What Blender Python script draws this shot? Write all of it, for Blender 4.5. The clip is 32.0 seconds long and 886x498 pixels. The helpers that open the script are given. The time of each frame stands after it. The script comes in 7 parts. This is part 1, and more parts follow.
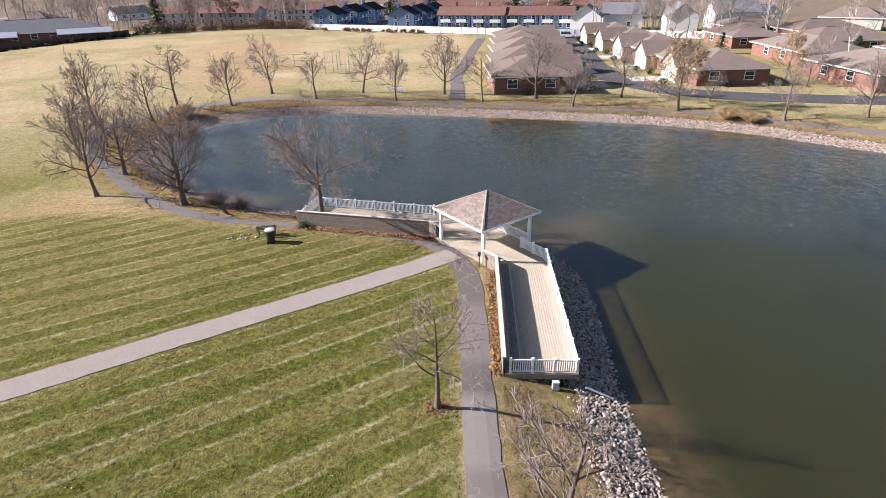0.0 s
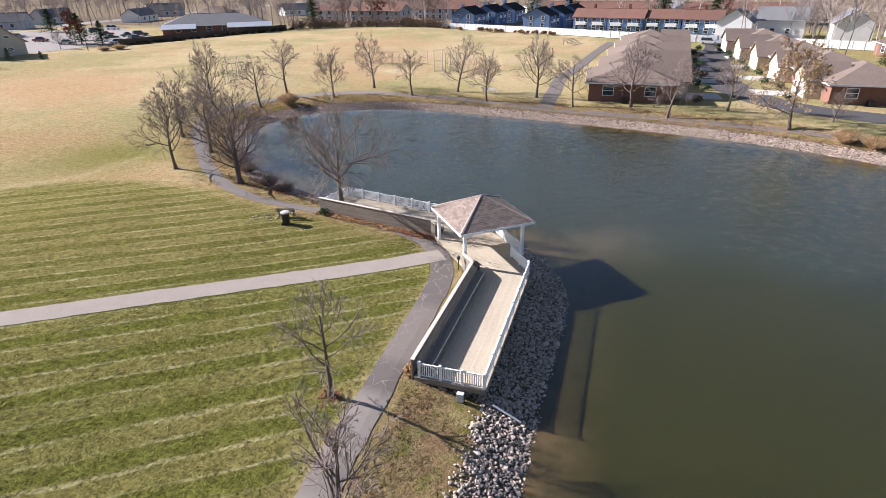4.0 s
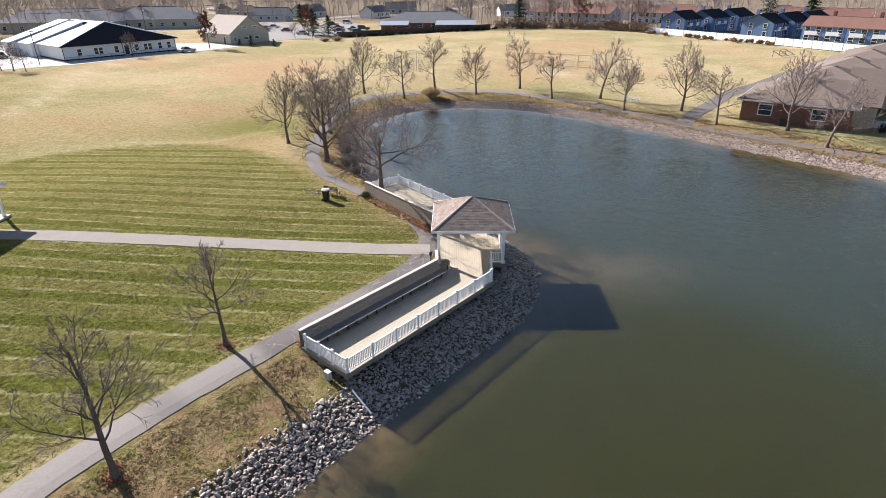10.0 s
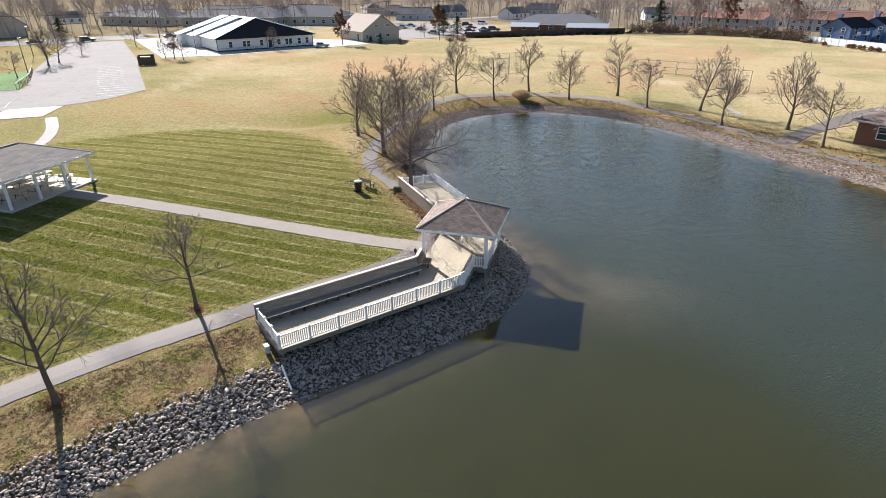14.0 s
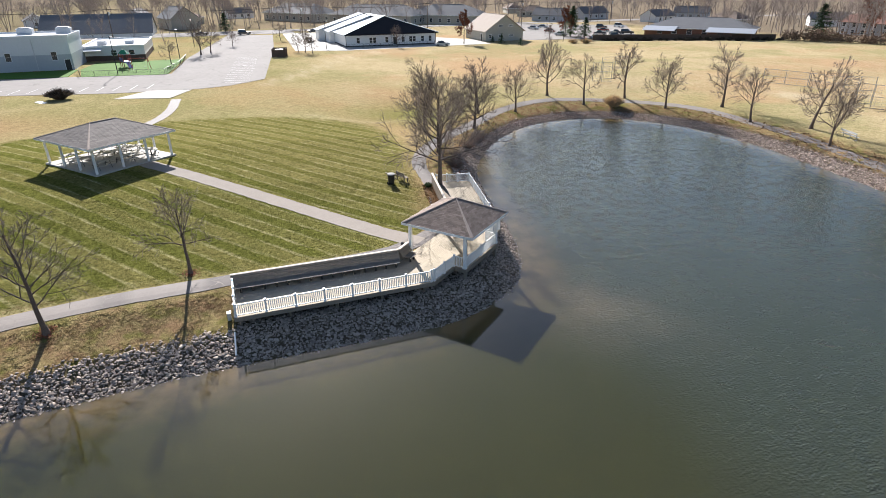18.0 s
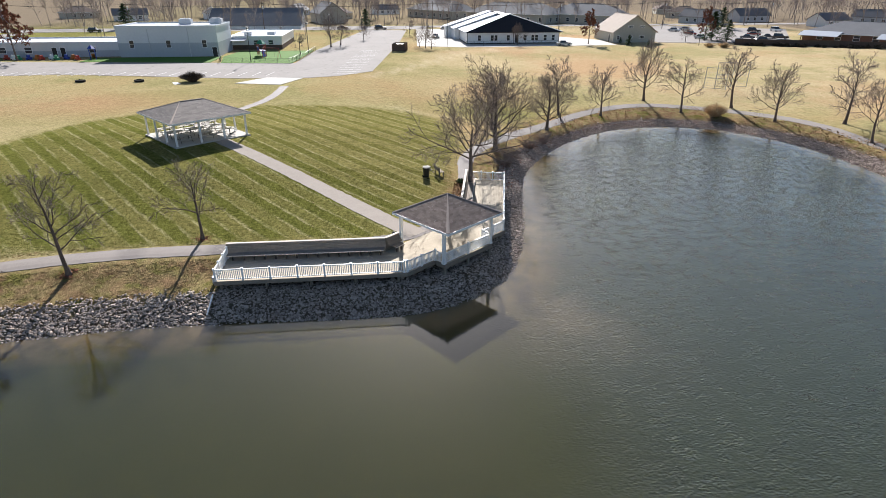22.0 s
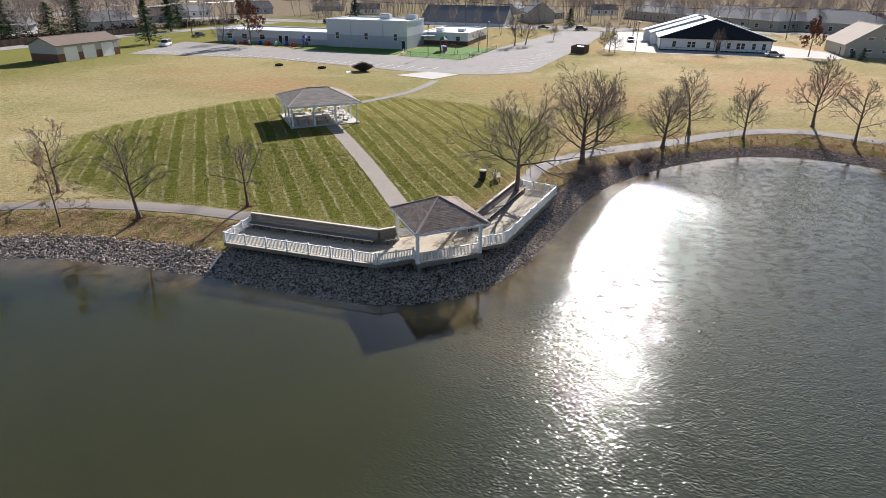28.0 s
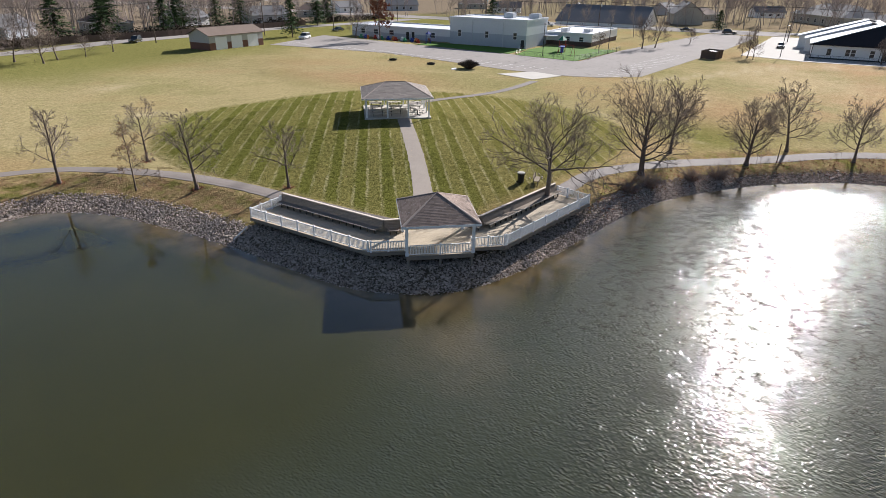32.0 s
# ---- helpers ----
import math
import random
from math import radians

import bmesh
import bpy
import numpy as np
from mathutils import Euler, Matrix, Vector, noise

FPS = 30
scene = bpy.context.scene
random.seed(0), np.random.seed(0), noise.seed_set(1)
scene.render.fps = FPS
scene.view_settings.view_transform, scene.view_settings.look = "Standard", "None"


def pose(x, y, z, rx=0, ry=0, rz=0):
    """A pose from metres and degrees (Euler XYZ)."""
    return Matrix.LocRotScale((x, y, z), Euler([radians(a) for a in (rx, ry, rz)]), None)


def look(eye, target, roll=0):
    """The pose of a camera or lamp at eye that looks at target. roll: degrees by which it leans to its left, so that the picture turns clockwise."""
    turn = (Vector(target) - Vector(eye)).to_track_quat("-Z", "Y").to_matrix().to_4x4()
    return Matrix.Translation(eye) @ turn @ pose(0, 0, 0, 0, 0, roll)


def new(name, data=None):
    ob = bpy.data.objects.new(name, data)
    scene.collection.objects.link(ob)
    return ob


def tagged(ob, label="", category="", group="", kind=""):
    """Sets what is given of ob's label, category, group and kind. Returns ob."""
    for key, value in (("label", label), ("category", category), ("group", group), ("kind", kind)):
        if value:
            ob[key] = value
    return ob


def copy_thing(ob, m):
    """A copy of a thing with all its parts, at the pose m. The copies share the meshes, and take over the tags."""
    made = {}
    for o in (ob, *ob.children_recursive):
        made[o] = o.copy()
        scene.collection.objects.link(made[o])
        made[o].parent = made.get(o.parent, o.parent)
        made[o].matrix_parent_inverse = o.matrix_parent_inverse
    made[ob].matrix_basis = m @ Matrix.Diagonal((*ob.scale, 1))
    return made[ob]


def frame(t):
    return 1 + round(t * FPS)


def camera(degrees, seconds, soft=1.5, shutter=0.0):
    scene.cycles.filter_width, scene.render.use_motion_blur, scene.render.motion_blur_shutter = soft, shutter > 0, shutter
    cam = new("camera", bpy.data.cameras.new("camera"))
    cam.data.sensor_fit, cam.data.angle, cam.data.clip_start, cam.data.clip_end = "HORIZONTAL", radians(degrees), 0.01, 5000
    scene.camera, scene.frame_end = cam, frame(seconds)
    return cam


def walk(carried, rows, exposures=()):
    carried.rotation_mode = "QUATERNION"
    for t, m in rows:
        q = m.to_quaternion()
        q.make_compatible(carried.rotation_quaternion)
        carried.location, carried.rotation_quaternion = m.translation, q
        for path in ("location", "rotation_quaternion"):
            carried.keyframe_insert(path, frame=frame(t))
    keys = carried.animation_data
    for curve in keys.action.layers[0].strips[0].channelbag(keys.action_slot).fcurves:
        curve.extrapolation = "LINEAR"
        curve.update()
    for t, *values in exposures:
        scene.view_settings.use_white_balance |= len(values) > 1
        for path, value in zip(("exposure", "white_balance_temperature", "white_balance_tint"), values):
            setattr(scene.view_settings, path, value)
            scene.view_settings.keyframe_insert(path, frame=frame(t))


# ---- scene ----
cam = camera(76.0, 32.0, soft=0.8)
PATH = [
    (0.0, -8.710, -9.355, 19.710, 63.859, 0.970, 1.698),
    (1.0, -6.055, -9.202, 19.651, 63.941, 0.951, 5.585),
    (2.0, -3.445, -8.861, 19.614, 64.009, 0.937, 9.460),
    (3.0, -0.876, -8.356, 19.605, 64.065, 0.951, 13.317),
    (3.5, 0.387, -8.061, 19.604, 64.097, 0.907, 15.243),
    (5.5, 5.261, -6.556, 19.462, 64.310, 0.837, 22.838),
    (6.0, 6.456, -6.098, 19.434, 64.332, 0.838, 24.738),
    (7.0, 8.794, -5.004, 19.377, 64.403, 0.837, 28.549),
    (8.0, 11.014, -3.785, 19.325, 64.448, 0.802, 32.306),
    (9.0, 13.167, -2.471, 19.249, 64.545, 0.742, 36.095),
    (10.0, 15.238, -1.025, 19.222, 64.623, 0.697, 39.823),
    (11.0, 17.203, 0.540, 19.260, 64.674, 0.652, 43.516),
    (12.0, 19.061, 2.237, 19.259, 64.742, 0.610, 47.234),
    (13.0, 20.767, 4.007, 19.248, 64.810, 0.541, 50.904),
    (14.0, 22.345, 5.892, 19.253, 64.861, 0.461, 54.523),
    (14.5, 23.073, 6.830, 19.239, 64.892, 0.396, 56.314),
    (16.5, 25.812, 11.040, 19.229, 64.955, 0.293, 63.571),
    (17.0, 26.364, 12.126, 19.210, 64.966, 0.267, 65.340),
    (18.0, 27.422, 14.439, 19.141, 64.989, 0.231, 69.031),
    (19.0, 28.274, 16.722, 19.162, 64.921, 0.136, 72.611),
    (20.0, 28.973, 19.037, 19.102, 64.882, 0.046, 76.156),
    (21.0, 29.611, 21.522, 19.011, 64.894, -0.030, 79.864),
    (22.0, 30.121, 24.083, 18.926, 64.904, -0.072, 83.674),
    (23.0, 30.449, 26.559, 18.998, 64.886, -0.168, 87.357),
    (24.0, 30.507, 29.054, 19.079, 64.835, -0.285, 91.041),
    (25.0, 30.458, 31.592, 19.167, 64.771, -0.326, 94.754),
    (25.5, 30.401, 32.836, 19.245, 64.743, -0.417, 96.588),
    (27.5, 29.614, 37.916, 19.411, 64.680, -0.477, 104.130),
    (28.0, 29.289, 39.092, 19.484, 64.633, -0.533, 105.973),
    (29.0, 28.705, 41.513, 19.535, 64.621, -0.580, 109.618),
    (30.0, 27.851, 43.754, 19.662, 64.488, -0.682, 113.215),
    (31.0, 26.991, 46.143, 19.625, 64.454, -0.649, 116.981),
    (32.0, 25.892, 48.395, 19.653, 64.349, -0.663, 120.741),
]
# the walk
walk(cam, [(t, pose(x, y, z, rx, ry, rz)) for t, x, y, z, rx, ry, rz in PATH],
     exposures=[(0, 1.02, 6080, 19), (9, 1.1, 6100, 14), (16, 1.12, 6120, 11), (23, 0.98, 6120, 11), (32, 0.7, 6180, 13)])

# ---- light ----
SUN_UP, SUN_AZ = 27.5, 176.8          # degrees; the azimuth counts from +x towards +y
world = bpy.data.worlds.new("sky")
scene.world = world
world.use_nodes = True
wn = world.node_tree
sky = wn.nodes.new("ShaderNodeTexSky")
sky.sky_type = "NISHITA"
sky.sun_disc = False
sky.sun_elevation = radians(SUN_UP)
sky.sun_rotation = radians((90 - SUN_AZ) % 360)
sky.air_density, sky.dust_density, sky.ozone_density = 1.0, 1.1, 1.9
wn.nodes["Background"].inputs[1].default_value = 0.06
wn.links.new(sky.outputs[0], wn.nodes["Background"].inputs[0])
sun = new("sun", bpy.data.lights.new("sun", "SUN"))
sun.data.energy, sun.data.angle, sun.data.color = 6.4, radians(0.53), (1.0, 0.945, 0.88)
_s = Vector((math.cos(radians(SUN_AZ)) * math.cos(radians(SUN_UP)), math.sin(radians(SUN_AZ)) * math.cos(radians(SUN_UP)), math.sin(radians(SUN_UP))))
sun.matrix_world = look(_s * 100, (0, 0, 0))

# ---- materials ----
def nodes_of(name):
    m = bpy.data.materials.new(name)
    m.use_nodes = True
    nt = m.node_tree
    return m, nt, nt.nodes["Principled BSDF"]


def node(nt, kind, **kw):
    n = nt.nodes.new(kind)
    for k, v in kw.items():
        n.inputs[k.replace("_", " ")].default_value = v
    return n


def noise_of(nt, coord, scale, detail=4, rough=0.6):
    n = node(nt, "ShaderNodeTexNoise", Scale=scale, Detail=detail, Roughness=rough)
    nt.links.new(coord, n.inputs["Vector"])
    return n.outputs["Fac"]


def mixc(nt, fac, a, b):
    n = nt.nodes.new("ShaderNodeMix")
    n.data_type = "RGBA"
    for sock, v in ((n.inputs[0], fac), (n.inputs[6], a), (n.inputs[7], b)):
        if isinstance(v, (int, float)):
            sock.default_value = v
        elif isinstance(v, tuple):
            sock.default_value = (*v, 1) if len(v) == 3 else v
        else:
            nt.links.new(v, sock)
    return n.outputs[2]


def maths(nt, op, a, b=0.0, clamp=False):
    n = nt.nodes.new("ShaderNodeMath")
    n.operation, n.use_clamp = op, clamp
    for i, v in ((0, a), (1, b)):
        if isinstance(v, (int, float)):
            n.inputs[i].default_value = v
        else:
            nt.links.new(v, n.inputs[i])
    return n.outputs[0]


def ramp(nt, v, lo, hi):
    n = nt.nodes.new("ShaderNodeMapRange")
    n.inputs[1].default_value, n.inputs[2].default_value = lo, hi
    nt.links.new(v, n.inputs[0])
    return n.outputs[0]


def bump_of(nt, bsdf, h, dist, strength=1.0):
    b = node(nt, "ShaderNodeBump", Distance=dist, Strength=strength)
    nt.links.new(h, b.inputs["Height"])
    nt.links.new(b.outputs[0], bsdf.inputs["Normal"])


def stuff_mat(name, a, b, scale=6.0, rough=0.8, bump=0.01, big=0.35, metal=0.0, vary=0.0, island=False, stretch=None, c=None):
    """A surface of two colours mixed by fine and broad noise, with relief; vary: brightness from piece to piece."""
    m, nt, p = nodes_of(name)
    tc = nt.nodes.new("ShaderNodeNewGeometry").outputs["Position"]
    if stretch:
        tc = nt.nodes.new("ShaderNodeTexCoord").outputs["Object"]
        mp = node(nt, "ShaderNodeMapping", Scale=stretch)
        nt.links.new(tc, mp.inputs[0])
        tc = mp.outputs[0]
    fine, broad = noise_of(nt, tc, scale, 5, 0.65), noise_of(nt, tc, scale * 0.12, 3, 0.5)
    f = maths(nt, "ADD", maths(nt, "MULTIPLY", ramp(nt, fine, 0.3, 0.7), 1 - big), maths(nt, "MULTIPLY", ramp(nt, broad, 0.3, 0.7), big))
    col = mixc(nt, f, a, b)
    if c:
        col = mixc(nt, ramp(nt, noise_of(nt, tc, scale * 0.35, 6, 0.7), 0.58, 0.66), col, c)
    if vary:
        if island:
            r = nt.nodes.new("ShaderNodeNewGeometry").outputs["Random Per Island"]
        else:
            r = nt.nodes.new("ShaderNodeObjectInfo").outputs["Random"]
        hsv = node(nt, "ShaderNodeHueSaturation")
        nt.links.new(maths(nt, "ADD", maths(nt, "MULTIPLY", r, 2 * vary), 1 - vary), hsv.inputs["Value"])
        nt.links.new(col, hsv.inputs["Color"])
        col = hsv.outputs[0]
    nt.links.new(col, p.inputs["Base Color"])
    p.inputs["Roughness"].default_value, p.inputs["Metallic"].default_value = rough, metal
    if rough > 0.7:
        p.inputs["Specular IOR Level"].default_value = 0.04
    if bump:
        bump_of(nt, p, fine, bump)
    return m


WHITE = stuff_mat("white_vinyl", (0.86, 0.86, 0.85), (0.78, 0.78, 0.77), 3, 0.45, 0.001)
DECKING = stuff_mat("tan_decking", (0.45, 0.388, 0.298), (0.372, 0.319, 0.243), 5, 0.75, 0.002, vary=0.06)
WALLBOARD = stuff_mat("weathered_wall_board", (0.285, 0.24, 0.195), (0.205, 0.172, 0.138), 4, 0.8, 0.003, vary=0.08)
TIMBER = stuff_mat("grey_timber", (0.27, 0.235, 0.19), (0.19, 0.165, 0.135), 8, 0.85, 0.004, vary=0.1)
# bench leg wood, darkened by the shade below the seat painted in
SHADED_WOOD = stuff_mat("shaded_bench_wood", (0.1, 0.085, 0.07), (0.06, 0.05, 0.042), 8, 0.8, 0.003)
SHINGLE = stuff_mat("brown_shingle", (0.27, 0.215, 0.182), (0.175, 0.137, 0.116), 22, 0.9, 0.004, big=0.08, vary=0.24, island=True)
SHINGLE_GREY = stuff_mat("grey_brown_shingle", (0.27, 0.24, 0.215), (0.21, 0.185, 0.165), 9, 0.9, 0.004, vary=0.16, island=True)
CONCRETE = stuff_mat("concrete_path", (0.31, 0.272, 0.235), (0.25, 0.217, 0.186), 7, 0.9, 0.003)
PALE_CONCRETE = stuff_mat("pale_concrete", (0.5, 0.475, 0.435), (0.42, 0.395, 0.355), 4, 0.9, 0.003)
LOT = stuff_mat("worn_lot_asphalt", (0.305, 0.28, 0.26), (0.24, 0.222, 0.205), 1.2, 0.95, 0.003, c=(0.2, 0.185, 0.17))
ROADWAY = stuff_mat("dark_road_asphalt", (0.1, 0.095, 0.095), (0.065, 0.063, 0.066), 2.5, 0.85, 0.004)
BRICK = stuff_mat("red_brick", (0.25, 0.135, 0.1), (0.17, 0.09, 0.068), 9, 0.85, 0.004)
SIDING = stuff_mat("white_siding", (0.78, 0.78, 0.77), (0.7, 0.7, 0.69), 2, 0.6, 0.002)
BLUE_SIDING = stuff_mat("blue_siding", (0.12, 0.2, 0.36), (0.095, 0.16, 0.29), 2, 0.6, 0.002)
BEIGE_SIDING = stuff_mat("beige_siding", (0.43, 0.41, 0.35), (0.37, 0.35, 0.3), 2, 0.7, 0.002)
CREAM = stuff_mat("cream_siding", (0.62, 0.54, 0.4), (0.54, 0.47, 0.35), 2, 0.7, 0.002)
GREY_BLOCK = stuff_mat("light_grey_block", (0.7, 0.71, 0.72), (0.63, 0.64, 0.65), 2, 0.75, 0.003)
MID_GREY = stuff_mat("mid_grey_block", (0.47, 0.49, 0.52), (0.41, 0.43, 0.46), 2, 0.75, 0.003)
BLACK_ROOF = stuff_mat("black_shingle_roof", (0.035, 0.035, 0.04), (0.022, 0.022, 0.026), 3, 0.85, 0.004, vary=0.1)
BROWN_ROOF = stuff_mat("brown_roof", (0.215, 0.17, 0.142), (0.155, 0.12, 0.1), 3, 0.9, 0.005, vary=0.12)
RED_ROOF = stuff_mat("red_brown_roof", (0.2, 0.115, 0.09), (0.145, 0.08, 0.065), 3, 0.9, 0.005, vary=0.1)
GREY_ROOF = stuff_mat("grey_roof", (0.2, 0.2, 0.205), (0.15, 0.15, 0.155), 3, 0.85, 0.004, vary=0.1)
PALE_ROOF = stuff_mat("pale_tan_roof", (0.46, 0.39, 0.33), (0.38, 0.32, 0.27), 3, 0.9, 0.004)
WHITE_ROOF = stuff_mat("white_roof", (0.6, 0.62, 0.66), (0.52, 0.54, 0.58), 1, 0.72, 0.002)
METAL_ROOF = stuff_mat("grey_metal_roof", (0.42, 0.44, 0.47), (0.36, 0.38, 0.41), 2, 0.45, 0.002, metal=0.3)
HIP = stuff_mat("pale_hip_shingle", (0.42, 0.35, 0.3), (0.32, 0.265, 0.228), 18, 0.9, 0.003)
CAP = stuff_mat("pale_cap_board", (0.62, 0.55, 0.475), (0.53, 0.465, 0.4), 5, 0.75, 0.002, vary=0.05)
BARK = stuff_mat("grey_brown_bark", (0.2, 0.16, 0.135), (0.1, 0.08, 0.067), 14, 0.95, 0.01, vary=0.1)
TWIG = stuff_mat("brown_twig", (0.33, 0.27, 0.235), (0.2, 0.158, 0.136), 6, 0.95, 0, vary=0.1)
# twigs of the far woods, lightened so that their colour carries the distance haze
HAZY_TWIG = stuff_mat("hazed_far_twig", (0.37, 0.315, 0.285), (0.26, 0.215, 0.19), 0.6, 0.95, 0, vary=0.2, island=True)
DRY_LEAF = stuff_mat("dry_leaf", (0.32, 0.2, 0.1), (0.2, 0.11, 0.055), 6, 0.9, 0, vary=0.35, island=True)
RUST_LEAF = stuff_mat("rust_leaf", (0.28, 0.115, 0.068), (0.18, 0.075, 0.048), 6, 0.9, 0, vary=0.3, island=True)
PINE = stuff_mat("pine_needle", (0.07, 0.11, 0.045), (0.035, 0.06, 0.025), 6, 0.9, 0, vary=0.3, island=True)
LAWN_LEAF = stuff_mat("pale_fallen_leaf", (0.5, 0.36, 0.22), (0.34, 0.22, 0.12), 6, 0.9, 0, vary=0.4, island=True)
TAN_LEAF = stuff_mat("tan_leaf", (0.45, 0.31, 0.16), (0.3, 0.2, 0.1), 6, 0.9, 0, vary=0.3, island=True)
# white siding greyed for the garage, the shade of its north face included
GARAGE_SIDING = stuff_mat("shaded_white_siding", (0.5, 0.49, 0.47), (0.44, 0.43, 0.41), 2, 0.75, 0.002)
STRAW = stuff_mat("straw_grass", (0.64, 0.49, 0.31), (0.5, 0.37, 0.22), 6, 0.9, 0, vary=0.2, island=True)
HEDGE = stuff_mat("dark_hedge", (0.07, 0.055, 0.04), (0.035, 0.032, 0.025), 6, 0.95, 0, vary=0.3, island=True)
STONE = stuff_mat("riprap_stone", (0.47, 0.39, 0.325), (0.25, 0.2, 0.165), 9, 0.9, 0.006, vary=0.42, island=True)
BRUSH = stuff_mat("brown_brush", (0.33, 0.235, 0.17), (0.2, 0.14, 0.1), 6, 0.95, 0, vary=0.3, island=True)
FAR_STONE = stuff_mat("pinkish_riprap", (0.43, 0.345, 0.285), (0.28, 0.22, 0.185), 9, 0.9, 0.006, vary=0.38, island=True)
# lighter copy of the riprap for single stones, sunshine put into its colour
SUNLIT_STONE = stuff_mat("riprap_stone_sunlit", (0.56, 0.465, 0.38), (0.39, 0.32, 0.26), 9, 0.9, 0.006, vary=0.34)
RED_STONE = stuff_mat("reddish_riprap", (0.41, 0.335, 0.285), (0.27, 0.215, 0.18), 9, 0.9, 0.006, vary=0.4, island=True)
BLACK = stuff_mat("black_plastic", (0.02, 0.02, 0.022), (0.013, 0.013, 0.014), 6, 0.5, 0.001)
RUBBER = stuff_mat("black_rubber", (0.022, 0.021, 0.02), (0.014, 0.014, 0.013), 10, 0.9, 0.002)
STEEL = stuff_mat("grey_galvanised", (0.4, 0.41, 0.42), (0.32, 0.33, 0.34), 8, 0.45, 0.001, metal=0.6)
RUST = stuff_mat("rusty_fence_board", (0.14, 0.1, 0.08), (0.09, 0.068, 0.056), 5, 0.9, 0.003)
POLEWOOD = stuff_mat("pole_wood", (0.16, 0.125, 0.1), (0.11, 0.085, 0.07), 8, 0.9, 0.004)
GREY_PAINT = stuff_mat("grey_painted_metal", (0.55, 0.56, 0.57), (0.48, 0.49, 0.5), 5, 0.5, 0.001)
PLAY_BLUE = stuff_mat("blue_plastic", (0.02, 0.06, 0.35), (0.015, 0.045, 0.28), 4, 0.4, 0)
PLAY_RED = stuff_mat("red_plastic", (0.4, 0.05, 0.03), (0.32, 0.04, 0.025), 4, 0.4, 0)
PLAY_ORANGE = stuff_mat("orange_plastic", (0.55, 0.18, 0.03), (0.45, 0.14, 0.025), 4, 0.4, 0)
PLAY_GREEN = stuff_mat("green_plastic", (0.03, 0.25, 0.12), (0.025, 0.2, 0.1), 4, 0.4, 0)
TURF = stuff_mat("bright_turf", (0.1, 0.19, 0.04), (0.075, 0.14, 0.03), 3, 0.9, 0.01)
LINE = stuff_mat("worn_white_line", (0.75, 0.74, 0.72), (0.5, 0.48, 0.45), 5, 0.8, 0)


def glass_mat():
    m, nt, p = nodes_of("window_glass")
    p.inputs["Base Color"].default_value = (0.03, 0.04, 0.05, 1)
    p.inputs["Roughness"].default_value = 0.08
    return m


GLASS = glass_mat()


def asphalt_path():
    """Old asphalt: grey wear, dark sealed patches and wandering pale cracks."""
    m, nt, p = nodes_of("cracked_path_asphalt")
    tc = nt.nodes.new("ShaderNodeNewGeometry").outputs["Position"]
    fine = noise_of(nt, tc, 18, 5)
    worn = nt.nodes.new("ShaderNodeAttribute")
    worn.attribute_name = "sealed"
    blot = ramp(nt, noise_of(nt, tc, 0.9, 5, 0.65), 0.35, 0.65)
    col = mixc(nt, worn.outputs["Fac"], (0.32, 0.28, 0.245), (0.1, 0.086, 0.08))
    col = mixc(nt, maths(nt, "MULTIPLY", blot, 0.3), col, mixc(nt, worn.outputs["Fac"], (0.22, 0.19, 0.165), (0.17, 0.145, 0.13)))
    col = mixc(nt, maths(nt, "MULTIPLY", ramp(nt, fine, 0.35, 0.65), 0.25), col, (0.12, 0.105, 0.1))
    warp = node(nt, "ShaderNodeTexNoise", Scale=1.6, Detail=3)
    nt.links.new(tc, warp.inputs["Vector"])
    add = nt.nodes.new("ShaderNodeVectorMath")
    add.operation = "ADD"
    nt.links.new(tc, add.inputs[0])
    nt.links.new(warp.outputs["Color"], add.inputs[1])
    vor = node(nt, "ShaderNodeTexVoronoi", Scale=0.62)
    vor.feature = "DISTANCE_TO_EDGE"
    nt.links.new(add.outputs[0], vor.inputs["Vector"])
    crack = maths(nt, "MULTIPLY", maths(nt, "LESS_THAN", vor.outputs["Distance"], 0.014), ramp(nt, noise_of(nt, tc, 0.3, 2), 0.4, 0.5))
    col = mixc(nt, maths(nt, "MULTIPLY", crack, 0.6), col, mixc(nt, worn.outputs["Fac"], (0.14, 0.12, 0.105), (0.28, 0.24, 0.205)))
    nt.links.new(col, p.inputs["Base Color"])
    p.inputs["Roughness"].default_value = 0.8
    p.inputs["Specular IOR Level"].default_value = 0.18
    bump_of(nt, p, fine, 0.006)
    return m


ASPHALT = asphalt_path()


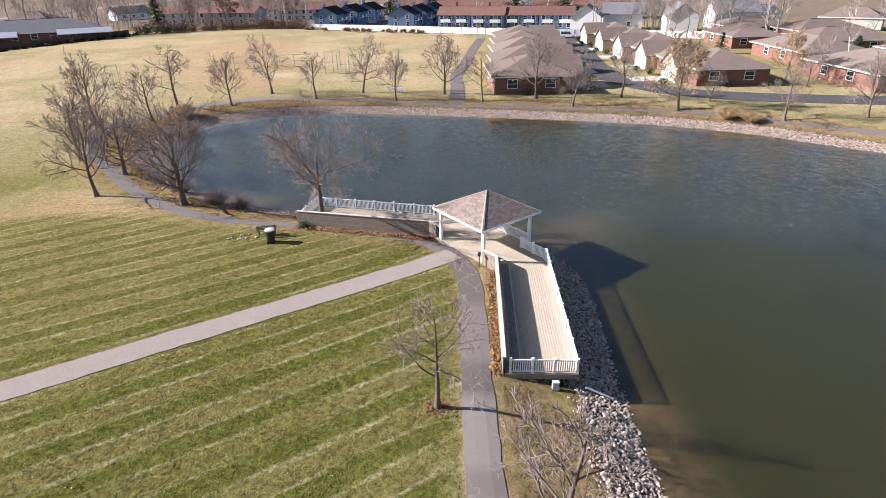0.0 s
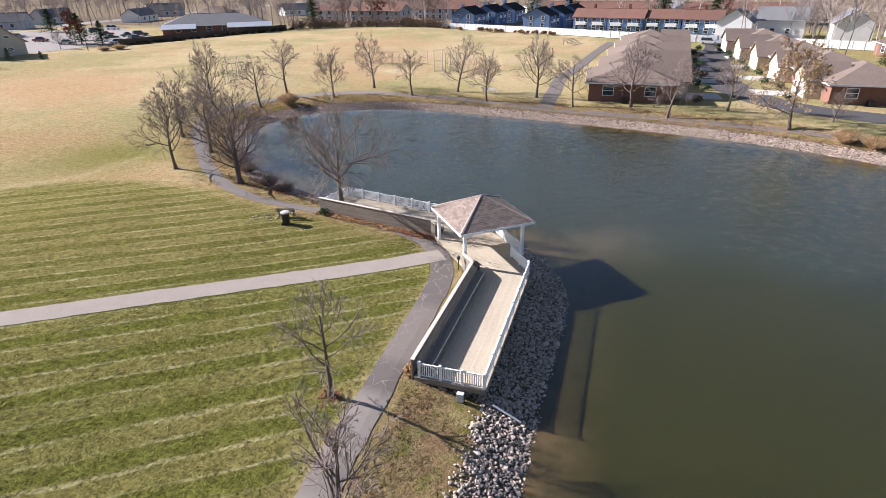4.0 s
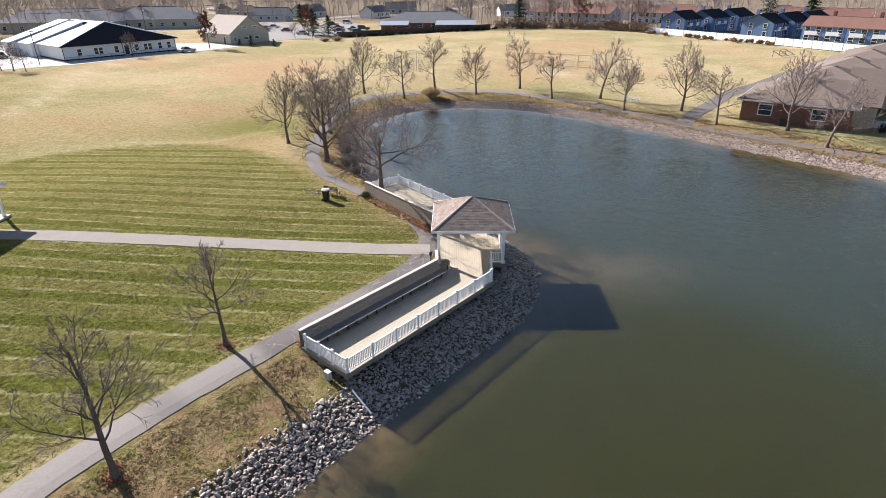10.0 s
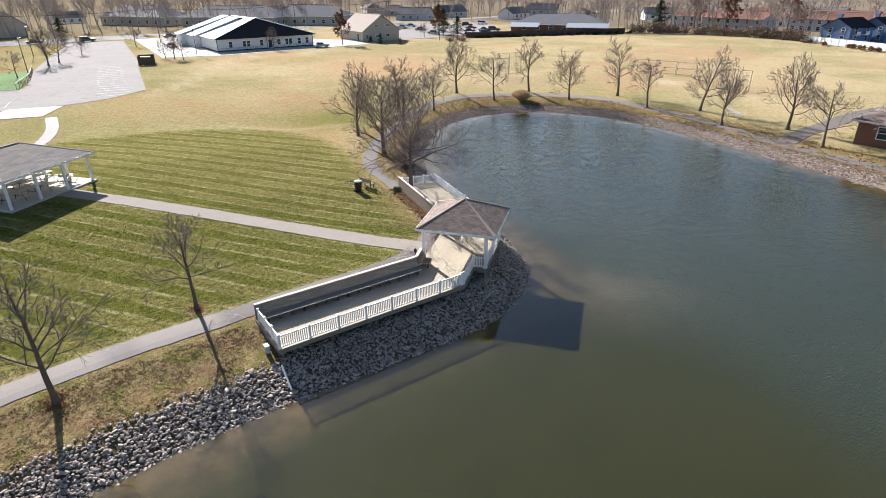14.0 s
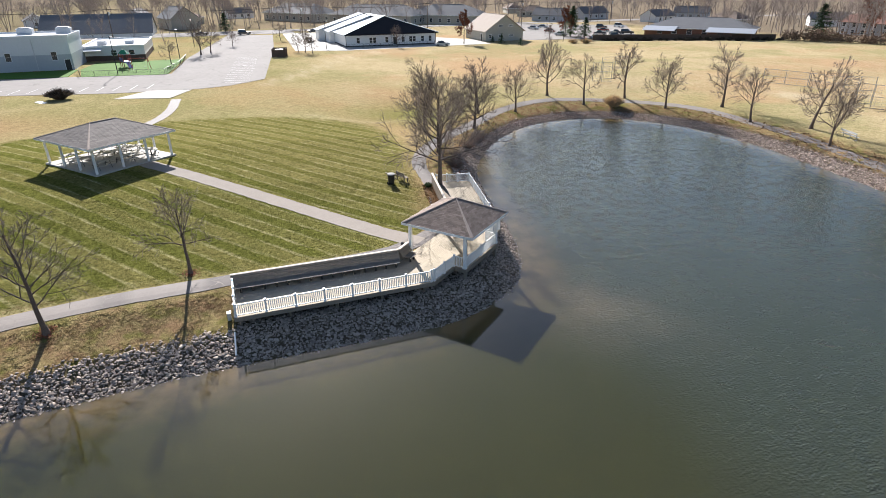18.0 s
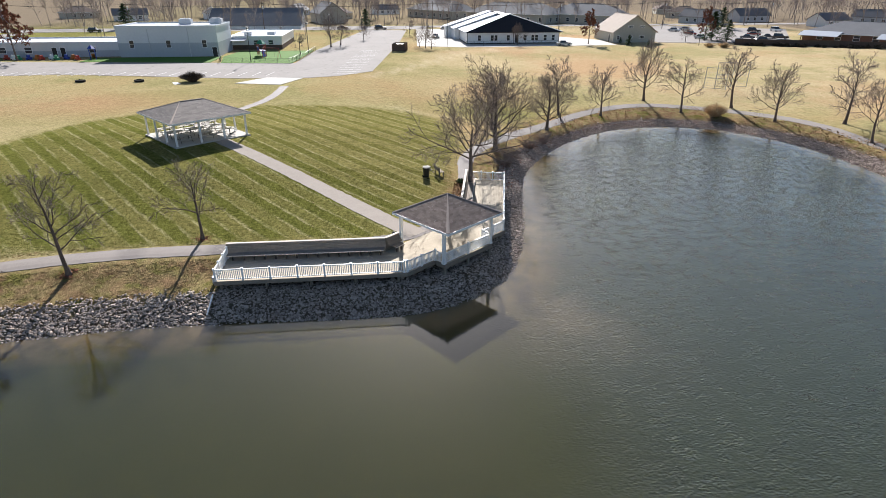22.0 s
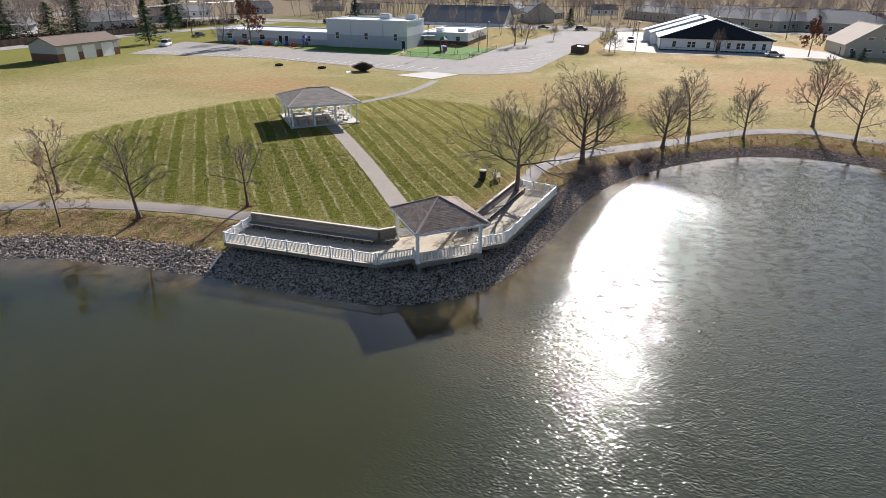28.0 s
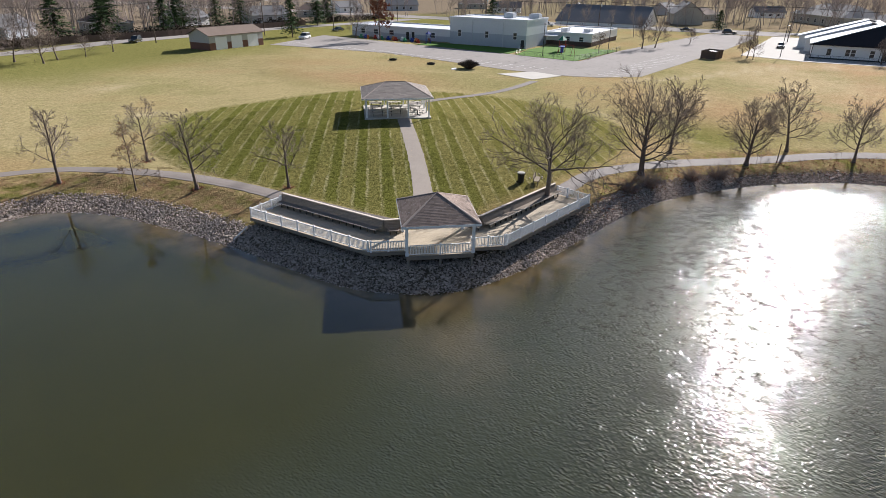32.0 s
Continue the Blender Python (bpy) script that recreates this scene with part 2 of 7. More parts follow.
def ground_mat():
    """Winter turf: striped mown lawn, dry tan field, brown leaf-strewn bank."""
    m, nt, p = nodes_of("winter_turf")
    tc = nt.nodes.new("ShaderNodeNewGeometry").outputs["Position"]

    def attr(n):
        a = nt.nodes.new("ShaderNodeAttribute")
        a.attribute_name = n
        return a.outputs["Fac"]
    lawn, bank, turf, woods = attr("lawn"), attr("bank"), attr("turf"), attr("woods")
    blade, fine = ramp(nt, noise_of(nt, tc, 13.0, 4, 0.7), 0.38, 0.62), ramp(nt, noise_of(nt, tc, 4.0, 7, 0.72), 0.4, 0.6)
    mid, broad = noise_of(nt, tc, 0.8, 6, 0.68), noise_of(nt, tc, 0.07, 4, 0.6)
    clod = ramp(nt, noise_of(nt, tc, 1.7, 4, 0.65), 0.34, 0.66)
    tuft = maths(nt, "ADD", maths(nt, "MULTIPLY", blade, 0.3), maths(nt, "ADD", maths(nt, "MULTIPLY", fine, 0.4), maths(nt, "MULTIPLY", clod, 0.3)))
    # mown stripes run with the concrete walk
    turn = node(nt, "ShaderNodeMapping", Rotation=(0, 0, -radians(STRIPE_ANG)))
    nt.links.new(tc, turn.inputs[0])
    sep = nt.nodes.new("ShaderNodeSeparateXYZ")
    nt.links.new(turn.outputs[0], sep.inputs[0])
    long = node(nt, "ShaderNodeMapping", Scale=(0.18, 1.6, 1.0))
    nt.links.new(turn.outputs[0], long.inputs[0])
    streak = noise_of(nt, long.outputs[0], 1.6, 5, 0.6)
    sway = maths(nt, "ADD", maths(nt, "MULTIPLY", mid, 0.45), maths(nt, "MULTIPLY", streak, 0.5))
    across = maths(nt, "SUBTRACT", maths(nt, "ADD", sep.outputs[1], sway), STRIPE_AT + 0.47)
    wave = maths(nt, "COSINE", maths(nt, "MULTIPLY", across, 2 * math.pi / STRIPE))
    pale = ramp(nt, maths(nt, "COSINE", maths(nt, "ADD", maths(nt, "MULTIPLY", across, 4 * math.pi / STRIPE), math.pi)), 0.62, 1.0)
    green = mixc(nt, tuft, (0.037, 0.043, 0.008), (0.185, 0.183, 0.046))
    dry = maths(nt, "MULTIPLY", attr("dry"), 0.45)
    green = mixc(nt, dry, green, mixc(nt, tuft, (0.06, 0.058, 0.014), (0.26, 0.215, 0.08)))
    light = mixc(nt, tuft, (0.076, 0.072, 0.019), (0.3, 0.258, 0.1))
    light = mixc(nt, maths(nt, "MULTIPLY", ramp(nt, broad, 0.42, 0.6), 0.6), light, mixc(nt, tuft, (0.1, 0.082, 0.028), (0.38, 0.3, 0.135)))
    light = mixc(nt, dry, light, mixc(nt, tuft, (0.12, 0.1, 0.035), (0.42, 0.345, 0.16)))
    band = mixc(nt, maths(nt, "MULTIPLY", ramp(nt, wave, 0.7, -0.7), 0.48), green, light)
    thatch = maths(nt, "MULTIPLY", maths(nt, "MULTIPLY", pale, ramp(nt, streak, 0.4, 0.6)), maths(nt, "ADD", maths(nt, "MULTIPLY", fine, 0.6), 0.15))
    band = mixc(nt, thatch, band, (0.42, 0.37, 0.21))
    tan = mixc(nt, tuft, (0.22, 0.17, 0.088), (0.6, 0.48, 0.29))
    olive = mixc(nt, tuft, (0.145, 0.13, 0.052), (0.46, 0.39, 0.215))
    brown = mixc(nt, tuft, (0.235, 0.145, 0.075), (0.56, 0.385, 0.23))
    patch = noise_of(nt, tc, 0.035, 6, 0.7)
    field = mixc(nt, ramp(nt, patch, 0.45, 0.57), tan, olive)
    field = mixc(nt, maths(nt, "MULTIPLY", ramp(nt, noise_of(nt, tc, 0.024, 5, 0.66), 0.5, 0.62), 0.85), field, brown)
    field = mixc(nt, maths(nt, "MULTIPLY", ramp(nt, mid, 0.56, 0.72), 0.5), field, (0.2, 0.145, 0.07))
    field = mixc(nt, turf, field, mixc(nt, tuft, (0.085, 0.095, 0.022), (0.27, 0.24, 0.09)))
    field = mixc(nt, woods, field, mixc(nt, tuft, (0.1, 0.08, 0.058), (0.3, 0.24, 0.17)))
    field = mixc(nt, maths(nt, "MULTIPLY", attr("bare"), ramp(nt, mid, 0.3, 0.55)), field, mixc(nt, tuft, (0.36, 0.29, 0.19), (0.66, 0.55, 0.39)))
    field = mixc(nt, maths(nt, "MULTIPLY", attr("russet"), ramp(nt, patch, 0.35, 0.55)), field, mixc(nt, tuft, (0.2, 0.12, 0.06), (0.5, 0.33, 0.19)))
    lawn = ramp(nt, maths(nt, "ADD", lawn, maths(nt, "MULTIPLY", maths(nt, "SUBTRACT", mid, 0.5), 0.9)), 0.3, 0.7)
    col = mixc(nt, lawn, field, band)
    dirt = mixc(nt, ramp(nt, mid, 0.38, 0.62), mixc(nt, tuft, (0.12, 0.075, 0.04), (0.36, 0.235, 0.13)), mixc(nt, tuft, (0.14, 0.112, 0.045), (0.4, 0.315, 0.15)))
    dirt = mixc(nt, ramp(nt, noise_of(nt, tc, 0.5, 5, 0.65), 0.51, 0.63), dirt, mixc(nt, tuft, (0.085, 0.085, 0.02), (0.24, 0.21, 0.07)))
    col = mixc(nt, maths(nt, "MULTIPLY", bank, ramp(nt, maths(nt, "ADD", mid, maths(nt, "MULTIPLY", bank, 0.3)), 0.42, 0.62)), col, dirt)
    # dark wet soil among the stones, with gap and under-deck shade in the colour
    col = mixc(nt, maths(nt, "MULTIPLY", attr("bed_shade"), 0.85), col, mixc(nt, tuft, (0.05, 0.04, 0.032), (0.15, 0.122, 0.095)))
    # scattered fallen leaves, each a speck
    vor = node(nt, "ShaderNodeTexVoronoi", Scale=2.2)
    nt.links.new(tc, vor.inputs["Vector"])
    speck = maths(nt, "MULTIPLY", maths(nt, "LESS_THAN", vor.outputs["Distance"], 0.06), 0.5)
    col = mixc(nt, speck, col, (0.3, 0.24, 0.15))
    nt.links.new(col, p.inputs["Base Color"])
    p.inputs["Roughness"].default_value = 0.95
    p.inputs["Specular IOR Level"].default_value = 0.0
    bump_of(nt, p, maths(nt, "ADD", tuft, maths(nt, "MULTIPLY", mid, 0.6)), 0.05)
    return m


def water_mat():
    """Murky pond water: olive silt seen below, brown in the shallows, small wind ripples."""
    m, nt, p = nodes_of("murky_pond_water")
    tc = nt.nodes.new("ShaderNodeNewGeometry").outputs["Position"]
    a = nt.nodes.new("ShaderNodeAttribute")
    a.attribute_name = "shallow"
    n1 = noise_of(nt, tc, 0.5, 4)
    calm = nt.nodes.new("ShaderNodeAttribute")
    calm.attribute_name = "open"
    deep = mixc(nt, ramp(nt, noise_of(nt, tc, 0.04, 3), 0.35, 0.65), (0.027, 0.0265, 0.0062), (0.033, 0.0315, 0.0076))
    # open water paler and bluer: sky reflection mixed into the body colour
    deep = mixc(nt, maths(nt, "MULTIPLY", calm.outputs["Fac"], 0.7), deep, (0.034, 0.041, 0.025))
    plume = nt.nodes.new("ShaderNodeAttribute")
    plume.attribute_name = "silt"
    deep = mixc(nt, maths(nt, "MULTIPLY", plume.outputs["Fac"], ramp(nt, noise_of(nt, tc, 0.22, 3), 0.2, 0.6)), deep, (0.17, 0.125, 0.07))
    sh = maths(nt, "MULTIPLY", a.outputs["Fac"], ramp(nt, n1, 0.2, 0.6))
    col = mixc(nt, sh, deep, (0.115, 0.08, 0.033))
    nt.links.new(col, p.inputs["Base Color"])
    nt.links.new(maths(nt, "ADD", maths(nt, "MULTIPLY", calm.outputs["Fac"], 0.012), 0.02), p.inputs["Roughness"])
    p.inputs["IOR"].default_value = 1.55
    p.inputs["Subsurface Weight"].default_value = 1.0
    p.inputs["Subsurface Radius"].default_value = (1.0, 0.9, 0.6)
    p.inputs["Subsurface Scale"].default_value = 2.0
    # short wind ripples, their crests across the wind
    mp = node(nt, "ShaderNodeMapping", Scale=(1.0, 0.5, 1.0), Rotation=(0, 0, 0.35))
    nt.links.new(tc, mp.inputs[0])
    r1, r2, r3 = (noise_of(nt, mp.outputs[0], k, 0, 0.5) for k in (10.0, 3.0, 21.0))
    h = maths(nt, "ADD", maths(nt, "ADD", r1, maths(nt, "MULTIPLY", r2, 0.5)), maths(nt, "MULTIPLY", r3, 0.18))
    gust = maths(nt, "ADD", maths(nt, "MULTIPLY", ramp(nt, noise_of(nt, tc, 1.1, 2), 0.42, 0.7), 1.3), maths(nt, "ADD", maths(nt, "MULTIPLY", ramp(nt, noise_of(nt, tc, 0.09, 3), 0.3, 0.7), 0.5), 0.35))
    h = maths(nt, "MULTIPLY", maths(nt, "SUBTRACT", h, 0.84), maths(nt, "MULTIPLY", calm.outputs["Fac"], gust))
    bump_of(nt, p, h, 0.031)
    return m


# ---- the plan ----
WATER = 0.13
STRIPE_ANG, STRIPE, STRIPE_AT = 37.0, 2.59, 23.7
SHORE = [(6.5, -7.2), (3.8, -6.9), (1.7, -4.4), (0.3, -0.7), (-0.3, 4), (-0.7, 8.7), (-0.7, 13), (-0.6, 17), (-0.4, 20), (-0.4, 23.3), (-0.4, 25.4), (-1.1, 27.8), (-2.5, 30.5),
         (-4.5, 32.5), (-8.9, 34.5), (-13.3, 35.7), (-20.2, 37.2), (-27.1, 38.9), (-33.1, 42), (-41.2, 48.5), (-46.5, 55.5), (-48.3, 62.3), (-47.2, 68.7), (-43.5, 73.8), (-37.8, 77),
         (-32, 78.3), (-24.2, 78.3), (-14, 76.5), (-5, 74.7)]
SHORE += [(3, 73.2), (10.6, 71.4), (17.7, 69.4), (23.9, 66.5), (29.6, 63.5), (34.1, 59.5), (44, 52), (54, 43), (60, 30), (61, 16), (56, 2), (46, -8), (32, -14), (18, -14), (10, -9.5)]
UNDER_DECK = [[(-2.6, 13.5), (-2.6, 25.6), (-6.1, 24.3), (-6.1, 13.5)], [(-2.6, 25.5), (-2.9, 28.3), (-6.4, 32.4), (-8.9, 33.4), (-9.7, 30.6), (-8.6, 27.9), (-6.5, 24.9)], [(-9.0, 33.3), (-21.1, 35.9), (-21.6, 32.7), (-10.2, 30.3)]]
LAWN = [(-9.4, 25.5), (-14, 30.3), (-24, 31.3), (-37, 33.5), (-47, 33), (-54.5, 27), (-58.5, 18), (-59.5, 6), (-56, -6), (-53, -13), (-46, -17), (-36, -20.5), (-26, -23.5), (-16, -18), (-9.5, -7), (-9.2, 6), (-9.2, 20)]


def chaikin(pts, n=2, closed=True):
    p = np.array(pts, float)
    for _ in range(n):
        q = np.roll(p, -1, 0) if closed else p[1:]
        a = p if closed else p[:-1]
        r = np.stack([0.75 * a + 0.25 * q, 0.25 * a + 0.75 * q], 1).reshape(-1, 2)
        p = r if closed else np.vstack([p[:1], r, p[-1:]])
    return p


def inside_distance(poly, pts):
    """Distance from the outline, negative inside it."""
    a, b = poly, np.roll(poly, -1, 0)
    best, ins = np.full(len(pts), 1e9), np.zeros(len(pts), bool)
    for (ax, ay), (bx, by) in zip(a, b):
        ex, ey = bx - ax, by - ay
        t = np.clip(((pts[:, 0] - ax) * ex + (pts[:, 1] - ay) * ey) / (ex * ex + ey * ey + 1e-12), 0, 1)
        best = np.minimum(best, (pts[:, 0] - ax - t * ex) ** 2 + (pts[:, 1] - ay - t * ey) ** 2)
        if ay != by:
            c = (ay > pts[:, 1]) != (by > pts[:, 1])
            ins ^= c & (pts[:, 0] < ex * (pts[:, 1] - ay) / (by - ay) + ax)
    return np.where(ins, -1, 1) * np.sqrt(best)


def sstep(x, a, b):
    t = np.clip((x - a) / (b - a), 0, 1)
    return t * t * (3 - 2 * t)


SHORE_LINE, LAWN_LINE = chaikin(SHORE), chaikin(LAWN)


def base_height(x, y):
    b = 1.62 + 1.25 * np.exp(-((x + 38) ** 2 + (y - 3) ** 2) / (2 * 15.0 ** 2))
    far = sstep(-x, 50, 72)
    b = b * (1 - far) + 2.2 * far
    north = sstep(y, 86, 100)
    return b * (1 - north) + np.where(far > 0, 2.2 * far + 1.7 * (1 - far), 1.7) * north


def bank_width(x, y):
    return 2.4 + 2.2 * sstep(y, 45, 70)


def height(pts):
    pts = np.atleast_2d(np.asarray(pts, float))
    x, y = pts[:, 0], pts[:, 1]
    d, w, b = inside_distance(SHORE_LINE, pts), bank_width(x, y), base_height(x, y)
    z = np.where(d < 0, np.maximum(WATER + 0.3 * d, -1.2), WATER + 0.78 * np.clip(d / w, 0, 1))
    top = WATER + 0.78
    z = np.where(d > w, top + (b - top) * sstep(d, w * 0.75, w + 5.0), z)
    low = np.minimum.reduce([inside_distance(np.array(p), pts) for p in UNDER_DECK])
    return np.where(low < 0, np.minimum(z, 1.08 - 0.22 * sstep(-low, 0, 1.5)), z)


def ground_z(x, y):
    return float(height([(x, y)])[0])


# ---- mesh helpers ----
class Shape:
    """Collects vertices and faces of one mesh."""

    def __init__(self):
        self.v, self.f = [], []

    def box(self, x0, y0, z0, x1, y1, z1):
        n = len(self.v)
        self.v += [(x0, y0, z0), (x1, y0, z0), (x1, y1, z0), (x0, y1, z0), (x0, y0, z1), (x1, y0, z1), (x1, y1, z1), (x0, y1, z1)]
        self.f += [(n, n + 3, n + 2, n + 1), (n + 4, n + 5, n + 6, n + 7), (n, n + 1, n + 5, n + 4), (n + 1, n + 2, n + 6, n + 5), (n + 2, n + 3, n + 7, n + 6), (n + 3, n, n + 4, n + 7)]
        return self

    def beam(self, a, b, w, h):
        """A square bar from a to b, w wide and h high, its top along the line."""
        a, b = Vector(a), Vector(b)
        d = (b - a).normalized()
        s = Vector((-d.y, d.x, 0))
        s = (s.normalized() if s.length > 1e-6 else Vector((1, 0, 0))) * (w / 2)
        u = d.cross(s).normalized() * h
        if u.z > 0:
            u = -u
        n = len(self.v)
        for p in (a, b):
            self.v += [tuple(p - s), tuple(p + s), tuple(p + s + u), tuple(p - s + u)]
        self.f += [(n, n + 1, n + 2, n + 3), (n + 7, n + 6, n + 5, n + 4)] + [(n + i, n + 4 + i, n + 4 + (i + 1) % 4, n + (i + 1) % 4) for i in range(4)]
        return self

    def prism(self, poly, z0, z1):
        n, k = len(self.v), len(poly)
        self.v += [(x, y, z0) for x, y in poly] + [(x, y, z1) for x, y in poly]
        self.f += [tuple(range(n + k - 1, n - 1, -1)), tuple(range(n + k, n + 2 * k))]
        self.f += [(n + i, n + (i + 1) % k, n + k + (i + 1) % k, n + k + i) for i in range(k)]
        return self

    def tube(self, pts, radii, sides=6, cap=True):
        n = len(self.v)
        pts = [Vector(p) for p in pts]
        for i, p in enumerate(pts):
            d = (pts[min(i + 1, len(pts) - 1)] - pts[max(i - 1, 0)]).normalized()
            a = d.cross(Vector((0.31, 0.17, 0.93)) if abs(d.z) < 0.9 else Vector((1, 0.1, 0))).normalized()
            b = d.cross(a)
            for k in range(sides):
                t = 2 * math.pi * k / sides
                self.v.append(tuple(p + (a * math.cos(t) + b * math.sin(t)) * radii[i]))
        for i in range(len(pts) - 1):
            for k in range(sides):
                q, r = n + i * sides, (k + 1) % sides
                self.f.append((q + k, q + r, q + sides + r, q + sides + k))
        if cap:
            self.f += [tuple(range(n + sides - 1, n - 1, -1)), tuple(range(n + (len(pts) - 1) * sides, n + len(pts) * sides))]
        return self

    def poly(self, *pts):
        n = len(self.v)
        self.v += [tuple(p) for p in pts]
        self.f.append(tuple(range(n, n + len(pts))))
        return self

    def slab(self, pts, t):
        """A plate whose upper face is pts, t thick downwards."""
        n, k = len(self.v), len(pts)
        self.v += [tuple(p) for p in pts] + [(p[0], p[1], p[2] - t) for p in pts]
        self.f += [tuple(range(n, n + k)), tuple(range(n + 2 * k - 1, n + k - 1, -1))]
        self.f += [(n + (i + 1) % k, n + i, n + k + i, n + k + (i + 1) % k) for i in range(k)]
        return self

    def mesh(self, name, mat, smooth=False):
        me = bpy.data.meshes.new(name)
        me.from_pydata(self.v, [], self.f)
        me.materials.append(mat)
        if smooth:
            me.shade_smooth()
        me.update()
        return me


def part(name, shape, mat, parent=None, label="", smooth=False):
    me = shape if isinstance(shape, bpy.types.Mesh) else shape.mesh(name, mat, smooth)
    ob = new(name, me)
    if parent is not None:
        ob.parent = parent
    if label:
        ob["label"] = label
    return ob


def thing(name, m, label, category, group="", kind=""):
    ob = new(name)
    ob.empty_display_size = 0.3
    ob.matrix_basis = m
    return tagged(ob, label, category, group, kind)


def vround(k, r=1.0, z=0.0):
    return [(r * math.cos(2 * math.pi * i / k), r * math.sin(2 * math.pi * i / k)) for i in range(k)]


# ---- ground and water ----
def steps(lo, hi, fine, far_lo, far_hi):
    core = list(np.arange(lo, hi + 1e-6, fine))
    d, out = fine, core[:]
    x = core[-1]
    while x < far_hi:
        d = min(d * 1.14, 260)
        x += d
        out.append(x)
    d, x = fine, core[0]
    while x > far_lo:
        d = min(d * 1.14, 260)
        x -= d
        out.insert(0, x)
    return np.array(out)


def grid_mesh(name, xs, ys, z, mat):
    X, Y = np.meshgrid(xs, ys)
    pts = np.stack([X.ravel(), Y.ravel()], 1)
    zz = z(pts) if callable(z) else np.full(len(pts), z)
    nx, ny = len(xs), len(ys)
    i = (np.arange(ny - 1)[:, None] * nx + np.arange(nx - 1)[None]).ravel()
    me = bpy.data.meshes.new(name)
    me.from_pydata(np.column_stack([pts, zz]).tolist(), [], np.stack([i, i + 1, i + nx + 1, i + nx], 1).tolist())
    me.materials.append(mat)
    me.shade_smooth()
    return me, pts


def attribute(me, name, values):
    a = me.attributes.new(name, "FLOAT", "POINT")
    a.data.foreach_set("value", np.asarray(values, np.float32))


TURF_MAT = ground_mat()
gm, gp = grid_mesh("ground", steps(-62, 46, 0.6, -2600, 2600), steps(-22, 94, 0.6, -2600, 2600), height, TURF_MAT)
gd, gl = inside_distance(SHORE_LINE, gp), inside_distance(LAWN_LINE, gp)
attribute(gm, "lawn", sstep(-gl, -4.0, 3.0))
attribute(gm, "bank", sstep(gd, 9.5, 5.5))
def line_distance(line, pts):
    """Distance of points from an open line."""
    a = np.array(line, float)
    out = np.full(len(pts), 1e9)
    for p, q in zip(a[:-1], a[1:]):
        t = np.clip(((pts - p) @ (q - p)) / ((q - p) @ (q - p)), 0, 1)
        out = np.minimum(out, np.hypot(*(pts - p - t[:, None] * (q - p)).T))
    return out


def blob(x, y, rx, ry, turn=0.0):
    c, n = math.cos(radians(turn)), math.sin(radians(turn))
    u, v = (gp[:, 0] - x) * c + (gp[:, 1] - y) * n, (gp[:, 1] - y) * c - (gp[:, 0] - x) * n
    return np.exp(-(u / rx) ** 2 - (v / ry) ** 2)


track = line_distance([(-88.5, 22.7), (-93.5, 27.3), (-106, 35.5), (-116, 41), (-125, 46), (-133, 56)], gp)
streak_line = line_distance([(-57.4, 26.3), (-53.1, 29.9), (-50.1, 33.2), (-49.2, 41.1)], gp)
attribute(gm, "bare", np.maximum.reduce([0.55 * np.exp(-(np.abs(track - 1.0) / 0.8) ** 2), 0.25 * np.exp(-(streak_line / 0.8) ** 2), 0.9 * blob(-43.5, 105.5, 4.5, 2.6, -20), 0.5 * blob(-32, -53, 4, 1.6), 0.6 * blob(-21.4, -28, 2.5, 1.5)]))
attribute(gm, "russet", np.maximum.reduce([blob(-66, -28, 9, 22, -15), 0.8 * blob(-55, 121, 9, 4, -20), 0.7 * blob(-70, 40, 14, 7, 30), 0.6 * blob(-78, 25, 16, 6, 40)]))
attribute(gm, "dry", sstep((gp[:, 0] + 22.0) * -0.6 + (gp[:, 1] - 17.0) * 0.8, 0.0, 9.0))
# darkened ground: the stone strip, and all below the deck where shade is painted
attribute(gm, "bed_shade", np.maximum(sstep(gd, bank_width(gp[:, 0], gp[:, 1]) * 0.95, bank_width(gp[:, 0], gp[:, 1]) * 0.6), (np.minimum.reduce([inside_distance(np.array(p), gp) for p in UNDER_DECK]) < 0.3).astype(float)))
attribute(gm, "turf", np.maximum(sstep(-gp[:, 1], 55, 85) * sstep(-gp[:, 0], 0, 30), sstep(gp[:, 1], 84, 92) * sstep(gp[:, 0], -9, 0) * 0.55) + sstep(gd, 24, 9) * 0.3 * (gp[:, 1] > 40) + 0.4 * sstep(gp[:, 1], 50, 25) * sstep(-gp[:, 1], 85, 60) + 0.8 * np.exp(-((gp[:, 0] + 53.5) ** 2 + (gp[:, 1] - 40.5) ** 2) / 50.0))
attribute(gm, "woods", np.maximum.reduce([sstep(-gp[:, 1], 121, 126), sstep(-gp[:, 0], 224, 234) * 0.75, sstep(gp[:, 1], 206, 216), sstep(-gp[:, 0], 140, 150) * sstep(gp[:, 1], 185, 195)]))
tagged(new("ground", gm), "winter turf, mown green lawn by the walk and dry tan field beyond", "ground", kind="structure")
wm, wp = grid_mesh("water", np.arange(-60, 70, 1.0), np.arange(-24, 90, 1.0), WATER, water_mat())
